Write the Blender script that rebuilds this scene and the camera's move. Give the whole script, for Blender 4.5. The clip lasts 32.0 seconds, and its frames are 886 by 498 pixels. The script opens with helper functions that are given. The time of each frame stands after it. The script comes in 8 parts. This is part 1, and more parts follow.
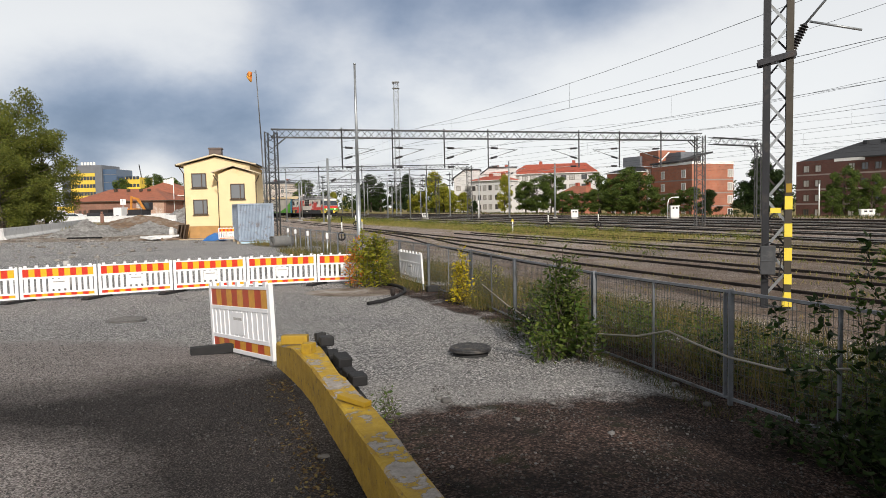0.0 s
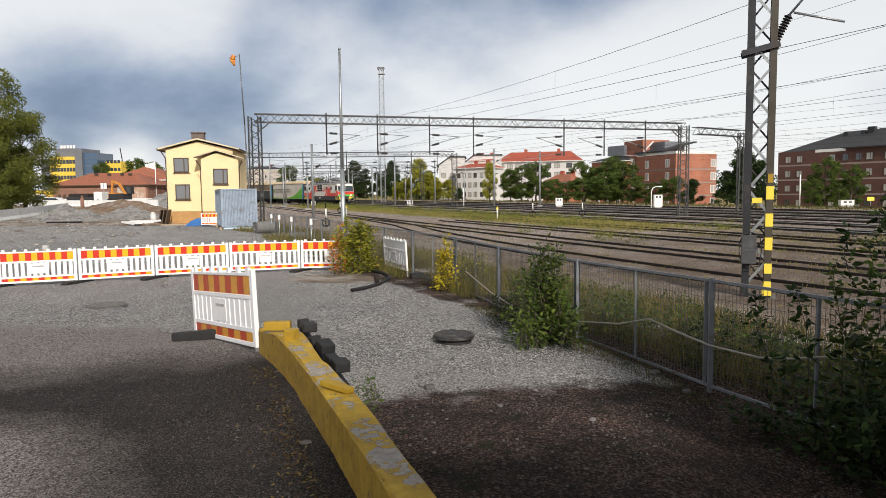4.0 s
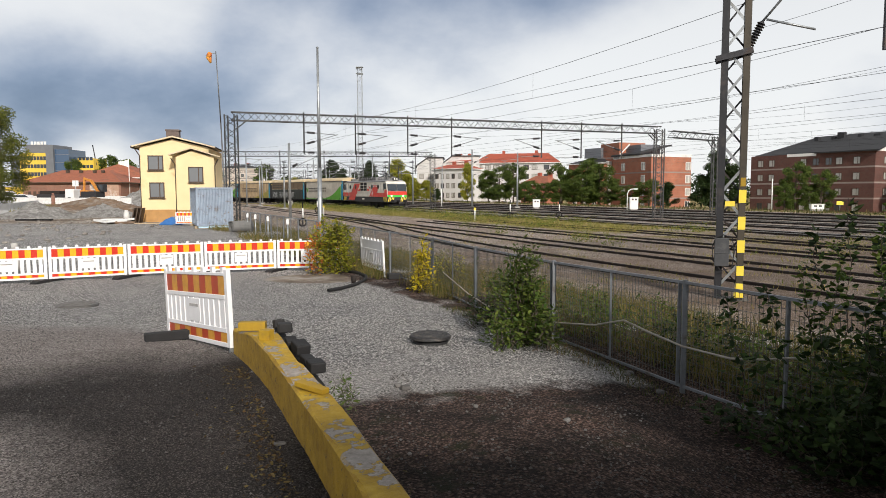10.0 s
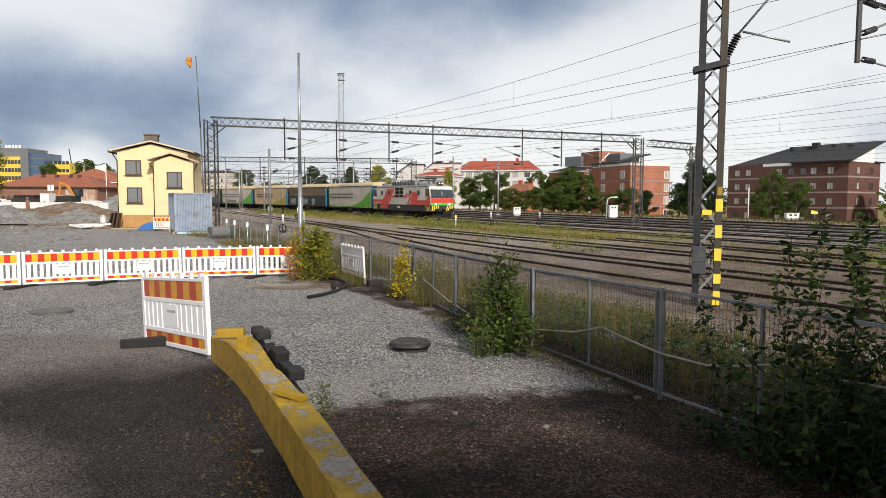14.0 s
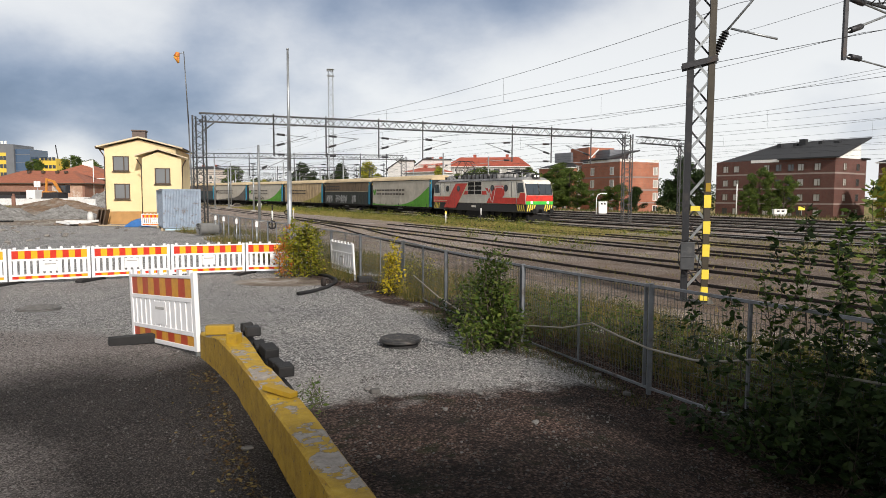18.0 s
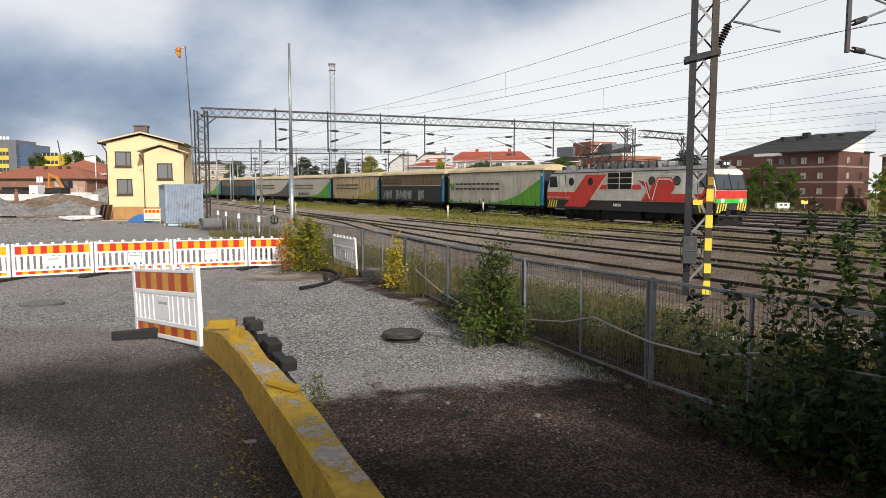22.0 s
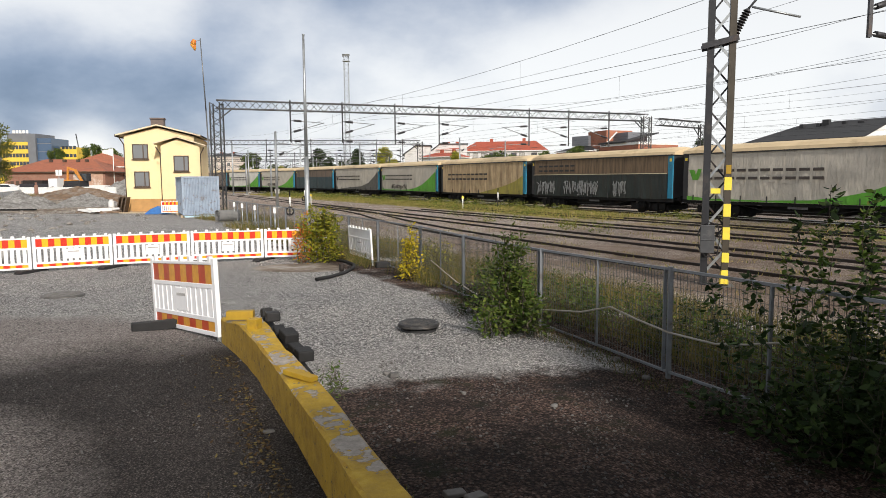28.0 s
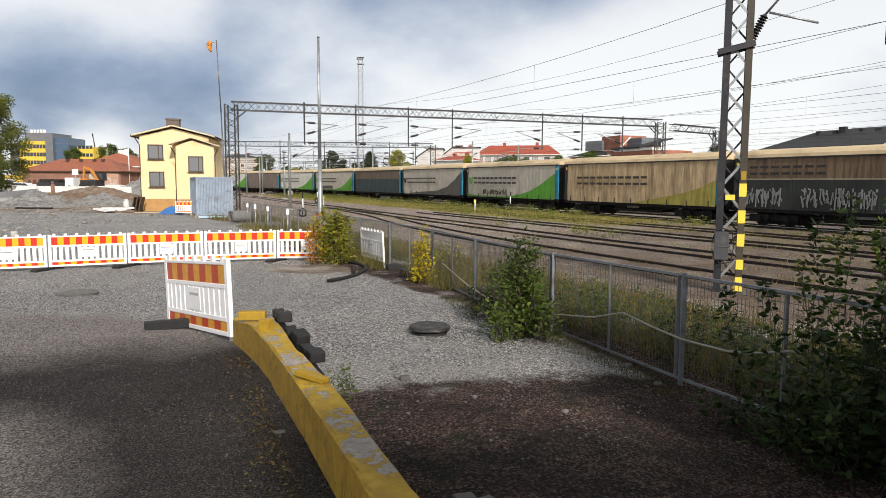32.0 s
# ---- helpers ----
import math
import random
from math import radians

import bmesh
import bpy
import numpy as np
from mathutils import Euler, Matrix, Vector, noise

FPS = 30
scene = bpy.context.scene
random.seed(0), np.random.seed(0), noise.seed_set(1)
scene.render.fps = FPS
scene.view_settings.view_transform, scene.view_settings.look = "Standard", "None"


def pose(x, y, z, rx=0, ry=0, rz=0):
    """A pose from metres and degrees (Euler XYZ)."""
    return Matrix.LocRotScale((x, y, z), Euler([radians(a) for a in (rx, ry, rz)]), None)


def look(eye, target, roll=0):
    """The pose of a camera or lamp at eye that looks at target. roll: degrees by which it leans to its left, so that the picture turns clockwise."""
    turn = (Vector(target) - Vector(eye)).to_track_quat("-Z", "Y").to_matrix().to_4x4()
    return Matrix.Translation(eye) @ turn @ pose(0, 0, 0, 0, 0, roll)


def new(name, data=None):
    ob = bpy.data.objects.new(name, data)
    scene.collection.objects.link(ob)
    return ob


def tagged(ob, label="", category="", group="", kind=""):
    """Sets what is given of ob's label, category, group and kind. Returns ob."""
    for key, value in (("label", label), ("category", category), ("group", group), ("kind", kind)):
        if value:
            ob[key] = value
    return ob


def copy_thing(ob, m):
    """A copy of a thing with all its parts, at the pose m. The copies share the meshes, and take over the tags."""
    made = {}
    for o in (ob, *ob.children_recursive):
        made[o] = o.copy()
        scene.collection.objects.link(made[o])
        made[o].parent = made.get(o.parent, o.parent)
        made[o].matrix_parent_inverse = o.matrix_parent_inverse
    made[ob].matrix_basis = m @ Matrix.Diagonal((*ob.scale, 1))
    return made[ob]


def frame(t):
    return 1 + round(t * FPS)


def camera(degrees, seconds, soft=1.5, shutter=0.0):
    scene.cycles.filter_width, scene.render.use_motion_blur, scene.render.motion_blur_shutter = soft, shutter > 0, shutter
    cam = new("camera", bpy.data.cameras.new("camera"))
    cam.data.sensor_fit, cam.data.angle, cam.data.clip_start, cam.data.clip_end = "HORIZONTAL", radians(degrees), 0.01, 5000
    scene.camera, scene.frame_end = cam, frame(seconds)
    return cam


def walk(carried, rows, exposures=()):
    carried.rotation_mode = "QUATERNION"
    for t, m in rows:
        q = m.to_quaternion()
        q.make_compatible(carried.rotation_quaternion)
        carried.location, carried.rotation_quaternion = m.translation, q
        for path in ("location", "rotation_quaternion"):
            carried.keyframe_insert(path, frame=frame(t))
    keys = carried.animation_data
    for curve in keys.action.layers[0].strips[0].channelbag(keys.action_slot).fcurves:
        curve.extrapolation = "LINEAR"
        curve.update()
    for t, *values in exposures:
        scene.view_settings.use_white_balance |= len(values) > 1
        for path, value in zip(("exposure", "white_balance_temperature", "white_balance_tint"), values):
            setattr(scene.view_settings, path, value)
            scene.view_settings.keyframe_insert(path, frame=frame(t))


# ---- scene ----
from math import cos, sin, pi, atan2, hypot

# ---- camera: a hand-held phone, nearly still, panning slowly ----
# seconds, eye, pitch, yaw to the left, lean to the left
PATH = [
    (0, (-0.021, 0.009, 2.248), -3.66, 4.70, -1.15),
    (0.5, (-0.021, 0.009, 2.248), -3.77, 4.58, -0.90),
    (1, (-0.021, 0.010, 2.247), -3.97, 4.42, -0.61),
    (1.5, (-0.021, 0.011, 2.246), -4.23, 4.31, -0.62),
    (2, (-0.020, 0.013, 2.246), -4.42, 4.09, -0.56),
    (2.5, (-0.018, 0.013, 2.246), -4.56, 3.84, -0.66),
    (3, (-0.017, 0.014, 2.246), -4.71, 3.67, -0.56),
    (3.5, (-0.016, 0.015, 2.246), -4.76, 3.52, -0.60),
    (5.5, (-0.013, 0.015, 2.245), -4.80, 3.06, -0.43),
    (6, (-0.014, 0.014, 2.245), -4.86, 2.97, -0.35),
    (6.5, (-0.013, 0.013, 2.245), -4.80, 2.87, -0.56),
    (7, (-0.012, 0.011, 2.246), -4.62, 2.67, -0.43),
    (7.5, (-0.011, 0.009, 2.247), -4.52, 2.51, -0.38),
    (8, (-0.012, 0.010, 2.247), -4.50, 2.33, -0.25),
    (8.5, (-0.010, 0.009, 2.247), -4.53, 2.13, -0.38),
    (9, (-0.009, 0.008, 2.247), -4.53, 1.87, -0.40),
    (9.5, (-0.008, 0.010, 2.247), -4.63, 1.63, -0.27),
    (10, (-0.007, 0.010, 2.248), -4.73, 1.47, -0.12),
    (10.5, (-0.005, 0.007, 2.248), -4.78, 1.27, -0.37),
    (11, (-0.004, 0.006, 2.249), -4.65, 1.04, -0.59),
    (11.5, (-0.003, 0.005, 2.249), -4.43, 0.79, -0.52),
    (12, (-0.002, 0.002, 2.250), -4.34, 0.53, -0.45),
    (12.5, (-0.001, -0.001, 2.250), -4.33, 0.27, -0.09),
    (13, (-0.000, -0.002, 2.250), -4.30, 0.00, -0.00),
    (13.5, (0.001, -0.003, 2.249), -4.22, -0.12, 0.10),
    (14, (0.001, -0.004, 2.250), -4.14, -0.17, 0.25),
    (14.5, (0.001, -0.005, 2.249), -3.98, -0.24, 0.41),
    (16.5, (0.003, -0.009, 2.251), -4.28, -0.57, -0.24),
    (17, (0.002, -0.011, 2.250), -4.32, -0.75, -0.24),
    (17.5, (0.002, -0.010, 2.250), -4.38, -0.91, -0.20),
    (18, (0.004, -0.011, 2.250), -4.45, -1.02, 0.23),
    (18.5, (0.004, -0.014, 2.250), -4.56, -1.04, 0.14),
    (19, (0.005, -0.015, 2.250), -4.56, -1.08, -0.11),
    (19.5, (0.006, -0.017, 2.251), -4.62, -1.13, -0.15),
    (20, (0.007, -0.020, 2.250), -4.72, -1.18, 0.26),
    (20.5, (0.007, -0.021, 2.250), -4.78, -1.11, 0.38),
    (21, (0.007, -0.021, 2.250), -4.80, -1.02, 0.08),
    (21.5, (0.007, -0.020, 2.249), -4.82, -0.92, 0.07),
    (22, (0.007, -0.018, 2.248), -4.92, -0.83, 0.09),
    (22.5, (0.007, -0.018, 2.247), -4.99, -0.75, 0.12),
    (23, (0.006, -0.017, 2.247), -5.02, -0.68, 0.13),
    (23.5, (0.003, -0.014, 2.247), -4.94, -0.60, 0.18),
    (24, (0.000, -0.009, 2.246), -5.01, -0.52, 0.28),
    (24.5, (-0.002, -0.006, 2.245), -5.22, -0.47, 0.39),
    (25, (-0.003, -0.004, 2.245), -5.53, -0.36, 0.29),
    (25.5, (-0.005, -0.000, 2.244), -5.84, -0.30, 0.15),
    (27.5, (-0.001, -0.010, 2.246), -5.72, 0.12, 0.27),
    (28, (-0.002, -0.007, 2.246), -5.73, 0.45, -0.30),
    (28.5, (-0.003, -0.006, 2.245), -5.75, 0.68, -0.51),
    (29, (-0.006, -0.001, 2.246), -5.63, 0.78, -0.36),
    (29.5, (-0.008, 0.002, 2.246), -5.55, 0.92, -0.37),
    (30, (-0.009, 0.003, 2.245), -5.63, 1.08, -0.12),
    (30.5, (-0.010, 0.002, 2.244), -5.71, 1.23, -0.09),
    (31, (-0.011, 0.003, 2.244), -5.72, 1.24, 0.28),
    (31.5, (-0.010, 0.003, 2.243), -5.60, 1.37, 0.02),
    (32, (-0.010, 0.001, 2.243), -5.45, 1.44, 0.34),
]
cam = camera(66.985, 32.0, soft=0.6)


def cam_pose(eye, pitch, yaw, roll):
    return pose(*eye, 90 + pitch, 0, yaw) @ pose(0, 0, 0, 0, 0, roll)


EXPOSURES = [(0.0, 0.0), (20.0, 0.02), (25.0, 0.06), (28.0, 0.12), (32.0, 0.12)]
walk(cam, [(t, cam_pose(e, p, y, r)) for t, e, p, y, r in PATH], EXPOSURES)

# ---- daylight: broken cloud, soft sun from the right behind the camera ----
SUN_AZ, SUN_EL = radians(158), radians(30)  # azimuth clockwise from +y


def make_world():
    w = bpy.data.worlds.new("sky")
    scene.world = w
    w.use_nodes = True
    nt = w.node_tree
    nt.nodes.clear()
    N, L = nt.nodes.new, nt.links.new
    out = N("ShaderNodeOutputWorld")
    sky = N("ShaderNodeTexSky")
    sky.sky_type = "NISHITA"
    sky.sun_disc = False
    sky.sun_elevation, sky.sun_rotation = SUN_EL, SUN_AZ
    sky.air_density, sky.dust_density = 1.2, 1.5
    bg_sky = N("ShaderNodeBackground")
    bg_sky.inputs[1].default_value = 0.10
    L(sky.outputs[0], bg_sky.inputs[0])
    co = N("ShaderNodeTexCoord")
    sep = N("ShaderNodeSeparateXYZ")
    L(co.outputs["Generated"], sep.inputs[0])

    def m(op, a, b=None, clamp=False):
        n = N("ShaderNodeMath")
        n.operation, n.use_clamp = op, clamp
        for i, v in enumerate((a, b)):
            if v is None:
                continue
            if isinstance(v, (int, float)):
                n.inputs[i].default_value = v
            else:
                L(v, n.inputs[i])
        return n.outputs[0]

    # the cloud deck as a plane seen in perspective
    up = m("ADD", m("MAXIMUM", sep.outputs[2], 0.0), 0.50)
    px, py = m("DIVIDE", sep.outputs[0], up), m("DIVIDE", sep.outputs[1], up)
    com = N("ShaderNodeCombineXYZ")
    L(px, com.inputs[0])
    L(py, com.inputs[1])
    com.inputs[2].default_value = 3.7

    def noise_of(scale, detail, rough, distort=0.0, vec=None):
        n = N("ShaderNodeTexNoise")
        n.inputs["Scale"].default_value, n.inputs["Detail"].default_value = scale, detail
        n.inputs["Roughness"].default_value, n.inputs["Distortion"].default_value = rough, distort
        L(vec or com.outputs[0], n.inputs["Vector"])
        return n.outputs["Fac"]

    big = noise_of(1.1, 4, 0.5, 0.25)
    fine = noise_of(3.6, 9, 0.54, 0.0)
    # large cloud masses: (direction, sharpness, darkness)
    dark = m("MULTIPLY", m("SUBTRACT", big, 0.5), 0.9)
    dark = m("ADD", dark, m("MULTIPLY", m("SUBTRACT", fine, 0.5), 0.95))
    for (az, el), sharp, amount in CLOUDS:
        d = N("ShaderNodeVectorMath")
        d.operation = "DOT_PRODUCT"
        L(co.outputs["Generated"], d.inputs[0])
        d.inputs[1].default_value = (sin(radians(az)) * cos(radians(el)), cos(radians(az)) * cos(radians(el)), sin(radians(el)))
        dark = m("ADD", dark, m("MULTIPLY", m("POWER", m("MAXIMUM", d.outputs["Value"], 0.0), sharp), amount))
    ramp = N("ShaderNodeValToRGB")
    ramp.color_ramp.interpolation = "B_SPLINE"
    el = ramp.color_ramp.elements
    el[0].position, el[0].color = 0.0, (0.98, 0.99, 1.0, 1)
    el[1].position, el[1].color = 1.0, (0.13, 0.19, 0.31, 1)
    for p, c in ((0.25, (0.86, 0.88, 0.92, 1)), (0.5, (0.50, 0.56, 0.68, 1)), (0.75, (0.235, 0.315, 0.47, 1))):
        e = el.new(p)
        e.color = c
    L(m("ADD", dark, 0.22, True), ramp.inputs[0])
    bg = N("ShaderNodeBackground")
    bg.inputs[1].default_value = CLOUD_LIGHT
    # grey added to the unseen sky overhead to cut its fill light
    fill_cut = N("ShaderNodeMix")
    fill_cut.data_type = "RGBA"
    fill_cut.inputs[7].default_value = (0.20, 0.19, 0.18, 1)
    L(m("MULTIPLY", m("POWER", m("MAXIMUM", sep.outputs[2], 0.0), 1.6), 1.0, True), fill_cut.inputs[0])
    L(ramp.outputs[0], fill_cut.inputs[6])
    L(fill_cut.outputs[2], bg.inputs[0])
    mix = N("ShaderNodeMixShader")
    mix.inputs[0].default_value = 0.88
    L(bg_sky.outputs[0], mix.inputs[1])
    L(bg.outputs[0], mix.inputs[2])
    L(mix.outputs[0], out.inputs[0])


CLOUD_LIGHT = 1.0
CLOUDS = [((-34, 8.5), 110, 0.62), ((-22, 8), 130, 0.36), ((-12, 6.5), 220, 0.12), ((-8, 16.5), 420, 0.50), ((-1, 16.8), 420, 0.52), ((6, 16.0), 420, 0.52), ((11, 16.0), 420, 0.46), ((16, 17.0), 500, 0.34), ((-15, 17.0), 520, 0.20), ((-23, 13.0), 420, -0.32), ((-31, 6), 420, 0.26),
          ((-33, 18.5), 70, -0.95), ((26, 8), 14, -0.38), ((13, 9), 70, -0.25), ((-28, 2.6), 900, -0.45), ((-36, 2.6), 900, -0.35), ((30, 8), 500, 0.30), ((33, 5), 700, 0.22)]
make_world()
sun = new("sun", bpy.data.lights.new("sun", "SUN"))
sun.data.energy, sun.data.angle, sun.data.color = 4.2, radians(4), (1.0, 0.92, 0.83)
sun.matrix_world = look((sin(SUN_AZ) * cos(SUN_EL) * 50, cos(SUN_AZ) * cos(SUN_EL) * 50, sin(SUN_EL) * 50), (0, 0, 0))

# ---- materials ----
def nodes_of(name):
    m = bpy.data.materials.new(name)
    m.use_nodes = True
    nt = m.node_tree
    return m, nt, nt.nodes["Principled BSDF"]


def tex_noise(nt, vec, scale, detail=4, rough=0.6):
    n = nt.nodes.new("ShaderNodeTexNoise")
    n.inputs["Scale"].default_value, n.inputs["Detail"].default_value, n.inputs["Roughness"].default_value = scale, detail, rough
    nt.links.new(vec, n.inputs["Vector"])
    return n.outputs["Fac"]


def ramp_of(nt, fac, stops):
    r = nt.nodes.new("ShaderNodeValToRGB")
    el = r.color_ramp.elements
    while len(el) < len(stops):
        el.new(0.5)
    for e, (p, c) in zip(el, stops):
        e.position, e.color = p, (*c, 1) if len(c) == 3 else c
    nt.links.new(fac, r.inputs[0])
    return r.outputs[0]


def mix_of(nt, fac, a, b, blend="MIX"):
    n = nt.nodes.new("ShaderNodeMix")
    n.data_type, n.blend_type = "RGBA", blend
    for i, v in ((0, fac), (6, a), (7, b)):
        if isinstance(v, (int, float)):
            n.inputs[i].default_value = v
        elif isinstance(v, tuple):
            n.inputs[i].default_value = (*v, 1)
        else:
            nt.links.new(v, n.inputs[i])
    return n.outputs[2]


def math_of(nt, op, a, b=0.0, clamp=False):
    n = nt.nodes.new("ShaderNodeMath")
    n.operation, n.use_clamp = op, clamp
    for i, v in enumerate((a, b)):
        if isinstance(v, (int, float)):
            n.inputs[i].default_value = v
        else:
            nt.links.new(v, n.inputs[i])
    return n.outputs[0]


def coords(nt, shift=True):
    """Object coordinates, moved by a random amount for each object."""
    co = nt.nodes.new("ShaderNodeTexCoord").outputs["Object"]
    if not shift:
        return co
    rnd = nt.nodes.new("ShaderNodeObjectInfo").outputs["Random"]
    add = nt.nodes.new("ShaderNodeVectorMath")
    nt.links.new(co, add.inputs[0])
    nt.links.new(math_of(nt, "MULTIPLY", rnd, 37.0), add.inputs[1])
    return add.outputs[0]


def bump_of(nt, bsdf, height, strength, dist=0.02):
    b = nt.nodes.new("ShaderNodeBump")
    b.inputs["Strength"].default_value, b.inputs["Distance"].default_value = strength, dist
    nt.links.new(height, b.inputs["Height"])
    nt.links.new(b.outputs[0], bsdf.inputs["Normal"])


def surf(name, base, rough=0.7, metal=0.0, var=0.2, scale=6.0, dirt=None, dirt_at=0.62, dirt_scale=1.2, bump=0.15, bscale=60.0, dist=0.01, own=0.0):
    """A plain surface: grain, stains of a second colour, fine relief; own: how far objects differ from one another."""
    m, nt, b = nodes_of(name)
    v = coords(nt)
    g = tex_noise(nt, v, scale, 6)
    lo, hi = tuple(c * (1 - var) for c in base), tuple(min(1, c * (1 + var)) for c in base)
    col = ramp_of(nt, g, [(0.3, lo), (0.7, hi)])
    if own:
        rnd = nt.nodes.new("ShaderNodeObjectInfo").outputs["Random"]
        k = math_of(nt, "ADD", math_of(nt, "MULTIPLY", rnd, 2 * own), 1 - own)
        col = mix_of(nt, 1.0, col, k, "MULTIPLY")
    if dirt:
        d = tex_noise(nt, v, dirt_scale, 8, 0.7)
        f = ramp_of(nt, d, [(dirt_at - 0.06, (0, 0, 0)), (dirt_at + 0.08, (1, 1, 1))])
        col = mix_of(nt, f, col, dirt)
    nt.links.new(col, b.inputs["Base Color"])
    b.inputs["Roughness"].default_value, b.inputs["Metallic"].default_value = rough, metal
    if bump:
        bump_of(nt, b, tex_noise(nt, v, bscale, 5), bump, dist)
    return m


STEEL = surf("weathered_steel", (0.16, 0.165, 0.17), 0.5, 0.6, 0.3, 4, (0.10, 0.08, 0.06), 0.6, 2.0)
GALV = surf("galvanised_steel", (0.34, 0.36, 0.37), 0.45, 0.7, 0.2, 8, (0.2, 0.19, 0.17), 0.66, 3.0)
DARK_STEEL = surf("dark_steel", (0.045, 0.045, 0.05), 0.55, 0.5, 0.3, 5, (0.07, 0.05, 0.04), 0.6, 2.0)
RUST = surf("rusty_rail", (0.017, 0.012, 0.010), 0.85, 0.0, 0.35, 8, (0.04, 0.022, 0.014), 0.6, 3.0)
RAIL_TOP = surf("worn_rail_head", (0.42, 0.41, 0.40), 0.3, 0.9, 0.2, 5)
SLEEPER = surf("sleeper_timber", (0.034, 0.027, 0.023), 0.9, 0, 0.4, 6, own=0.3)
WHITE_PL = surf("white_plastic", (0.78, 0.78, 0.79), 0.4, 0, 0.05, 5, (0.55, 0.54, 0.5), 0.66, 2.0, 0.03)
RED_PL = surf("red_reflective", (0.56, 0.03, 0.012), 0.35, 0, 0.12, 20, None, bump=0.03)
ORANGE_PL = surf("orange_reflective", (0.86, 0.40, 0.012), 0.35, 0, 0.1, 20, None, bump=0.03)
RED_OLD = surf("faded_red_film", (0.42, 0.05, 0.015), 0.4, 0, 0.15, 12, (0.40, 0.10, 0.04), 0.6, 4.0, 0.03)
ORANGE_OLD = surf("faded_orange_film", (0.58, 0.28, 0.03), 0.4, 0, 0.15, 12, (0.5, 0.22, 0.06), 0.6, 4.0, 0.03)
RUBBER = surf("black_rubber", (0.012, 0.012, 0.013), 0.75, 0, 0.3, 10, (0.03, 0.03, 0.03), 0.64, 4.0, 0.2, 80)
CONCRETE = surf("concrete", (0.42, 0.41, 0.39), 0.9, 0, 0.15, 5, (0.28, 0.27, 0.25), 0.6, 1.5, 0.25, 50)
WHITE_CONC = surf("pale_concrete", (0.66, 0.66, 0.65), 0.85, 0, 0.12, 3, (0.42, 0.42, 0.42), 0.6, 0.9, 0.2, 40)
PLASTER_Y = surf("yellow_render", (0.80, 0.635, 0.37), 0.9, 0, 0.05, 0.8, (0.72, 0.56, 0.30), 0.62, 0.5, 0.2, 40)
PLINTH = surf("ochre_plinth", (0.46, 0.26, 0.10), 0.9, 0, 0.12, 2, (0.3, 0.2, 0.1), 0.62, 0.8, 0.2, 40)
TRIM_DK = surf("brown_trim", (0.07, 0.045, 0.03), 0.6, 0, 0.2, 5)
WHITE_PAINT = surf("white_paint", (0.78, 0.78, 0.76), 0.6, 0, 0.05, 3, (0.6, 0.58, 0.54), 0.66, 1.0, 0.05)
ROOF_DK = surf("dark_roof_sheet", (0.024, 0.025, 0.028), 0.7, 0.0, 0.2, 2, (0.04, 0.04, 0.04), 0.6, 0.5)
ROOF_RED = surf("red_roof_sheet", (0.36, 0.08, 0.045), 0.7, 0, 0.2, 1.2, (0.27, 0.08, 0.05), 0.58, 0.4)
ROOF_BROWN = surf("brown_red_tile_roof", (0.30, 0.105, 0.06), 0.8, 0, 0.2, 1.5, (0.2, 0.09, 0.06), 0.58, 0.4)
CONT_BLUE = surf("faded_blue_container_paint", (0.25, 0.305, 0.38), 0.6, 0.0, 0.18, 2, (0.15, 0.12, 0.10), 0.60, 2.4, 0.12)
BARK = surf("bark", (0.10, 0.08, 0.06), 0.95, 0, 0.4, 8, (0.04, 0.035, 0.03), 0.55, 3.0, 0.6, 25, 0.03)
BLACK = surf("black_underframe", (0.006, 0.006, 0.0065), 0.95, 0.0, 0.4, 5, (0.022, 0.018, 0.016), 0.6, 2.0)
YEL_SIGN = surf("yellow_paint", (0.85, 0.66, 0.07), 0.5, 0, 0.08, 6, (0.6, 0.45, 0.08), 0.68, 3.0, 0.03)
ORANGE_MACH = surf("orange_machine_paint", (0.55, 0.22, 0.035), 0.5, 0, 0.1, 4, (0.3, 0.15, 0.05), 0.64, 1.5)
CLAY = surf("grey_rough_stone", (0.13, 0.125, 0.12), 0.95, 0, 0.3, 9, own=0.35)
TARP = surf("blue_tarpaulin", (0.03, 0.14, 0.40), 0.5, 0, 0.2, 5)
WOODY = surf("sawn_timber", (0.42, 0.33, 0.22), 0.8, 0, 0.2, 8)
CAR_WHITE = surf("white_car_paint", (0.75, 0.75, 0.75), 0.25, 0, 0.04, 2)
CAR_GREY = surf("grey_car_paint", (0.22, 0.23, 0.25), 0.3, 0.3, 0.1, 2)


def glass_mat(name, tint=(0.03, 0.04, 0.05), rough=0.08):
    m, nt, b = nodes_of(name)
    b.inputs["Base Color"].default_value = (*tint, 1)
    b.inputs["Roughness"].default_value = rough
    b.inputs["IOR"].default_value = 1.5
    b.inputs["Specular IOR Level"].default_value = 0.9
    return m


GLASS = glass_mat("window_glass")
# pale base colour holds curtains and the sky reflected in the panes
ROOM_GLASS = glass_mat("sky_and_curtain_glass", (0.16, 0.17, 0.18), 0.06)
FLAT_GLASS = glass_mat("flats_window_glass", (0.06, 0.065, 0.07), 0.1)
BLIND_GLASS = glass_mat("blinded_window_glass", (0.42, 0.41, 0.38), 0.15)
BOX_GREY = surf("grey_box_paint", (0.07, 0.073, 0.078), 0.5, 0.2, 0.15, 6, (0.12, 0.12, 0.12), 0.62, 3)


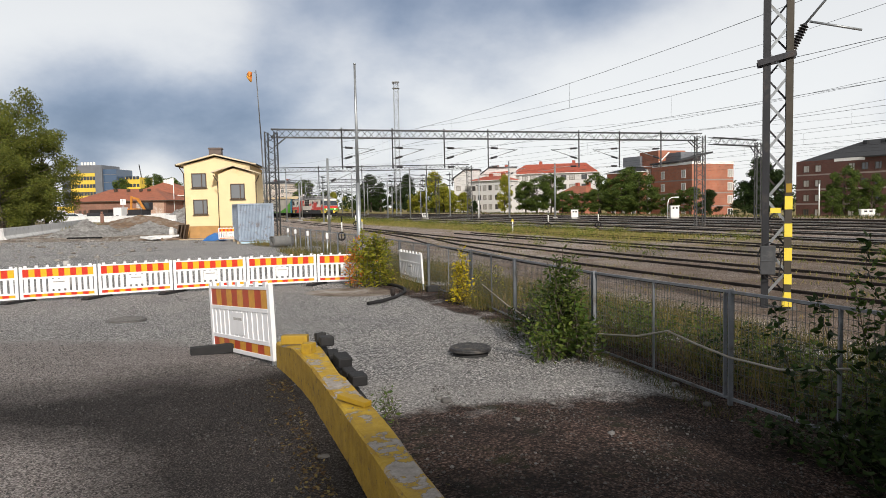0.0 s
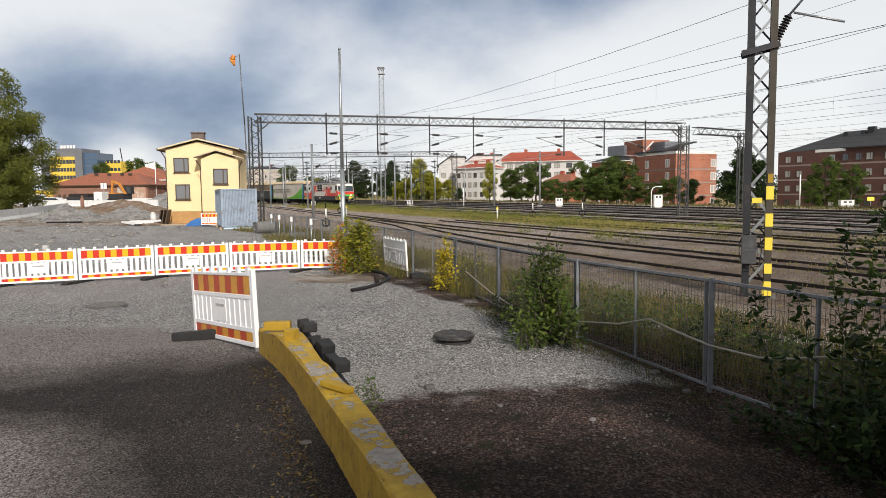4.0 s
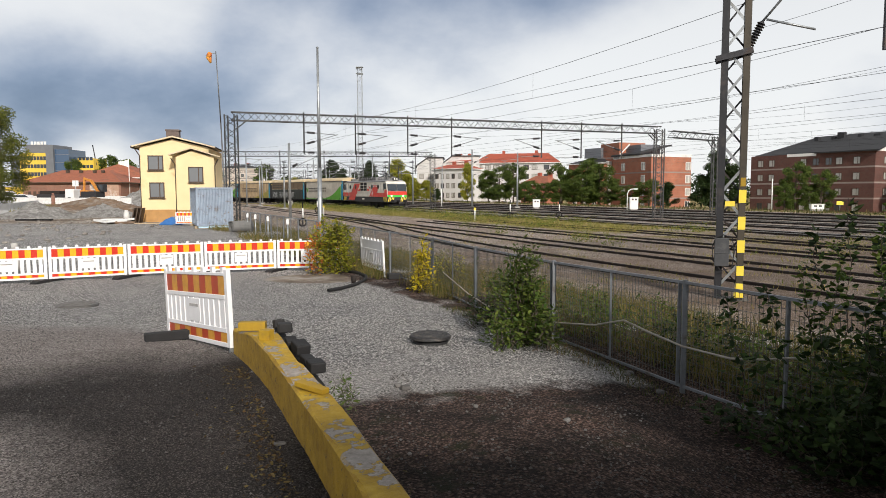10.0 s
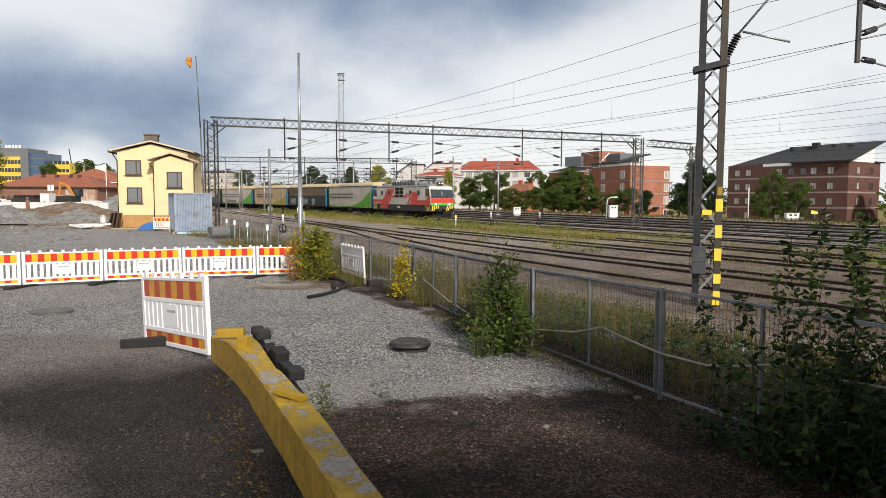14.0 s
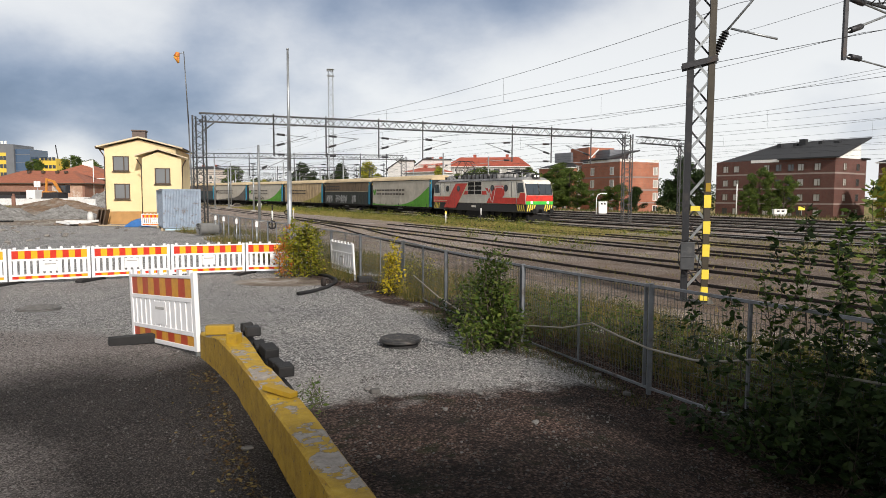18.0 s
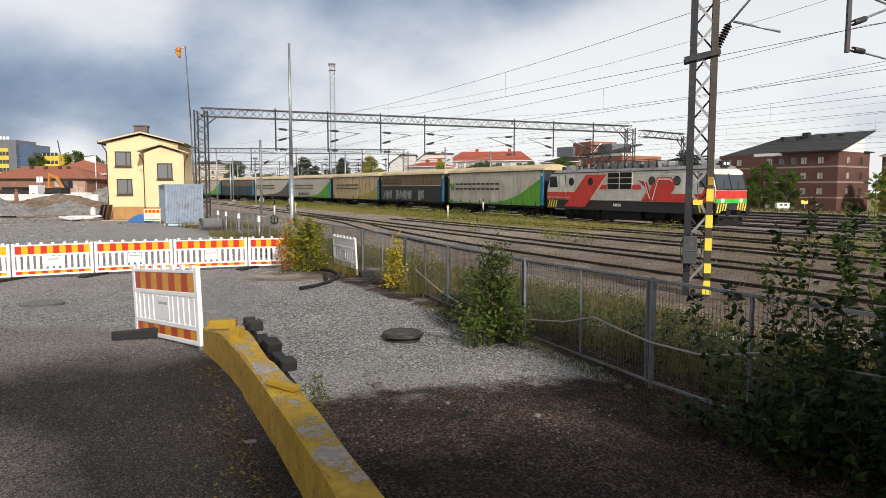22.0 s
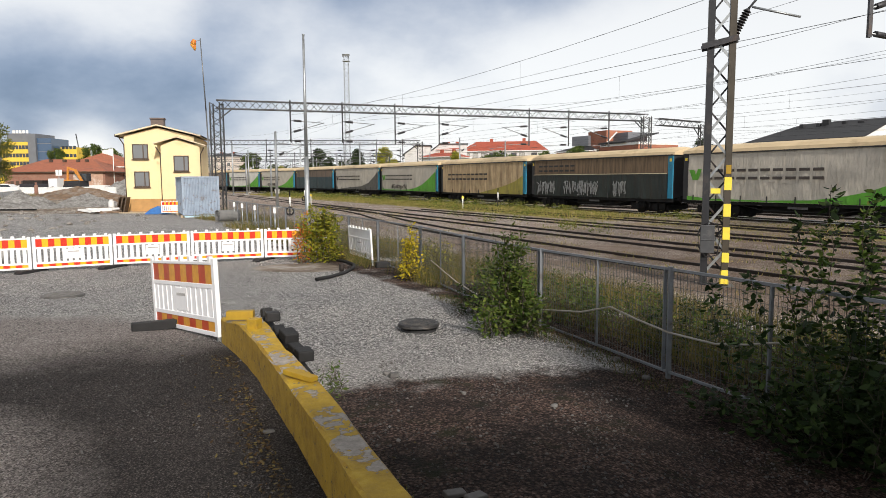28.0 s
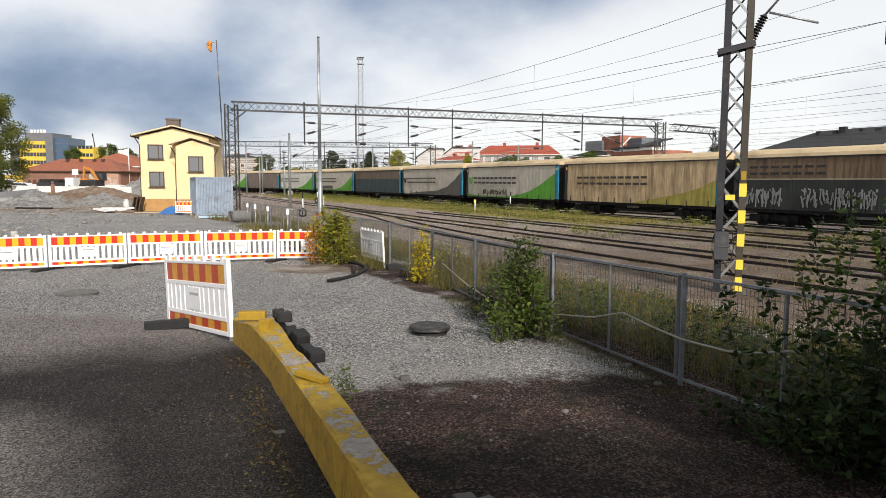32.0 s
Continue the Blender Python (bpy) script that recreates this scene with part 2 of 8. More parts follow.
def leaf_mat(name, a, b_, c):
    m, nt, b = nodes_of(name)
    isl = nt.nodes.new("ShaderNodeNewGeometry").outputs["Random Per Island"]
    col = ramp_of(nt, isl, [(0.0, a), (0.5, b_), (1.0, c)])
    big = tex_noise(nt, coords(nt), 0.8, 3)
    col = mix_of(nt, 1.0, col, ramp_of(nt, big, [(0.3, (0.6, 0.6, 0.6)), (0.7, (1.25, 1.25, 1.25))]), "MULTIPLY")
    nt.links.new(col, b.inputs["Base Color"])
    b.inputs["Roughness"].default_value = 0.6
    b.inputs["Specular IOR Level"].default_value = 0.22
    b.inputs["Transmission Weight"].default_value = 0.0
    tr = nt.nodes.new("ShaderNodeBsdfTranslucent")
    nt.links.new(col, tr.inputs[0])
    mx = nt.nodes.new("ShaderNodeMixShader")
    mx.inputs[0].default_value = 0.3
    nt.links.new(b.outputs[0], mx.inputs[1])
    nt.links.new(tr.outputs[0], mx.inputs[2])
    nt.links.new(mx.outputs[0], nt.nodes["Material Output"].inputs[0])
    return m


LEAF = leaf_mat("leaf_green", (0.045, 0.085, 0.016), (0.085, 0.13, 0.024), (0.14, 0.17, 0.035))
LEAF_OLIVE = leaf_mat("leaf_olive", (0.075, 0.10, 0.018), (0.13, 0.15, 0.025), (0.19, 0.19, 0.035))
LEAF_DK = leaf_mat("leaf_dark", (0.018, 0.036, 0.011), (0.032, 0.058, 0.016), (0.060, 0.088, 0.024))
LEAF_BIRCH = leaf_mat("leaf_birch", (0.16, 0.20, 0.03), (0.32, 0.33, 0.035), (0.46, 0.38, 0.04))
LEAF_YEL = leaf_mat("leaf_yellow", (0.40, 0.32, 0.02), (0.62, 0.48, 0.02), (0.28, 0.28, 0.03))
LEAF_AUT = leaf_mat("leaf_autumn", (0.45, 0.30, 0.05), (0.60, 0.16, 0.05), (0.55, 0.22, 0.04))
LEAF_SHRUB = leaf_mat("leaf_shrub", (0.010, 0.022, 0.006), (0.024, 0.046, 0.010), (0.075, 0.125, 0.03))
STEEL_DK = surf("gantry_steel", (0.05, 0.052, 0.054), 0.55, 0.4, 0.3, 3, (0.13, 0.12, 0.11), 0.6, 1.0)
WEED_GRASS = leaf_mat("weed_blades", (0.028, 0.050, 0.010), (0.075, 0.095, 0.022), (0.22, 0.14, 0.07))
OCHRE = surf("ochre_painted_wood", (0.36, 0.225, 0.012), 0.65, 0, 0.15, 8, (0.24, 0.15, 0.03), 0.6, 5)
TALL_GRASS = leaf_mat("tall_grass_blades", (0.05, 0.07, 0.014), (0.15, 0.14, 0.035), (0.30, 0.21, 0.10))
WEED_LEAF = leaf_mat("weed_leaves", (0.07, 0.115, 0.02), (0.16, 0.20, 0.035), (0.34, 0.28, 0.07))
GRASS = leaf_mat("grass_blades", (0.10, 0.14, 0.022), (0.27, 0.25, 0.06), (0.46, 0.34, 0.15))

# ---- mesh helpers ----
class Shape:
    """Collects vertices and faces of one part."""

    def __init__(self):
        self.v, self.f, self.smooth = [], [], []

    def face(self, *pts, smooth=False):
        i = len(self.v)
        self.v += [tuple(p) for p in pts]
        self.f.append(tuple(range(i, i + len(pts))))
        self.smooth.append(smooth)
        return self

    def box(self, x0, y0, z0, x1, y1, z1, m=None):
        p = [(x, y, z) for x in (x0, x1) for y in (y0, y1) for z in (z0, z1)]
        if m is not None:
            p = [tuple(m @ Vector(q)) for q in p]
        i = len(self.v)
        self.v += p
        for q in ((0, 1, 3, 2), (4, 6, 7, 5), (0, 4, 5, 1), (2, 3, 7, 6), (0, 2, 6, 4), (1, 5, 7, 3)):
            self.f.append(tuple(i + k for k in q))
            self.smooth.append(False)
        return self

    def tube(self, a, b, r, n=8, r2=None, caps=True):
        a, b = Vector(a), Vector(b)
        q = (b - a).to_track_quat("Z", "Y")
        i = len(self.v)
        for p, rad in ((a, r), (b, r if r2 is None else r2)):
            for k in range(n):
                w = 2 * pi * k / n
                self.v.append(tuple(p + q @ Vector((rad * cos(w), rad * sin(w), 0))))
        for k in range(n):
            j = (k + 1) % n
            self.f.append((i + k, i + j, i + n + j, i + n + k))
            self.smooth.append(True)
        if caps:
            self.f += [tuple(i + k for k in reversed(range(n))), tuple(i + n + k for k in range(n))]
            self.smooth += [False, False]
        return self

    def pipe(self, pts, r, n=8):
        pts = [Vector(p) for p in pts]
        i0, m = len(self.v), len(pts)
        for k, p in enumerate(pts):
            d = pts[min(k + 1, m - 1)] - pts[max(k - 1, 0)]
            q = d.to_track_quat("Z", "Y")
            for j in range(n):
                w = 2 * pi * j / n
                rk = r(k / (m - 1)) if callable(r) else r
                self.v.append(tuple(p + q @ Vector((rk * cos(w), rk * sin(w), 0))))
        for k in range(m - 1):
            for j in range(n):
                a, b = i0 + k * n + j, i0 + k * n + (j + 1) % n
                self.f.append((a, b, b + n, a + n))
                self.smooth.append(True)
        return self

    def beam(self, a, b, w, h):
        a, b = Vector(a), Vector(b)
        d = b - a
        m = Matrix.Translation(a) @ d.to_track_quat("X", "Z").to_matrix().to_4x4()
        return self.box(0, -w / 2, -h / 2, d.length, w / 2, h / 2, m)

    def prism(self, profile, y0, y1, m=None):
        """A closed profile of (x, z) run along y."""
        n = len(profile)
        p = [Vector((x, y0, z)) for x, z in profile] + [Vector((x, y1, z)) for x, z in profile]
        if m is not None:
            p = [m @ q for q in p]
        i = len(self.v)
        self.v += [tuple(q) for q in p]
        for k in range(n):
            j = (k + 1) % n
            self.f.append((i + k, i + j, i + n + j, i + n + k))
            self.smooth.append(False)
        self.f += [tuple(i + k for k in reversed(range(n))), tuple(i + n + k for k in range(n))]
        self.smooth += [False, False]
        return self

    def mesh(self, name, material):
        me = bpy.data.meshes.new(name)
        me.from_pydata(self.v, [], self.f)
        me.polygons.foreach_set("use_smooth", self.smooth)
        bm = bmesh.new()
        bm.from_mesh(me)
        bmesh.ops.recalc_face_normals(bm, faces=bm.faces)
        bm.to_mesh(me)
        bm.free()
        if material:
            me.materials.append(material)
        return me


def thing(name, m, label, category, group="", kind=""):
    ob = new(name)
    ob.empty_display_size = 0.2
    ob.matrix_basis = m
    return tagged(ob, label, category, group, kind)


def part(name, shape, material, parent, label="", m=None, bevel=0.0):
    """One mesh under a thing or a part."""
    me = shape if isinstance(shape, bpy.types.Mesh) else shape.mesh(name, material)
    ob = new(name, me)
    ob.parent = parent
    if m is not None:
        ob.matrix_basis = m
    if label:
        ob["label"] = label
    if bevel:
        b = ob.modifiers.new("edge", "BEVEL")
        b.width, b.segments, b.limit_method = bevel, 2, "ANGLE"
    return ob


def single(name, shape, material, m, label, category, group="", kind="", bevel=0.0):
    ob = part(name, shape, material, None, "", m, bevel)
    return tagged(ob, label, category, group, kind)


def quads_mesh(name, verts, material, per=4):
    """Many loose little faces of `per` corners each, from an array."""
    n = len(verts)
    me = bpy.data.meshes.new(name)
    me.vertices.add(n)
    me.vertices.foreach_set("co", np.asarray(verts, np.float32).ravel())
    me.loops.add(n)
    me.loops.foreach_set("vertex_index", np.arange(n, dtype=np.int32))
    me.polygons.add(n // per)
    me.polygons.foreach_set("loop_start", np.arange(0, n, per, dtype=np.int32))
    me.update(calc_edges=True)
    me.validate()
    me.materials.append(material)
    return me


def leaf_cloud(rng, centres, size, count, spread, flat=0.8, slim=0.55, droop=0.0):
    """Diamond leaves scattered about each centre."""
    c = np.repeat(centres, count, 0)
    n = len(c)
    d = rng.normal(size=(n, 3))
    d /= np.linalg.norm(d, axis=1, keepdims=True)
    r = spread * rng.random((n, 1)) ** 0.45
    p = c + d * r * np.array([1, 1, flat])
    p[:, 2] -= droop * rng.random(n)
    a = rng.normal(size=(n, 3))
    a /= np.linalg.norm(a, axis=1, keepdims=True)
    b = np.cross(a, rng.normal(size=(n, 3)))
    b /= np.linalg.norm(b, axis=1, keepdims=True)
    s = size * (0.6 + 0.8 * rng.random((n, 1)))
    out = np.stack([p - a * s, p + b * s * slim, p + a * s, p - b * s * slim], 1)
    return out.reshape(-1, 3)


# ---- the lie of the land ----
TRACK_X, TRACK_Y, HEAD = 21.862, 40.0, radians(-60.286)
DX, DY = 0.4957, -0.8685


def along(x, y):
    return (x - TRACK_X) * DX + (y - TRACK_Y) * DY


def across(x, y):
    return 0.8685 * x + 0.4957 * y


def at_sn(s, n):
    """Ground place from the distance along and across the tracks."""
    k = n - across(TRACK_X, TRACK_Y)
    return TRACK_X + s * DX + k * 0.8685, TRACK_Y + s * DY + k * 0.4957


def bend(s):
    """The running lines curve gently far down the yard."""
    b = max(-75.0, min(0.0, s + 55.4))
    return -0.00075 * b * b - 0.1125 * max(0.0, -130.4 - s)


def train_line(s):
    """Offset across the yard of the line that the train runs on."""
    b = max(-75.0, min(0.0, s + 55.4))
    return 37.643 - 0.0185 * (max(s, -130.4) + 30) - 0.00142 * b * b - 0.213 * max(0.0, -130.4 - s)


def rail_z(s):
    return -0.10 - 0.0043 * s


def ease(a, b, v):
    u = max(0.0, min(1.0, (v - a) / (b - a)))
    return u * u * (3 - 2 * u)


def wall_x(y):
    return -0.36 - (y - 2.9) * 0.455


def land(x, y):
    s, n = along(x, y), across(x, y)
    yard = 0.013 * max(0.0, y - 60) * ease(-5, -25, x + 20) if y > 60 else 0.0
    left = 0.62 * (1 - ease(5.5, 14.5, y))
    right = 0.30 * (1 - ease(3.0, 9.0, y)) * (1 - ease(0.3, 2.6, x)) - 0.2 * ease(1.2, 3.0, x) * (1 - ease(7, 11, y))
    side = ease(-0.02, 0.22, x - wall_x(y)) if y < 7 else ease(-0.02 - (y - 7) * 0.25, 0.22 + (y - 7) * 0.25, x - wall_x(y)) if y < 9 else ease(-0.15 - (y - 9) * 0.6, 0.2 + (y - 9) * 0.6, x - wall_x(y))
    h = yard + left * (1 - side) + right * side
    t = rail_z(max(-260.0, min(90.0, s))) - 0.085 - 0.075 * ease(33, 36.5, n) - 2.0 * ease(84, 120, n)
    k = ease(7.2, 11.5, n)
    return h * (1 - k) + t * k

# ---- ground: one sheet to the horizon ----
def spaced(lo, hi, step, far, grow=1.16):
    mid = list(np.arange(lo, hi, step))
    a, d = [], step
    v = lo
    while v > -far:
        d *= grow
        v -= d
        a.append(v)
    b, d, v = [], step, mid[-1]
    while v < far:
        d *= grow
        v += d
        b.append(v)
    return a[::-1] + mid + b


def ground_mat():
    m, nt, b = nodes_of("yard_ground")
    co = nt.nodes.new("ShaderNodeTexCoord").outputs["Object"]

    def attr(name):
        a = nt.nodes.new("ShaderNodeAttribute")
        a.attribute_name = name
        return a.outputs["Fac"]

    def edge(name, scale, rag, soft=0.06):
        n = math_of(nt, "MULTIPLY", math_of(nt, "SUBTRACT", tex_noise(nt, co, scale, 8, 0.65), 0.5), rag)
        v = math_of(nt, "ADD", attr(name), n)
        return ramp_of(nt, v, [(0.5 - soft, (0, 0, 0)), (0.5 + soft, (1, 1, 1))])

    grain = tex_noise(nt, co, 34, 5, 0.8)
    fine = tex_noise(nt, co, 90, 3, 0.7)
    patch = tex_noise(nt, co, 0.35, 6, 0.6)
    vor = nt.nodes.new("ShaderNodeTexVoronoi")
    vor.inputs["Scale"].default_value = 42
    nt.links.new(co, vor.inputs["Vector"])
    stone = vor.outputs["Color"]
    bw = nt.nodes.new("ShaderNodeRGBToBW")
    nt.links.new(stone, bw.inputs[0])
    gaps = ramp_of(nt, vor.outputs["Distance"], [(0.30, (1.08, 1.08, 1.08)), (0.62, (0.38, 0.38, 0.38))])
    chip = nt.nodes.new("ShaderNodeTexVoronoi")
    chip.inputs["Scale"].default_value = 95
    nt.links.new(co, chip.inputs["Vector"])
    cbw = nt.nodes.new("ShaderNodeRGBToBW")
    nt.links.new(chip.outputs["Color"], cbw.inputs[0])
    chip_gap = ramp_of(nt, chip.outputs["Distance"], [(0.22, (1.15, 1.15, 1.15)), (0.6, (0.35, 0.34, 0.33))])
    # gravel: mixed grey stones
    gravel = ramp_of(nt, bw.outputs[0], [(0.2, (0.16, 0.16, 0.16)), (0.5, (0.55, 0.54, 0.53)), (0.85, (0.95, 0.94, 0.92))])
    gravel = mix_of(nt, 1.0, gravel, gaps, "MULTIPLY")
    gravel = mix_of(nt, 0.8, gravel, ramp_of(nt, patch, [(0.3, (0.75, 0.75, 0.77)), (0.7, (1.1, 1.08, 1.05))]), "MULTIPLY")
    gravel = mix_of(nt, edge("dust", 0.5, 0.8, 0.2), gravel, ramp_of(nt, grain, [(0.36, (0.15, 0.143, 0.137)), (0.5, (0.42, 0.40, 0.385)), (0.66, (0.75, 0.73, 0.70))]))
    asphalt = ramp_of(nt, cbw.outputs[0], [(0.15, (0.014, 0.0128, 0.0124)), (0.55, (0.050, 0.045, 0.0435)), (0.78, (0.078, 0.071, 0.069)), (0.95, (0.115, 0.107, 0.103))])
    asphalt = mix_of(nt, 1.0, asphalt, chip_gap, "MULTIPLY")
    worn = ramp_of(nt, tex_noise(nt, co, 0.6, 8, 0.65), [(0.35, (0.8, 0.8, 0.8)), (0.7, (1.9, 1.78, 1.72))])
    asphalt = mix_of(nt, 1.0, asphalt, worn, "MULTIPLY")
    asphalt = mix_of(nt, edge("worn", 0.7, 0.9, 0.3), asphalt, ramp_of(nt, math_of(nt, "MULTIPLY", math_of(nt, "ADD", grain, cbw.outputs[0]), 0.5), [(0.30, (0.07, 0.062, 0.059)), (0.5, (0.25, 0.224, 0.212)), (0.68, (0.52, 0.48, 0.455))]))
    dirt = ramp_of(nt, math_of(nt, "MULTIPLY", math_of(nt, "ADD", bw.outputs[0], grain), 0.5), [(0.34, (0.018, 0.0115, 0.0095)), (0.5, (0.066, 0.044, 0.036)), (0.68, (0.155, 0.115, 0.099))])
    dirt = mix_of(nt, 1.0, dirt, gaps, "MULTIPLY")
    pebble = ramp_of(nt, bw.outputs[0], [(0.88, (0, 0, 0)), (0.91, (1, 1, 1))])
    pebble = mix_of(nt, 1.0, pebble, ramp_of(nt, vor.outputs["Distance"], [(0.25, (1, 1, 1)), (0.38, (0, 0, 0))]), "MULTIPLY")
    dirt = mix_of(nt, pebble, dirt, (0.20, 0.17, 0.155))
    dirt = mix_of(nt, ramp_of(nt, tex_noise(nt, co, 2.2, 8, 0.7), [(0.55, (0, 0, 0)), (0.68, (1, 1, 1))]), dirt, (0.014, 0.017, 0.006))
    dirt = mix_of(nt, 1.0, dirt, ramp_of(nt, tex_noise(nt, co, 0.9, 7, 0.65), [(0.36, (0.35, 0.33, 0.32)), (0.64, (2.1, 1.9, 1.8))]), "MULTIPLY")
    ballast = ramp_of(nt, bw.outputs[0], [(0.1, (0.055, 0.045, 0.04)), (0.5, (0.33, 0.28, 0.245)), (0.95, (0.76, 0.68, 0.61))])
    ballast = mix_of(nt, ramp_of(nt, patch, [(0.40, (0, 0, 0)), (0.62, (1, 1, 1))]), ballast, mix_of(nt, 0.7, ballast, (0.25, 0.18, 0.135)))
    # darker, browner ballast, mixed in by the soil mask
    brown_ballast = mix_of(nt, 1.0, mix_of(nt, 0.45, ballast, (0.19, 0.14, 0.105)), (0.62, 0.58, 0.54), "MULTIPLY")
    ballast = mix_of(nt, edge("soil", 0.6, 1.1, 0.22), ballast, brown_ballast)
    turf = ramp_of(nt, tex_noise(nt, co, 3.0, 8, 0.7), [(0.3, (0.08, 0.085, 0.024)), (0.47, (0.19, 0.17, 0.055)), (0.58, (0.33, 0.24, 0.12)), (0.72, (0.42, 0.33, 0.22))])
    sand = ramp_of(nt, tex_noise(nt, co, 0.5, 10, 0.72), [(0.38, (0.11, 0.085, 0.065)), (0.5, (0.27, 0.22, 0.175)), (0.62, (0.50, 0.47, 0.43))])
    col = mix_of(nt, edge("sand", 0.25, 0.5), gravel, sand)
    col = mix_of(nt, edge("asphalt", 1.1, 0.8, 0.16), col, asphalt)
    col = mix_of(nt, edge("dirt", 1.3, 0.9, 0.10), col, dirt)
    col = mix_of(nt, edge("ballast", 0.8, 0.3), col, ballast)
    col = mix_of(nt, edge("turf", 0.5, 0.9), col, turf)
    nt.links.new(col, b.inputs["Base Color"])
    b.inputs["Roughness"].default_value = 0.95
    b.inputs["Specular IOR Level"].default_value = 0.25
    h = math_of(nt, "ADD", math_of(nt, "MULTIPLY", vor.outputs["Distance"], 0.8), grain)
    bump_of(nt, b, math_of(nt, "ADD", h, fine), 1.0, 0.03)
    return m


def make_ground():
    xs, ys = spaced(-11, 7, 0.16, 2600), spaced(1.0, 22, 0.16, 2600)
    xs = sorted(set([v for v in xs if not -2.7 < v < 0.6] + [float(v) for v in np.arange(-2.7, 0.6, 0.055)]))
    X, Y = np.meshgrid(xs, ys)
    co = np.zeros((X.size, 3), np.float32)
    co[:, 0], co[:, 1] = X.ravel(), Y.ravel()
    keys = ("asphalt", "worn", "dirt", "ballast", "soil", "turf", "sand", "dust")
    vals = {k: np.zeros(X.size, np.float32) for k in keys}
    for i, (x, y, _) in enumerate(co):
        x, y = float(x), float(y)
        s, n = along(x, y), across(x, y)
        near = abs(x) < 60 and abs(y) < 120
        bumpy = 0.025 * noise.noise((x * 0.9, y * 0.9, 0)) + 0.012 * noise.noise((x * 3.1, y * 3.1, 4)) if near else 0
        co[i, 2] = land(x, y) + bumpy
        wx = wall_x(y)
        left = x < wx
        vals["asphalt"][i] = (1 - ease(6.4, 10.4, y + 0.10 * x)) if left or y > 7 and x < wx + 0.4 else 0.0
        # mixes in paler asphalt with distance, and left of the wall up close
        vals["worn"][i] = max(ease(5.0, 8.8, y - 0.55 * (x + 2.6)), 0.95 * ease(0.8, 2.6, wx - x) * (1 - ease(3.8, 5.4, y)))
        vals["dirt"][i] = max((1 - ease(5.6, 9.0, y - 0.40 * x)) if not left else 0.0, ease(0.4, 1.0, 1.7 - abs(n - 7.1)) * (0.85 if y < 11 else 0.62) if y < 24 else 0)
        vals["ballast"][i] = ease(9.5, 11.5, n)
        vals["soil"][i] = (0.06 + 0.60 * ease(-12, 10, s)) * ease(10, 13, n)
        grass = max(0.42 * ease(6.8, 7.6, n) * (1 - ease(10.5, 12.5, n)), 0.75 * ease(26.5, 29.5, n) * (1 - ease(34, 36.5, n)) * ease(2, -14, s))
        if 26.5 < n < 36:
            grass = max(grass, 0.46)
        elif 11.5 < n <= 26.5:
            grass = max(grass, 0.20 + 0.16 * ease(-6, 8, s))
        grass = max(grass, ease(74, 80, n), 0.0 if y < 150 else ease(150, 200, y))
        if x < -40 and y > 50:
            grass = max(grass, ease(-12, -16, n))
        vals["turf"][i] = grass
        vals["sand"][i] = 0.7 * ease(2.2, 0.8, hypot(x + 3.9, (y - 17.6) * 1.3)) + ease(46, 56, y) * (1 - ease(5, 9, n)) * ease(-10, -20, x)
        vals["dust"][i] = 0.45 * (1 - ease(8, 12, y)) + 0.35 * ease(22, 36, y)
    nx, ny = len(xs), len(ys)
    idx = np.arange(nx * ny).reshape(ny, nx)
    q = np.stack([idx[:-1, :-1], idx[:-1, 1:], idx[1:, 1:], idx[1:, :-1]], -1).reshape(-1, 4)
    me = bpy.data.meshes.new("ground")
    me.from_pydata(co.tolist(), [], q.tolist())
    me.polygons.foreach_set("use_smooth", np.ones(len(q), bool))
    for k in keys:
        me.attributes.new(k, "FLOAT", "POINT").data.foreach_set("value", vals[k])
    me.materials.append(ground_mat())
    ob = new("ground", me)
    tagged(ob, "grey gravel yard with dark asphalt, bare earth and brown ballast", "ground", kind="structure")


make_ground()


DARK_BRICK = surf("dark_brick_wall", (0.10, 0.065, 0.05), 0.9, 0, 0.25, 8, (0.06, 0.045, 0.04), 0.6, 1.2, 0.3, 20)


def wall_behind():
    """Plain unseen wall behind the camera, added to throw shade on the foreground."""
    ob = part("wall_behind", Shape().box(1.75, -3.2, -0.4, 22, -2.8, 5.25).box(7.0, -2.8, -0.6, 7.4, 2.4, 5.25).box(5.5, -2.8, -0.6, 5.9, 0.5, 6.3), DARK_BRICK, None)
    tagged(ob, "unseen dark brick wall added to shade the foreground", "wall", kind="structure")


wall_behind()


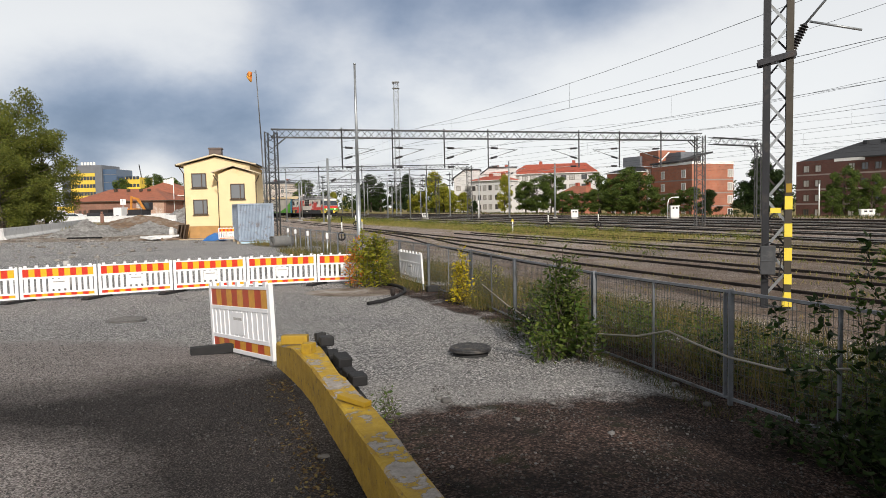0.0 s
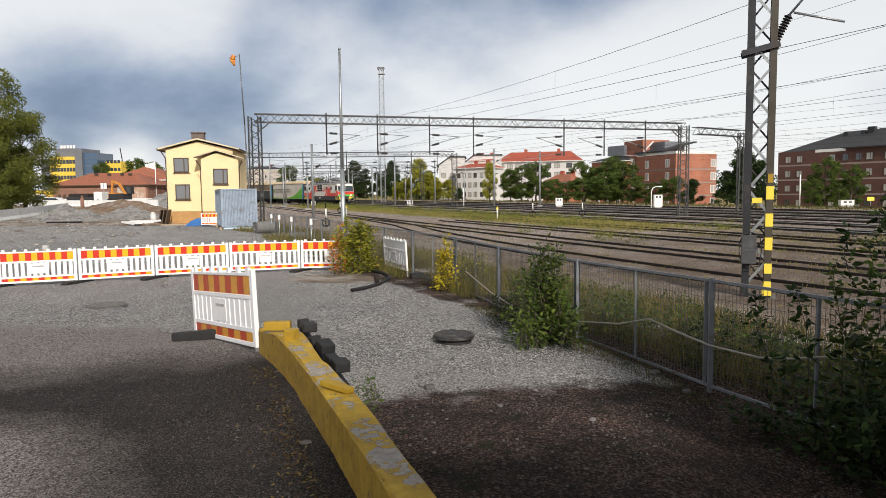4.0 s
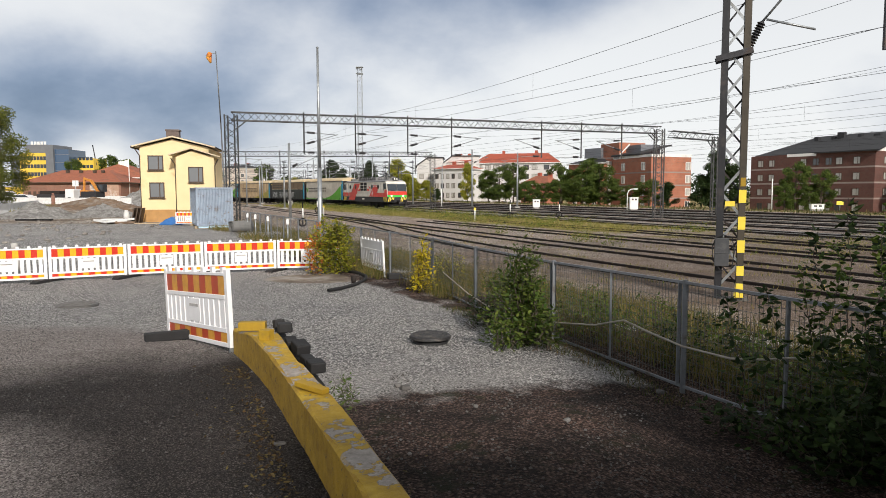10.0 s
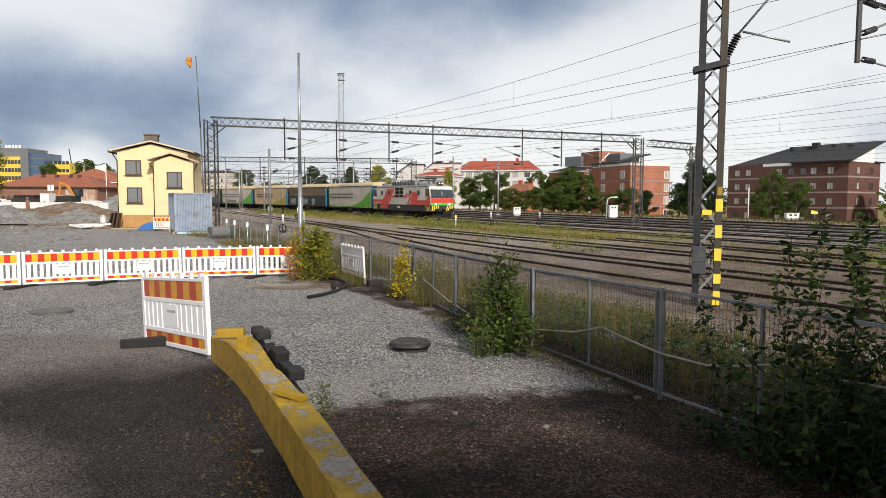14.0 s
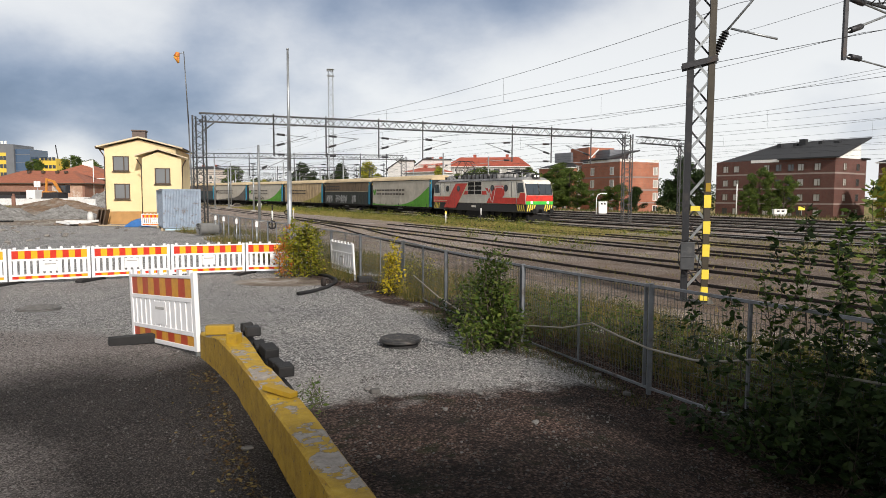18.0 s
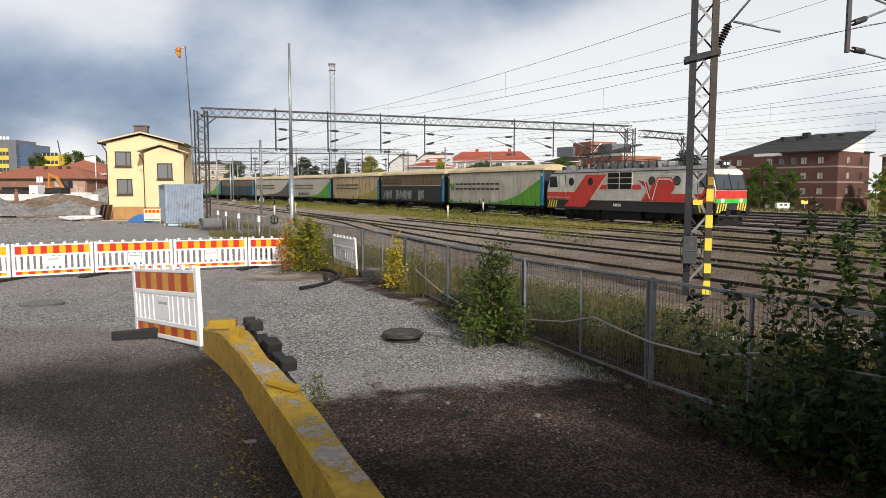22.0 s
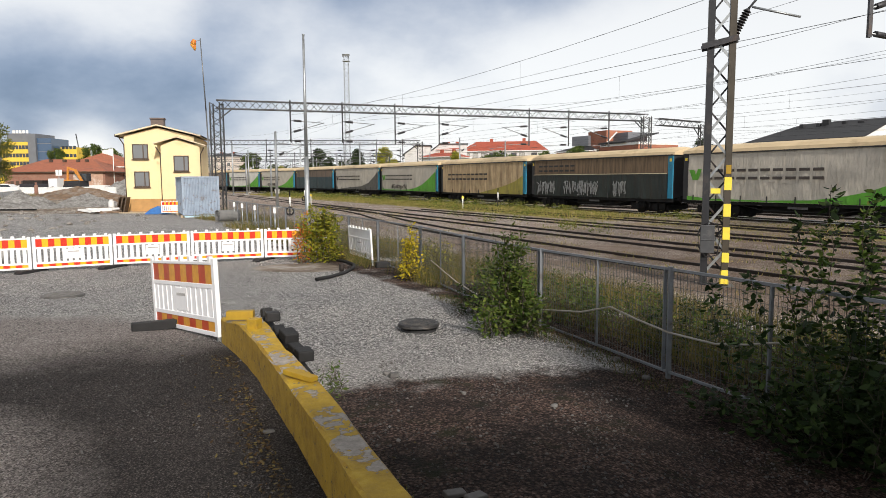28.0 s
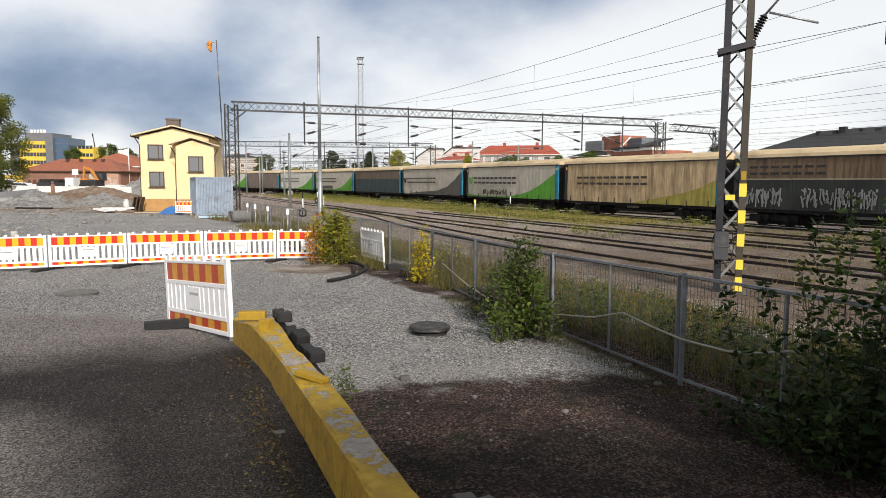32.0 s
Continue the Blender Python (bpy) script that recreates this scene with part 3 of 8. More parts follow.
# ---- tracks ----
def track(name, centre, s0, s1, label, sleepers=True, shiny=False):
    """A railway track; centre gives its offset across for each distance along."""
    root = thing(name, pose(0, 0, 0), label, "railway track", "tracks of the yard", "structure")
    step = 3.0
    ss = list(np.arange(s0, s1 + 0.01, step))
    for side in (-0.762, 0.762):
        web, head = Shape(), Shape()
        for a, b in zip(ss, ss[1:]):
            xa, ya = at_sn(a, centre(a) + side)
            xb, yb = at_sn(b, centre(b) + side)
            za, zb = rail_z(a), rail_z(b)
            web.beam((xa, ya, za - 0.09), (xb, yb, zb - 0.09), 0.05, 0.16)
            web.beam((xa, ya, za - 0.16), (xb, yb, zb - 0.16), 0.13, 0.02)
            head.beam((xa, ya, za - 0.012), (xb, yb, zb - 0.012), 0.07, 0.036)
        part("rail", web, RUST, root)
        part("rail_head", head, RAIL_TOP if shiny else RUST, root)
    if sleepers:
        sl = Shape()
        for a in np.arange(s0, min(s1, 45), 0.62):
            x, y = at_sn(a, centre(a))
            sl.box(-0.11, -1.3, -0.31, 0.11, 1.3, -0.150 if shiny else -0.172, pose(x, y, rail_z(a), 0, 0, math.degrees(HEAD)))
        o = part("sleepers", sl, SLEEPER, root)
        o["kind"] = "stuff"


def near_line(s):
    return 15.1 + 0.0042 * max(0.0, 10 - s) ** 2 if s > -22 else 15.1 + 0.0042 * 1024 + (-22 - s) * 0.12


TRACKS = [
    ("track", near_line, -42, 40, False), ("track", lambda s: 19.7 + 0.05 * max(0, -s), -190, 55, False),
    ("track", lambda s: 25.1, -26, 60, False), ("track", lambda s: 30.1, -34, 60, False),
    ("track", train_line, -420, 80, True), ("track", lambda s: 43.6 + bend(s), -420, 80, True), ("track", lambda s: 49.7 + bend(s), -420, 80, True),
    ("track", lambda s: 55.6 + bend(s), -420, 80, True), ("track", lambda s: 61.8 + bend(s), -420, 80, True), ("track", lambda s: 68.4 + bend(s), -420, 80, False)]
for nm, fn, a, b, shiny in TRACKS:
    track(nm, fn, a, b, "worn railway track with rusty rails on dark sleepers", True, shiny)

# ---- barrier panels: white plastic with red and orange bands ----
def safety_barrier(name, m, length=2.0, z0=0.06, red=None, orange=None, label="", plain=False, lean=True, feet=True, group="safety barriers"):
    red, orange = red or RED_PL, orange or ORANGE_PL
    root = thing(name, m, label, "barrier", group)
    L = length / 2
    lb = 0.16 if red is RED_OLD else 0.125  # top of the lower band
    H = 0.80
    z1 = z0 + H
    fr = Shape()
    t = 0.025
    fr.box(-L, -t, z0, -L + 0.075, t, z1 + 0.03)
    fr.box(L - 0.075, -t, z0, L, t, z1 + 0.03)
    for a, b in ((z0, z0 + 0.05), (z0 + lb - 0.005, z0 + lb + 0.045), (z1 - 0.29, z1 - 0.24), (z1 - 0.035, z1)):
        fr.box(-L + 0.075, -t, a, L - 0.075, t, b)
    part("frame", fr, WHITE_PL, root, bevel=0.006)
    n = 7
    for k in range(n):
        x = -L + 0.14 + (length - 0.28) * k / (n - 1)
        part("tooth", Shape().box(x - 0.035, -0.018, z1, x + 0.035, 0.018, z1 + 0.055), WHITE_PL, root)
    nb = 11
    for k in range(nb + 1):
        x = -L + 0.075 + (length - 0.15) * (k + 0.5) / (nb + 1)
        part("bar", Shape().box(x - 0.042, -0.02, z0 + lb + 0.045, x + 0.042, 0.02, z1 - 0.29), WHITE_PL, root)
    if plain or red is RED_OLD:
        part("infill", Shape().box(-L + 0.075, -0.010, z0 + 0.05, L - 0.075, 0.010, z1 - 0.035), WHITE_PL, root)
    part("name_plate", Shape().box(-0.17, -0.026, z0 + 0.23, 0.17, 0.026, z1 - 0.31) if not plain else Shape().box(-0.12, -0.026, z0 + 0.25, 0.12, 0.026, z1 - 0.32), WHITE_PL, root)
    part("grip", Shape().box(-0.13, -0.030, z1 - 0.40, 0.13, 0.030, z1 - 0.37), CONCRETE, root)
    ns = 10 if red is RED_OLD else 12
    w = (length - 0.15) / ns
    if not plain:
        for k in range(ns):
            x = -L + 0.075 + w * k
            mt = orange if k % 2 else red
            part("band_stripe", Shape().box(x, -0.016, z1 - 0.245, x + w, 0.016, z1 - 0.03), mt, root)
            part("lower_stripe", Shape().box(x, -0.016, z0 + 0.045, x + w, 0.016, z0 + lb), mt, root)
    else:
        part("blank_band", Shape().box(-L + 0.075, -0.016, z1 - 0.245, L - 0.075, 0.016, z1 - 0.03), WHITE_PL, root)
    if feet:
        part("leg", Shape().box(L - 0.055, -0.02, -0.04, L - 0.015, 0.02, z0), GALV, root)
    return root


def rubber_foot(x, y, z, rz, length=0.8, deep=0.11):
    s = Shape()
    s.prism([(-length / 2, 0), (length / 2, 0), (length / 2, 0.07), (length / 2 - 0.08, 0.115), (-length / 2 + 0.08, 0.115), (-length / 2, 0.07)], -deep, deep)
    return single("barrier_foot", s, RUBBER, pose(x, y, z, 0, 0, rz), "black rubber foot block under a barrier panel", "barrier foot", "barrier feet")


ROW = [(-15.4, 14.1), (-13.85, 15.15), (-12.2, 16.05), (-10.6, 16.86), (-9.0, 17.80), (-7.24, 18.66), (-5.37, 19.38), (-3.5, 19.75)]


def barrier_row():
    for (xa, ya), (xb, yb) in zip(ROW, ROW[1:]):
        x, y = (xa + xb) / 2, (ya + yb) / 2
        rz = math.degrees(atan2(yb - ya, xb - xa))
        safety_barrier("safety_barrier", pose(x, y, land(x, y) + 0.02, 0, 0, rz), hypot(xb - xa, yb - ya) - 0.03,
                      label="white plastic barrier panel with red and orange bands")
    for (x, y) in ROW[1:-1]:
        rubber_foot(x, y - 0.05, land(x, y) - 0.04, 70)


barrier_row()
# the panel at the wall's end
PA, PB = Vector((-3.70, 8.32, 0)), Vector((-2.40, 6.9, 0))
_rz = math.degrees(atan2(PB.y - PA.y, PB.x - PA.x))
safety_barrier("safety_barrier", pose((PA.x + PB.x) / 2, (PA.y + PB.y) / 2, 0.475, 0, -4.3, _rz), (PB - PA).length, 0.08, RED_OLD, ORANGE_OLD,
              "weathered barrier panel with faded bands at the wall's end")
single("barrier_foot", Shape().box(-0.42, -0.055, 0, 0.42, 0.055, 0.105).box(-0.425, -0.04, 0.015, -0.40, 0.04, 0.09), RUBBER, pose(-3.30, 7.78, 0.535, 0, 0, 32),
       "square black rubber beam under the weathered barrier panel", "barrier foot", "barrier feet", bevel=0.008)
safety_barrier("safety_barrier", pose(-2.45, 18.7, 0.02, 3, 0, -63), 1.85, 0.14, plain=True, label="plain white barrier panel leaning on the mesh fence")


# ---- low wall with flaking yellow paint ----
def yellow_wall_mat():
    m, nt, b = nodes_of("flaking_yellow_paint")
    v = coords(nt, False)
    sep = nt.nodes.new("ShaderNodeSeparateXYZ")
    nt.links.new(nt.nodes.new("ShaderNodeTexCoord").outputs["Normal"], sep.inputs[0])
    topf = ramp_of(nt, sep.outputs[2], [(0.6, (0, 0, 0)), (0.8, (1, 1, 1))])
    f = tex_noise(nt, v, 3.4, 10, 0.62)
    chips = tex_noise(nt, v, 17.0, 6, 0.6)
    worn = math_of(nt, "ADD", f, math_of(nt, "MULTIPLY", math_of(nt, "SUBTRACT", chips, 0.5), 0.22))
    flake_top = ramp_of(nt, worn, [(0.455, (0, 0, 0)), (0.465, (1, 1, 1))])
    rim = ramp_of(nt, worn, [(0.442, (0, 0, 0)), (0.455, (1, 1, 1)), (0.470, (0, 0, 0))])
    f2 = tex_noise(nt, v, 15.0, 8, 0.7)
    flake_side = ramp_of(nt, f2, [(0.60, (0, 0, 0)), (0.63, (1, 1, 1))])
    paint = ramp_of(nt, tex_noise(nt, v, 7, 8, 0.7), [(0.3, (0.26, 0.152, 0.006)), (0.55, (0.44, 0.280, 0.014)), (0.75, (0.54, 0.37, 0.04))])
    bare = ramp_of(nt, tex_noise(nt, v, 22, 8, 0.7), [(0.3, (0.20, 0.175, 0.15)), (0.7, (0.40, 0.36, 0.32))])
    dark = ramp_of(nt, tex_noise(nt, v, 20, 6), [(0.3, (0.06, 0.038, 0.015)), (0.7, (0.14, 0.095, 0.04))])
    # side faces get darkened paint: their shade is put into the colour
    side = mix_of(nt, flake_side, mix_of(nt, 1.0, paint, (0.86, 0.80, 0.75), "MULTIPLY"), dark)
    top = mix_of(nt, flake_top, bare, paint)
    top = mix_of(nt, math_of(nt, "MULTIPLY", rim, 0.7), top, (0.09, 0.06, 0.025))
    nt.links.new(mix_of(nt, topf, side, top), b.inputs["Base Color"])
    b.inputs["Roughness"].default_value = 0.75
    bump_of(nt, b, math_of(nt, "ADD", f, math_of(nt, "MULTIPLY", f2, 0.5)), 0.5, 0.03)
    return m


def low_wall():
    root = thing("low_wall", pose(0, 0, 0), "low concrete wall with flaking yellow paint beside the asphalt", "wall", kind="structure")
    left = [(-2.38, 6.86), (-1.93, 6.06), (-1.57, 5.36), (-1.25, 4.68), (-0.94, 4.0), (-0.58, 3.2), (-0.36, 2.67), (0.08, 1.6), (0.34, 0.95)]
    right = [(-2.02, 6.96), (-1.62, 5.98), (-1.34, 5.30), (-1.03, 4.68), (-0.72, 4.02), (-0.38, 3.2), (-0.15, 2.68), (0.32, 1.65), (0.58, 1.02)]
    s = Shape()
    rng = random.Random(5)
    rows = []
    n = 42
    for k in range(n + 1):
        u = k / n * (len(left) - 1)
        i = min(int(u), len(left) - 2)
        w = u - i
        a = Vector((*left[i], 0)).lerp(Vector((*left[i + 1], 0)), w)
        b = Vector((*right[i], 0)).lerp(Vector((*right[i + 1], 0)), w)
        d = (b - a).normalized()
        j = [rng.uniform(-0.006, 0.006) for _ in range(5)]
        z = 0.945 - 0.015 * k / n - 0.10 * ease(0, 1, 1 - u) * (1 if u < 1 else 0)  # the broken end is lower
        a2, b2 = a + d * (0.018 + j[0]), b - d * (0.018 + j[1])
        rows.append([(a.x, a.y, 0.2), (a.x, a.y, z - 0.018 + j[2]), (a2.x, a2.y, z + j[3]), (b2.x, b2.y, z + j[4]), (b.x, b.y, z - 0.018 + j[2]), (b.x, b.y, -0.1)])
    for r in rows:
        s.v += r
    for k in range(n):
        for j in range(5):
            i = k * 6 + j
            s.f.append((i, i + 1, i + 7, i + 6))
            s.smooth.append(False)
    s.f += [tuple(range(5, -1, -1)), tuple(range(n * 6, n * 6 + 6))]
    s.smooth += [False, False]
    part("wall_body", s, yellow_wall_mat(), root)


low_wall()


# ---- mesh fence along the tracks ----
FENCE = [(5.0, 3.2), (3.9, 5.5), (2.67, 7.98), (1.44, 10.3), (0.31, 13.05), (-0.65, 15.8), (-1.93, 18.4), (-3.1, 20.9), (-4.35, 23.4), (-5.6, 25.9), (-6.9, 28.4), (-8.2, 30.9), (-9.5, 33.4), (-10.8, 35.9), (-12.1, 38.4), (-13.4, 40.9)]


FENCE_STEEL = surf("dull_fence_steel", (0.20, 0.215, 0.235), 0.55, 0.4, 0.2, 6, (0.12, 0.11, 0.10), 0.62, 3.0)
FENCE_WIRE = surf("dull_fence_wire", (0.10, 0.105, 0.105), 0.6, 0.3, 0.2, 6)


def mesh_fence():
    top, bottom = 1.19, 0.03

    def foot(x, y):
        return bottom - 0.10 * ease(10.5, 8, y)
    for i, ((xa, ya), (xb, yb)) in enumerate(zip(FENCE, FENCE[1:])):
        root = thing("mesh_fence", pose(xa, ya, 0), "grey galvanised wire mesh fence panel with a middle post", "fence", "fence panels along the tracks")
        a, b = Vector((0, 0, 0)), Vector((xb - xa, yb - ya, 0))
        za, zb = foot(xa, ya), foot(xb, yb)
        d = b.normalized()
        mid = (a + b) / 2
        ga, gb = land(xa, ya) - 0.1, land((xa + xb) / 2, (ya + yb) / 2) - 0.1
        part("post", Shape().beam((0, 0, ga), (0, 0, top + 0.03), 0.05, 0.05), FENCE_STEEL, root)
        part("frame_post", Shape().beam(d * 0.085 + Vector((0, 0, za)), d * 0.085 + Vector((0, 0, top)), 0.035, 0.035), FENCE_STEEL, root)
        part("middle_post", Shape().beam(mid + Vector((0, 0, (za + zb) / 2)), mid + Vector((0, 0, top)), 0.028, 0.028), FENCE_STEEL, root)
        part("top_rail", Shape().beam(a + Vector((0, 0, top)), b + Vector((0, 0, top)), 0.032, 0.032), FENCE_STEEL, root)
        part("bottom_rail", Shape().beam(a + Vector((0, 0, za)), b + Vector((0, 0, zb)), 0.03, 0.03), FENCE_STEEL, root)
        wires = Shape()
        n = int(b.length / (0.052 if i < 8 else 0.1))
        nz = 5 if i < 8 else 4
        for k in range(1, n):
            u = k / n
            p = b * u
            z = za + (zb - za) * u
            wires.tube(p + Vector((0, 0, z)), p + Vector((0, 0, top)), 0.0028, nz - 1, caps=False)
        for k in range(1, 12):
            u = k / 12
            wires.tube(a + Vector((0, 0, za + (top - za) * u)), b + Vector((0, 0, zb + (top - zb) * u)), 0.0028, nz - 1, caps=False)
        o = part("wire_mesh", wires, FENCE_WIRE, root)
        o["kind"] = "stuff"


mesh_fence()

# ---- yellow house ----
CREAM_TRIM = surf("cream_trim", (0.62, 0.52, 0.36), 0.7, 0, 0.08, 4)


def house():
    ang = math.degrees(atan2(0.22, 1.0))
    m = pose(-25.55, 53.2, 0.0, 0, 0, ang)
    root = thing("house", m, "two-storey pale yellow rendered house with brown trim", "house")
    W, D, H = 5.25, 8.0, 6.0
    ridge = 6.75
    prof = [(0, 1.0), (W, 1.0), (W, H), (W * 0.48, ridge - 0.1), (0, H)]
    part("wall", Shape().prism(prof, 0, D), PLASTER_Y, root)
    part("plinth", Shape().box(0.02, 0.02, -0.3, W - 0.02, D, 1.0), PLINTH, root)
    roof, soffit = Shape(), Shape()
    for xa, za, xb, zb in ((-0.55, H - 0.02, W * 0.48, ridge + 0.05), (W * 0.48, ridge + 0.05, W + 0.55, H - 0.02)):
        soffit.face((xa, -0.34, za - 0.004), (xb, -0.34, zb - 0.004), (xb, D + 0.4, zb - 0.004), (xa, D + 0.4, za - 0.004))
        roof.face((xa, -0.34, za), (xb, -0.34, zb), (xb, D + 0.4, zb), (xa, D + 0.4, za))
        roof.face((xa, -0.34, za + 0.1), (xb, -0.34, zb + 0.1), (xb, D + 0.4, zb + 0.1), (xa, D + 0.4, za + 0.1))
    rf = part("roof", roof, ROOF_DK, root)
    part("soffit", soffit, CREAM_TRIM, root)
    part("bargeboard", Shape().beam((-0.55, -0.36, H + 0.02), (W * 0.48, -0.36, ridge + 0.09), 0.04, 0.11).beam((W * 0.48, -0.36, ridge + 0.09), (W + 0.55, -0.36, H + 0.02), 0.04, 0.11), CREAM_TRIM, root)
    part("fascia", Shape().box(-0.56, -0.5, H - 0.12, -0.5, D + 0.4, H + 0.06), TRIM_DK, root)
    part("chimney", Shape().box(1.6, 2.2, 6.2, 2.6, 3.0, 7.55).box(1.54, 2.14, 7.5, 2.66, 3.06, 7.62), surf("brown_chimney_sheet", (0.13, 0.095, 0.08), 0.6, 0, 0.15, 3), rf, "brown chimney with a flat cap")
    # bay
    bx0, bx1, by, bh, br = 2.98, 5.85, -1.5, 5.15, 5.75
    part("bay_wall", Shape().prism([(bx0, 1.0), (bx1, 1.0), (bx1, bh), (bx0 + 1.2, br - 0.1), (bx0, bh)], by, 1.0), PLASTER_Y, root)
    part("bay_plinth", Shape().box(bx0 + 0.02, by + 0.02, -0.3, bx1 - 0.02, 1.0, 1.0), PLINTH, root)
    br_ = Shape()
    for xa, za, xb, zb in ((bx0 - 0.5, bh + 0.12, bx0 + 1.2, br + 0.05), (bx0 + 1.2, br + 0.05, bx1 + 0.5, bh - 0.02)):
        for dz in (0, 0.09):
            br_.face((xa, by - 0.30, za + dz), (xb, by - 0.30, zb + dz), (xb, 1.0, zb + dz), (xa, 1.0, za + dz))
    part("bay_roof", br_, ROOF_DK, root)
    part("bay_soffit", Shape().face((bx0 - 0.5, by - 0.30, bh + 0.115), (bx0 + 1.2, by - 0.30, br + 0.045), (bx0 + 1.2, 1.0, br + 0.045), (bx0 - 0.5, 1.0, bh + 0.115))
         .face((bx0 + 1.2, by - 0.30, br + 0.045), (bx1 + 0.5, by - 0.30, bh - 0.025), (bx1 + 0.5, 1.0, bh - 0.025), (bx0 + 1.2, 1.0, br + 0.045)), CREAM_TRIM, root)
    part("bay_bargeboard", Shape().beam((bx0 - 0.5, by - 0.32, bh + 0.16), (bx0 + 1.2, by - 0.32, br + 0.09), 0.04, 0.10).beam((bx0 + 1.2, by - 0.32, br + 0.09), (bx1 + 0.5, by - 0.32, bh + 0.02), 0.04, 0.08), CREAM_TRIM, root)
    # downpipes
    for x, y, z1 in ((0.0, -0.08, H - 0.2), (bx0 - 0.04, by - 0.08, bh - 0.1), (bx1 + 0.06, by - 0.05, bh - 0.15)):
        part("downpipe", Shape().pipe([(x, y, 0.2), (x, y, z1 - 0.5), (x - 0.25 if x < 4 else x + 0.3, y - 0.3, z1)], 0.045, 8), TRIM_DK, root)

    def window(x0, x1, z0, z1, y):
        w = part("window", Shape().box(x0, y - 0.03, z0, x1, y - 0.015, z1), ROOM_GLASS, root)
        f = Shape()
        for a in ((x0 - 0.04, z0 - 0.04, x0 + 0.04, z1 + 0.04), (x1 - 0.04, z0 - 0.04, x1 + 0.04, z1 + 0.04), (x0, z0 - 0.04, x1, z0 + 0.04),
                  (x0, z1 - 0.04, x1, z1 + 0.04), (x0 + (x1 - x0) * 0.66, z0, x0 + (x1 - x0) * 0.66 + 0.08, z1)):
            f.box(a[0], y - 0.06, a[1], a[2], y, a[3])
        part("window_frame", f, TRIM_DK, w)
        part("window_sill", Shape().box(x0 - 0.1, y - 0.16, z0 - 0.1, x1 + 0.1, y, z0 - 0.06), TRIM_DK, w)
    window(0.62, 1.72, 4.2, 5.3, 0)
    window(0.68, 1.74, 2.0, 3.15, 0)
    window(bx0 + 0.95, bx0 + 2.0, 3.2, 4.35, by)


house()


# ---- steel container ----
def container():
    root = thing("shipping_container", pose(-17.05, 42.9, 0.18, 0, 0, 25.5), "faded pale blue steel container on timber blocks", "container")
    W, L, H = 2.3, 6.06, 2.5
    fr = Shape()
    for x in (0, W - 0.12):
        for y in (0, L - 0.12):
            fr.box(x, y, 0, x + 0.12, y + 0.12, H)
    for z in (0, H - 0.1):
        for y in (0, L - 0.12):
            fr.box(0.12, y + 0.01, z, W - 0.12, y + 0.11, z + 0.1)
        for x in (0, W - 0.12):
            fr.box(x + 0.01, 0.12, z, x + 0.11, L - 0.12, z + 0.1)
    part("frame", fr, CONT_BLUE, root)

    def corrugated(n, length):
        pts = []
        for k in range(n):
            a = length * k / n
            w = length / n
            pts += [(a, 0), (a + w * 0.3, 0), (a + w * 0.45, 0.05), (a + w * 0.8, 0.05), (a + w * 0.95, 0)]
        pts.append((length, 0))
        return pts
    e = Shape()
    pts = corrugated(11, W - 0.24)
    for (a, da), (b, db) in zip(pts, pts[1:]):
        e.face((0.12 + a, 0.03 + da, 0.1), (0.12 + b, 0.03 + db, 0.1), (0.12 + b, 0.03 + db, H - 0.1), (0.12 + a, 0.03 + da, H - 0.1))
    part("end_wall", e, CONT_BLUE, root)
    for x, sg in ((0.03, 1), (W - 0.03, -1)):
        sd = Shape()
        pts = corrugated(22, L - 0.24)
        for (a, da), (b, db) in zip(pts, pts[1:]):
            sd.face((x + sg * da, 0.12 + a, 0.1), (x + sg * db, 0.12 + b, 0.1), (x + sg * db, 0.12 + b, H - 0.1), (x + sg * da, 0.12 + a, H - 0.1))
        part("side_wall", sd, CONT_BLUE, root)
    part("roof_sheet", Shape().box(0.05, 0.05, H - 0.04, W - 0.05, L - 0.05, H - 0.01), STEEL, root)
    part("back_wall", Shape().box(0.12, L - 0.08, 0.1, W - 0.12, L - 0.04, H - 0.1), CONT_BLUE, root)
    for x in (0.75, 1.65):
        part("vent", Shape().box(x, 0.0, 1.1, x + 0.1, 0.03, 1.35), CONT_BLUE, root)
    for y in (0.3, 4.5):
        single("timber_block", Shape().box(-0.1, y, -0.2, W + 0.1, y + 0.25, 0), WOODY, root.matrix_basis.copy(), "grey timber block under the container", "timber block")
    single("insulation_sheet", Shape().box(0.1, -0.45, -0.12, W + 0.1, -0.05, -0.02), surf("pale_blue_sheet", (0.45, 0.62, 0.72), 0.6), root.matrix_basis.copy(), "pale blue sheet lying before the container", "sheet")


container()


# ---- lattice work for the overhead line ----
def lattice_beam(sh, a, b, w, h, bay, r=0.03, chord=0.05):
    """A box truss between two points: four chords and zigzag web."""
    a, b = Vector(a), Vector(b)
    d = (b - a).normalized()
    up = Vector((0, 0, 1)) if abs(d.z) < 0.9 else Vector((0, 1, 0))
    side = d.cross(up).normalized()
    up = side.cross(d).normalized()
    n = max(2, int((b - a).length / bay))
    c = [side * (w / 2) * i + up * (h / 2) * j for i, j in ((1, 1), (1, -1), (-1, -1), (-1, 1))]
    for o in c:
        sh.beam(a + o, b + o, chord, chord)
    for k in range(n):
        p, q = a + (b - a) * k / n, a + (b - a) * (k + 1) / n
        mid = (p + q) / 2
        for i in range(4):
            j = (i + 1) % 4
            sh.tube(p + c[i], mid + c[j], r, 4, caps=False)
            sh.tube(mid + c[j], q + c[i], r, 4, caps=False)


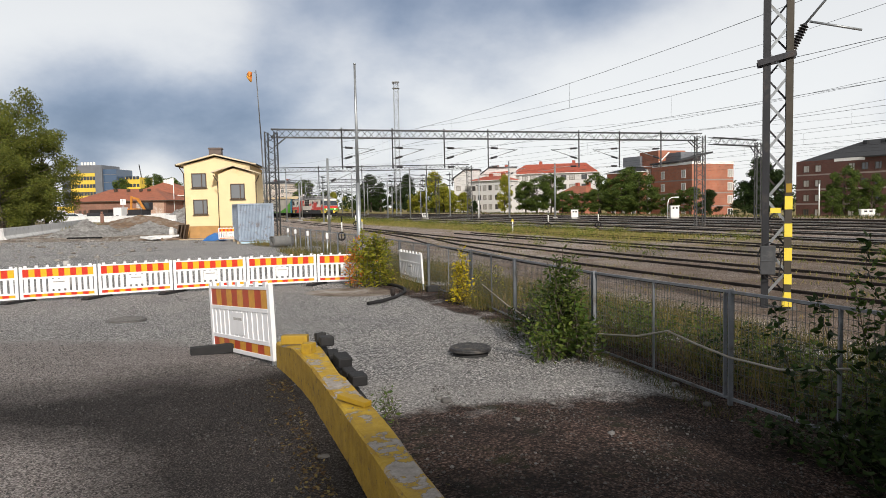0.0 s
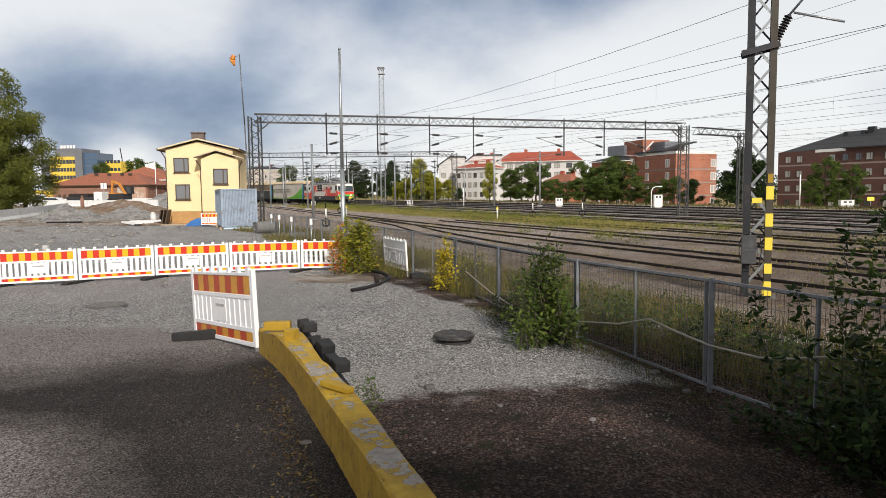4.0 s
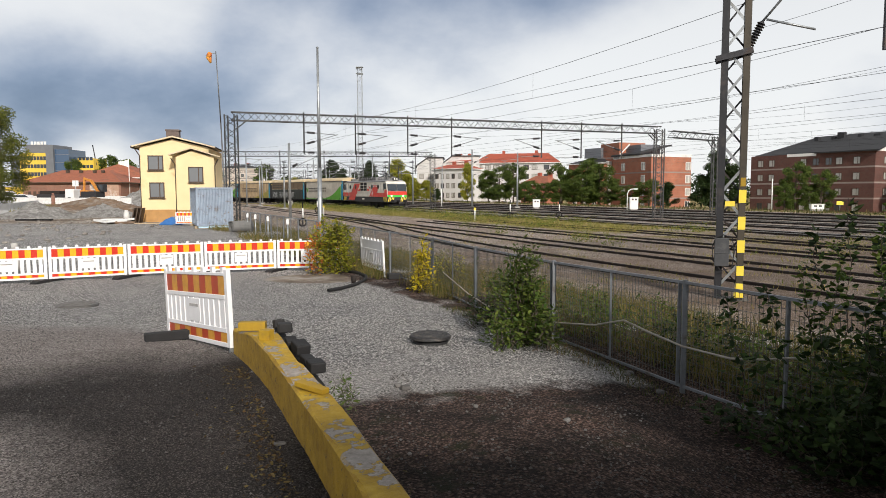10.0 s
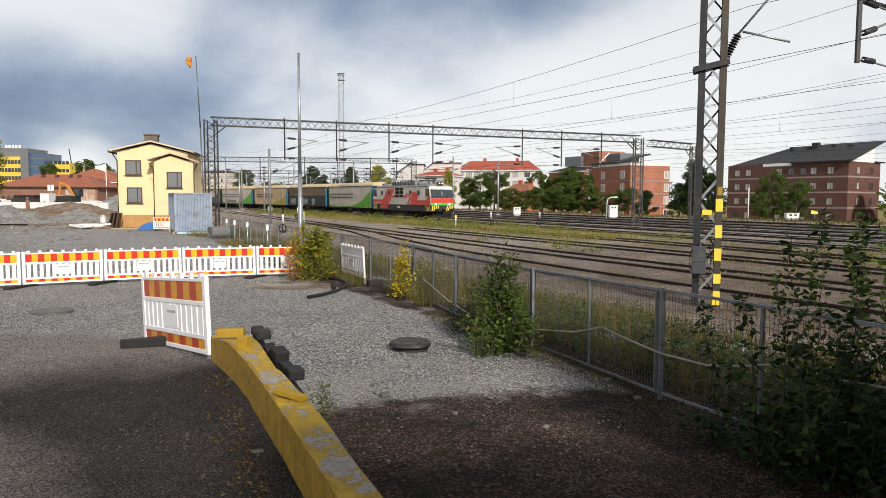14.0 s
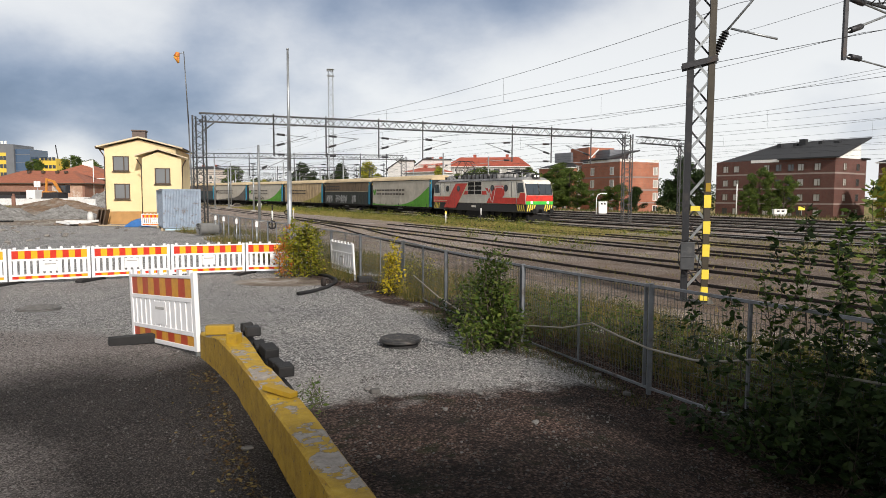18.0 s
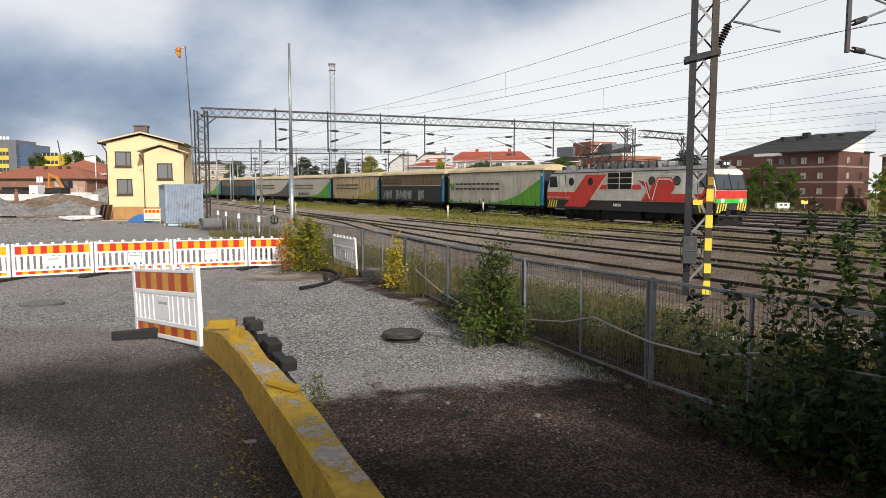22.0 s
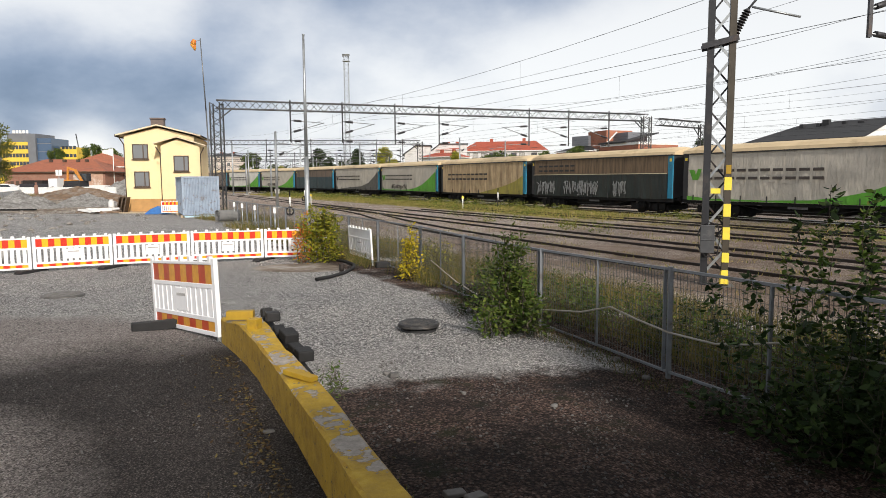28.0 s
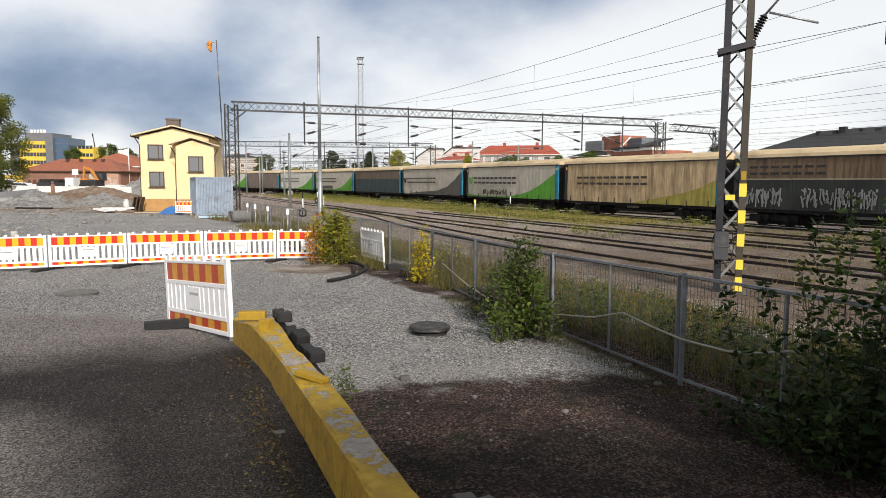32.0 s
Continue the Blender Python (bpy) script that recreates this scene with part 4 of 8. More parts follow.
def hanger(root, p, drop, arm, back=Vector((0.30, 0.95, 0))):
    """A drop post under a gantry with insulated arms."""
    x, y, z = p
    part("drop_post", Shape().beam((x, y, z + 0.5), (x, y, z - drop), 0.10, 0.10), DARK_STEEL, root)
    d = Vector(arm)
    p0, p1 = Vector((x, y, z - drop + 1.7)), Vector((x, y, z - drop + 0.75))
    tip = Vector((x, y, z - drop + 1.45)) + d
    part("top_tube", Shape().tube(p0, tip + Vector((0, 0, 0.1)), 0.03, 6), GALV, root)
    part("bracket_tube", Shape().tube(p1, tip + Vector((0, 0, 0.12)) + d * 0.08, 0.035, 6), GALV, root)
    u = d.normalized()
    for a, b in ((p0, tip + Vector((0, 0, 0.1))), (p1, tip)):
        e = (b - a).normalized()
        part("insulator", Shape().tube(a + e * 0.25, a + e * 0.85, 0.085, 8), DARK_STEEL, root)
    q = Vector((x, y, z - drop + 0.12))
    part("insulator", Shape().tube(q + u * 0.3, q + u * 0.8, 0.085, 8), DARK_STEEL, root)
    part("steady_arm", Shape().tube(q, q + u * 2.6 - Vector((0, 0, 0.1)), 0.025, 6), GALV, root)


def gantry(name, a, b, z, posts, label, leg_w=0.75, hangers=(), arm=(2.3, 0.9, 0), drop=2.75):
    root = thing(name, pose(0, 0, 0), label, "gantry", "overhead line gantries")
    A, B = Vector((*a, z)), Vector((*b, z))
    sh = Shape()
    lattice_beam(sh, A, B, 0.55, 0.62, 1.15, 0.022, 0.075)
    part("truss_beam", sh, STEEL_DK, root)
    for p in posts:
        leg = Shape()
        gz = land(*p) - 0.1
        lattice_beam(leg, (p[0], p[1], gz), (p[0], p[1], z + 0.1), leg_w, leg_w, 0.85, 0.025, 0.09)
        part("leg", leg, STEEL_DK, root)
        # haunch towards the beam
        mid = (A + B) / 2
        d = (Vector((mid.x, mid.y, 0)) - Vector((p[0], p[1], 0))).normalized()
        hs = Shape()
        for o in (-0.25, 0.25):
            s = Vector((-d.y, d.x, 0)) * o
            hs.beam(Vector((p[0], p[1], z - 1.0)) + s + d * 0.3, Vector((p[0], p[1], z - 0.25)) + d * 1.2 + s, 0.07, 0.07)
        part("haunch", hs, STEEL_DK, root)
    for t in hangers:
        q = A + (B - A) * t
        hanger(root, (q.x, q.y, q.z), drop, arm if t < 0.6 else (-arm[0], -arm[1], 0))
    return root


GA, GB = (-17.45, 51.2), (18.75, 64.2)


def g_t(px):
    """Share of the beam's length at a bearing from the camera."""
    k = (px - 784) / 1185
    return (k * GA[1] - GA[0]) / ((GB[0] - GA[0]) - k * (GB[1] - GA[1]))


gantry("overhead_gantry", GA, GB, 8.15, [GA, GB], "grey lattice steel gantry spanning the yard tracks",
       hangers=[g_t(v) for v in (509, 600, 692, 769, 926, 995, 1065)])
GC = (26.3, 70.2)
gantry("overhead_gantry", (20.2, 65.6), GC, 7.9, [GC], "grey lattice steel gantry end over far tracks", leg_w=0.6, hangers=())
gantry("overhead_gantry", (-34, 92), (-3.9, 95), 7.75, [(-34, 92), (-3.9, 95)], "distant grey lattice gantry", leg_w=0.7, hangers=[0.3, 0.5, 0.65, 0.8, 0.92])
gantry("overhead_gantry", (-52, 140), (-13, 146), 8.1, [(-13, 146)], "distant grey lattice gantry", leg_w=0.7, hangers=[0.3, 0.5, 0.65, 0.8, 0.92])


MAST_L = surf("dark_mast_steel", (0.017, 0.018, 0.022), 0.6, 0.1, 0.25, 3, (0.06, 0.05, 0.045), 0.6, 1.5)
MAST_R = surf("mast_steel_weathered", (0.06, 0.05, 0.036), 0.6, 0.2, 0.3, 3, (0.06, 0.05, 0.04), 0.58, 1.5)


def near_mast():
    x, y = 6.33, 15.9
    root = thing("overhead_mast", pose(x, y, 0, 0, 0, -18), "lattice steel overhead line mast with yellow bands", "mast")
    base, top = land(x, y), 8.5
    UP = Matrix(((1, 0, 0, 0), (0, 0, 1, 0), (0, 1, 0, 0), (0, 0, 0, 1)))
    part("channel_leg", Shape().prism([(-0.30, -0.11), (-0.15, -0.11), (-0.15, -0.085), (-0.275, -0.085), (-0.275, 0.085), (-0.15, 0.085), (-0.15, 0.11), (-0.30, 0.11)], base, top, UP), MAST_L, root)
    part("channel_leg", Shape().prism([(0.31, -0.12), (0.165, -0.12), (0.165, -0.095), (0.285, -0.095), (0.285, 0.095), (0.165, 0.095), (0.165, 0.12), (0.31, 0.12)], base, top, UP), MAST_R, root)
    z, k = base + 0.3, 0
    while z < top - 0.6:
        xa, xb = (-0.22, 0.22) if k % 2 == 0 else (0.22, -0.22)
        part("lacing_bar", Shape().beam((xa, -0.09, z), (xb, -0.09, z + 0.55), 0.012, 0.06), GALV, root)
        part("lacing_bar", Shape().beam((xb, 0.09, z), (xa, 0.09, z + 0.55), 0.012, 0.04), DARK_STEEL, root)
        z += 0.55
        k += 1
    for z0, z1 in ((2.02, 2.32), (1.40, 1.70), (0.86, 1.15), (0.32, 0.55)):
        part("yellow_band", Shape().box(0.163, -0.128, z0, 0.318, -0.118, z1).box(0.312, -0.125, z0, 0.322, 0.125, z1), YEL_SIGN, root)
    part("yellow_foot", Shape().prism([(0.13, base + 0.05), (0.33, base + 0.05), (0.31, base + 0.38), (0.17, base + 0.38)], -0.15, 0.15), YEL_SIGN, root, "yellow painted foot")
    part("number_plate", Shape().box(0.19, -0.135, 2.40, 0.30, -0.12, 2.60), OCHRE, root, "small worn yellow plate")
    part("warning_sign", Shape().box(-0.13, -0.16, 1.94, 0.08, -0.15, 2.06), YEL_SIGN, root, "small yellow warning sign with dark bars")
    bx = part("junction_box", Shape().box(-0.33, -0.30, 0.55, -0.02, -0.13, 1.20).box(-0.34, -0.31, 0.84, -0.01, -0.29, 0.87), BOX_GREY, root, "grey metal junction box", bevel=0.01)
    part("cable", Shape().pipe([(-0.3, -0.2, 1.2), (-0.38, -0.25, 1.0), (-0.37, -0.25, 0.7), (-0.2, -0.28, 0.45), (0.05, -0.25, 0.5), (0.1, -0.2, 0.9), (0.05, -0.2, 1.2), (-0.15, -0.2, 1.28), (-0.3, -0.2, 1.2)], 0.016, 6), RUBBER, root)
    part("clamp", Shape().beam((-0.42, -0.16, 5.32), (0.36, -0.16, 5.48), 0.05, 0.13).beam((-0.42, 0.16, 5.32), (0.36, 0.16, 5.48), 0.05, 0.13), DARK_STEEL, root)
    a, b = Vector((0.30, 0, 5.62)), Vector((0.54, 0, 6.12))
    ins = part("insulator", Shape().tube(a, b, 0.045, 10), DARK_STEEL, root)
    for k in range(9):
        p, q = a + (b - a) * (k / 9), a + (b - a) * ((k + 0.55) / 9)
        part("insulator_shed", Shape().tube(p, q, 0.10, 10, 0.06), DARK_STEEL, ins)
    part("bracket_tube", Shape().tube(b, (2.0, 0, 7.9), 0.026, 8).tube((0.62, 0, 6.16), (1.62, 0, 5.86), 0.026, 8), GALV, root)
    part("footing", Shape().box(-0.45, -0.35, base - 0.2, 0.45, 0.35, base + 0.0), CLAY, root)


near_mast()
g0 = [at_sn(13.4, n) for n in (13.3, 70)]
gantry("overhead_gantry", g0[0], g0[1], 8.2, [g0[1]], "grey lattice steel gantry reaching out from the banded mast",
       hangers=[(n - 13.3) / 56.7 for n in (19.05, 24, 29, 38, 43, 49, 55, 61)], arm=(1.9, 1.1, 0), drop=2.15)

# ---- the train ----
RED_L = surf("loco_red", (0.60, 0.040, 0.025), 0.45, 0, 0.18, 3, (0.30, 0.045, 0.035), 0.60, 1.4, 0.08)
CREAM_L = surf("loco_cream_line", (0.70, 0.62, 0.42), 0.45, 0, 0.08, 3)
DARK_L = surf("loco_dark_frame", (0.022, 0.022, 0.024), 0.6, 0, 0.2, 3, (0.05, 0.043, 0.037), 0.62, 1.2, 0.05)
GREEN_L = surf("bright_green_paint", (0.05, 0.52, 0.06), 0.4, 0, 0.1, 3)
WHITE_L = surf("loco_white_paint", (0.75, 0.74, 0.72), 0.4, 0, 0.06, 3, (0.5, 0.48, 0.44), 0.66, 1.0, 0.03)
PAN = surf("dull_roof_steel", (0.30, 0.30, 0.30), 0.6, 0.5, 0.3, 3, (0.10, 0.09, 0.08), 0.58, 1.0)


def streaked(name, base, stain, amount=0.5, band=None, band_at=(2.55, 3.4)):
    """Curtain cloth with vertical rain streaks; band: a second colour between two heights."""
    m, nt, b = nodes_of(name)
    co = coords(nt)
    mp = nt.nodes.new("ShaderNodeMapping")
    mp.inputs["Scale"].default_value = (2.2, 1.0, 0.18)
    nt.links.new(co, mp.inputs[0])
    st = tex_noise(nt, mp.outputs[0], 1.6, 9, 0.7)
    g = tex_noise(nt, co, 1.3, 7, 0.6)
    col = ramp_of(nt, g, [(0.3, tuple(c * 0.82 for c in base)), (0.7, tuple(c * 1.12 for c in base))])
    if band:
        z = nt.nodes.new("ShaderNodeSeparateXYZ")
        nt.links.new(nt.nodes.new("ShaderNodeTexCoord").outputs["Object"], z.inputs[0])
        f = math_of(nt, "MULTIPLY", math_of(nt, "GREATER_THAN", z.outputs[2], band_at[0]), math_of(nt, "LESS_THAN", z.outputs[2], band_at[1]))
        col = mix_of(nt, f, col, band)
    f = ramp_of(nt, st, [(0.62 - 0.3 * amount, (0, 0, 0)), (0.86 - 0.2 * amount, (0.9, 0.9, 0.9))])
    col = mix_of(nt, f, col, stain)
    nt.links.new(col, b.inputs["Base Color"])
    b.inputs["Roughness"].default_value = 0.75
    mp2 = nt.nodes.new("ShaderNodeMapping")
    mp2.inputs["Scale"].default_value = (1.0, 1.0, 0.3)
    nt.links.new(co, mp2.inputs[0])
    bump_of(nt, b, tex_noise(nt, mp2.outputs[0], 2.6, 6), 0.9, 0.12)
    return m


GREY_L = streaked("loco_light_grey", (0.72, 0.69, 0.63), (0.36, 0.31, 0.25), 0.30)
CLOTH = {
    "grey": streaked("grey_curtain", (0.50, 0.465, 0.40), (0.30, 0.255, 0.195), 0.32),
    "pale": streaked("pale_curtain", (0.62, 0.61, 0.56), (0.44, 0.41, 0.36), 0.2),
    "dark": streaked("dark_curtain", (0.022, 0.033, 0.031), (0.028, 0.022, 0.016), 0.75, (0.20, 0.135, 0.08), (2.78, 4.1)),
    "blue": streaked("slate_curtain", (0.035, 0.062, 0.068), (0.03, 0.03, 0.03), 0.6, (0.17, 0.125, 0.09), (2.9, 4.1)),
    "brown": streaked("stained_brown_curtain", (0.58, 0.435, 0.255), (0.15, 0.085, 0.045), 0.72),
    "soot": streaked("sooty_brown_curtain", (0.19, 0.155, 0.13), (0.06, 0.045, 0.035), 0.5)}
ROOF_W = surf("beige_wagon_roof", (0.60, 0.47, 0.29), 0.7, 0, 0.12, 0.8, (0.40, 0.30, 0.18), 0.60, 0.5, 0.15, 6, 0.03)
GREEN_W = streaked("green_print", (0.10, 0.33, 0.03), (0.06, 0.18, 0.03), 0.2)
SLATE_W = streaked("slate_print", (0.10, 0.095, 0.085), (0.07, 0.06, 0.05), 0.2)
BLUE_W = surf("blue_end_frame", (0.02, 0.22, 0.36), 0.6, 0, 0.25, 2, (0.03, 0.09, 0.13), 0.60, 1.0)
OCHRE_W = streaked("ochre_green_print", (0.33, 0.29, 0.06), (0.17, 0.12, 0.05), 0.45)
MARK = surf("dark_brown_print", (0.06, 0.05, 0.045), 0.8, 0, 0.2, 2)
PALE_MARK = surf("pale_sprayed_paint", (0.24, 0.25, 0.25), 0.8, 0, 0.3, 3)

LOCO_AT = 8.85
# distance of the first wagon's front end along the track
RUN = [(0, -121.4), (3, -111.0), (5.5, -100.1), (7, -92.9), (8.5, -85.2), (10, -77.7), (11.5, -70.8), (13, -64.1), (14.5, -57.0), (16.5, -46.9), (18, -39.7), (19, -35.0), (20, -30.1), (21, -25.3),
       (22, -20.45), (23, -15.6), (24, -10.7), (25, -5.75), (26, -0.85), (27, 4.0), (28, 8.87), (29, 13.85), (30, 19.0), (31, 24.05), (32, 28.8)]


def on_track(s):
    x, y = at_sn(s, train_line(s))
    turn = atan2(train_line(s + 1) - train_line(s - 1), 2)
    return Matrix.Translation((x, y, rail_z(s))) @ pose(0, 0, 0, 0, 0, math.degrees(HEAD + turn)) @ pose(0, 0, 0, 0, 0.246, 0)


def plate(sh, pts, y, t=0.008):
    """A thin painted sheet on a side wall: a polygon of (x, z) at y, both skins."""
    s = -1 if y < 0 else 1
    n = len(pts)
    a, b = [(x, y, z) for x, z in pts], [(x, y + s * t, z) for x, z in pts]
    sh.face(*b)
    for k in range(n):
        j = (k + 1) % n
        sh.face(a[k], a[j], b[j], b[k])


def wheelset(parent, x, r=0.5, name="wheel"):
    for y in (-0.79, 0.79):
        s = Shape()
        s.tube((x, y - 0.07, r), (x, y + 0.07, r), r, 20)
        s.tube((x, y - 0.12, r), (x, y + 0.12, r), r * 0.3, 12)
        part(name, s, BLACK, parent)


def bogie(root, x, base, r=0.5, wide=2.3):
    b = part("bogie", Shape().box(x - base / 2 - 0.7, -wide / 2, r * 0.75, x + base / 2 + 0.7, -wide / 2 + 0.14, r * 1.55)
             .box(x - base / 2 - 0.7, wide / 2 - 0.14, r * 0.75, x + base / 2 + 0.7, wide / 2, r * 1.55).box(x - 0.4, -wide / 2, r * 0.8, x + 0.4, wide / 2, r * 1.7), BLACK, root)
    # black box standing in for the shadow inside the bogie
    part("bolster", Shape().box(x - base / 2 - 0.55, -0.62, 0.12, x + base / 2 + 0.55, 0.62, r * 1.9), BLACK, b)
    for u in (-base / 2 - 0.75, base / 2 + 0.6):
        part("brake_beam", Shape().box(x + u, -wide / 2 + 0.2, 0.28, x + u + 0.15, wide / 2 - 0.2, r * 1.3), BLACK, b)
    for u in (-base / 2, base / 2):
        wheelset(b, x + u, r)
        for y in (-wide / 2 - 0.06, wide / 2 + 0.06):
            part("axle_box", Shape().box(x + u - 0.17, y - 0.08, r - 0.17, x + u + 0.17, y + 0.08, r + 0.17), BLACK, b)
    for u in (-0.28, 0.28):
        for y in (-wide / 2, wide / 2):
            part("spring", Shape().tube((x + u, y, r * 0.9), (x + u, y, r * 1.75), 0.09, 8), BLACK, b)
    return b


def locomotive():
    root = thing("locomotive", on_track(RUN[0][1] + LOCO_AT), "red and light grey electric locomotive with a green nose stripe", "locomotive")
    Y = 1.5
    side = [(-8.75, 1.62), (8.75, 1.62), (8.78, 2.45), (8.45, 3.55), (8.15, 3.78), (-8.15, 3.78), (-8.45, 3.55), (-8.78, 2.45)]
    body = part("body", Shape().prism(side, -Y, Y), GREY_L, root, bevel=0.05)
    part("roof", Shape().prism([(-1.42, 3.76), (1.42, 3.76), (1.05, 3.98), (0, 4.06), (-1.05, 3.98)], -8.1, 8.1, pose(0, 0, 0, 0, 0, -90)), PAN, root, "dull grey roof")
    part("gutter", Shape().box(-8.2, -Y - 0.05, 3.72, 8.2, -Y, 3.78).box(-8.2, Y, 3.72, 8.2, Y + 0.05, 3.78), DARK_L, root)
    part("side_sill", Shape().box(-8.75, -Y + 0.02, 0.90, 8.75, Y - 0.02, 1.62), DARK_L, root)
    for y in (-Y, Y):
        sg = -1 if y < 0 else 1
        # ribs pressed in the side sheets
        rb = Shape()
        for z in np.arange(1.7, 3.7, 0.19):
            rb.box(-6.2, min(y, y + sg * 0.03), z, 6.2, max(y, y + sg * 0.03), z + 0.035)
        part("side_ribs", rb, GREY_L, root)
        st = Shape()
        plate(st, [(-8.7, 1.66), (-3.6, 1.66), (-3.05, 2.24), (-8.7, 2.24)], y + sg * 0.034)
        part("red_band", st, RED_L, root)
        st = Shape()
        plate(st, [(2.3, 1.66), (8.74, 1.64), (8.74, 2.62), (7.95, 2.62), (7.75, 2.18), (2.75, 2.18)], y + sg * 0.034)
        part("red_band", st, RED_L, root)
        st = Shape()
        plate(st, [(-6.35, 1.10), (-3.75, 1.10), (-1.35, 3.56), (-3.75, 3.56)], y + sg * 0.040)
        part("red_slash", st, RED_L, root)
        st = Shape()
        plate(st, [(-2.2, 2.46), (-1.9, 2.80), (2.2, 2.80), (2.35, 2.46)], y + sg * 0.036)
        part("red_flash", st, RED_L, root)
        st = Shape()
        plate(st, [(5.6, 2.19), (7.72, 2.19), (7.93, 2.63), (8.74, 2.63), (8.74, 2.68), (7.88, 2.68), (7.68, 2.24), (5.6, 2.24)], y + sg * 0.038)
        plate(st, [(-3.22, 1.64), (-3.06, 1.64), (-1.19, 3.56), (-1.35, 3.56)], y + sg * 0.042)
        plate(st, [(-8.7, 2.25), (-5.3, 2.25), (-5.3, 2.30), (-8.7, 2.30)], y + sg * 0.042)
        plate(st, [(-8.7, 1.80), (-5.7, 1.80), (-5.7, 1.85), (-8.7, 1.85)], y + sg * 0.042)
        part("cream_line", st, CREAM_L, root)
        # sign of the railway: bent red bands with pale lines
        em = Shape()
        for pts in ([(1.35, 3.05), (1.90, 3.05), (2.36, 1.95), (2.71, 1.95), (3.03, 2.7), (2.83, 2.95), (2.48, 2.35), (2.21, 2.9), (1.82, 2.9)],
                    [(2.56, 1.8), (3.14, 3.2), (4.39, 3.2), (4.67, 2.95), (4.67, 2.5), (4.35, 2.2), (3.6, 2.2), (3.45, 1.8)]):
            plate(em, [(1.95 + (x - 1.35) * 1.04, 1.72 + (z - 1.8) * 1.12) for x, z in pts], y + sg * 0.044)
        part("emblem", em, RED_L, root, "red bent band emblem")
        em = Shape()
        for pts in ([(1.55, 3.0), (1.94, 3.0), (2.48, 1.9), (2.56, 1.9), (1.99, 3.06), (1.55, 3.06)], [(2.79, 1.8), (3.26, 3.05), (4.28, 3.05), (4.47, 2.9), (4.53, 2.95), (4.31, 3.12), (3.22, 3.12), (2.71, 1.8)]):
            plate(em, [(1.95 + (x - 1.35) * 1.04, 1.72 + (z - 1.8) * 1.12) for x, z in pts], y + sg * 0.056, 0.004)
        part("emblem_line", em, WHITE_L, root)
        for x in (-5.54, -3.18, 3.31, 5.60):
            part("porthole", Shape().tube((x, y - sg * 0.02, 3.05), (x, y + sg * 0.050, 3.05), 0.31, 20), RUBBER, root)
            part("porthole_glass", Shape().tube((x, y, 3.05), (x, y + sg * 0.058, 3.05), 0.25, 20), GLASS, root)
        gr = part("grille", Shape().box(-1.28, min(y, y + sg * 0.05), 2.45, 1.42, max(y, y + sg * 0.05), 3.74), GREY_L, root)
        for i in range(2):
            for j in range(3):
                x0, z0 = -1.21 + i * 1.33, 2.49 + j * 0.415
                part("louvre", Shape().box(x0, min(y, y + sg * 0.058), z0, x0 + 1.22, max(y, y + sg * 0.058), z0 + 0.36), BLACK, gr)
        for x in (-6.75, 6.94):
            d = part("side_door", Shape().box(x - 0.36, min(y, y + sg * 0.03), 1.75, x + 0.36, max(y, y + sg * 0.03), 3.55), GREY_L, root)
            part("door_frame", Shape().box(x - 0.43, min(y, y + sg * 0.02), 1.66, x - 0.37, max(y, y + sg * 0.045), 3.62).box(x + 0.37, min(y, y + sg * 0.02), 1.66, x + 0.43, max(y, y + sg * 0.045), 3.62), DARK_L, d)
            part("handrail", Shape().tube((x + 0.5, y + sg * 0.07, 1.5), (x + 0.5, y + sg * 0.07, 2.9), 0.018, 6), GALV, d)
        for x0, x1 in ((-8.45, -7.35), (7.47, 8.50)):
            part("cab_window", Shape().prism([(x0 if x0 > 0 else x0 + 0.0, 2.62), (x1, 2.62), (x1 - 0.18, 3.5), (x0, 3.5)], min(y, y + sg * 0.02), max(y, y + sg * 0.02)), GLASS, root)
        for k in range(5):
            x = -0.6 + k * 0.17
            part("number_bar", Shape().box(x, min(y - sg * 0.02, y), 1.22, x + 0.11, max(y - sg * 0.02, y) , 1.42), GREY_L, root)
    # ends
    for e in (1, -1):
        E = pose(0, 0, 0, 0, 0, 0 if e > 0 else 180)
        fr = Shape()
        fr.box(8.76, -1.46, 1.90, 8.81, 1.46, 2.42, E)
        part("end_red_band", fr, RED_L, root)
        part("end_green_band", Shape().box(8.77, -1.47, 1.62, 8.83, 1.47, 1.90, E), GREEN_L, root)
        part("end_white_band", Shape().box(8.77, -1.47, 2.42, 8.80, 1.47, 2.46, E), WHITE_L, root)
        ws = Shape()
        for ya, yb in ((-1.36, -0.06), (0.06, 1.36)):
            p = [(8.79, ya, 2.52), (8.79, yb, 2.52), (8.52, yb, 3.42), (8.52, ya, 3.42)]
            ws.face(*[tuple(E @ Vector(q)) for q in p])
            q = [(8.74, ya, 2.52), (8.74, yb, 2.52), (8.46, yb, 3.42), (8.46, ya, 3.42)]
            ws.face(*[tuple(E @ Vector(v)) for v in q])
        part("windscreen", ws, GLASS, root)
        rim = Shape()
        for ya in (-1.42, -0.03, 1.36):
            rim.beam(E @ Vector((8.80, ya + 0.03, 2.46)), E @ Vector((8.50, ya + 0.03, 3.48)), 0.06, 0.05)
        rim.beam(E @ Vector((8.80, -1.42, 2.48)), E @ Vector((8.80, 1.42, 2.48)), 0.05, 0.06)
        part("windscreen_rim", rim, RUBBER, root)
        for y in (-0.7, 0.62):
            part("wiper", Shape().tube(E @ Vector((8.84, y, 2.5)), E @ Vector((8.68, y + 0.15, 3.1)), 0.012, 5), RUBBER, root)
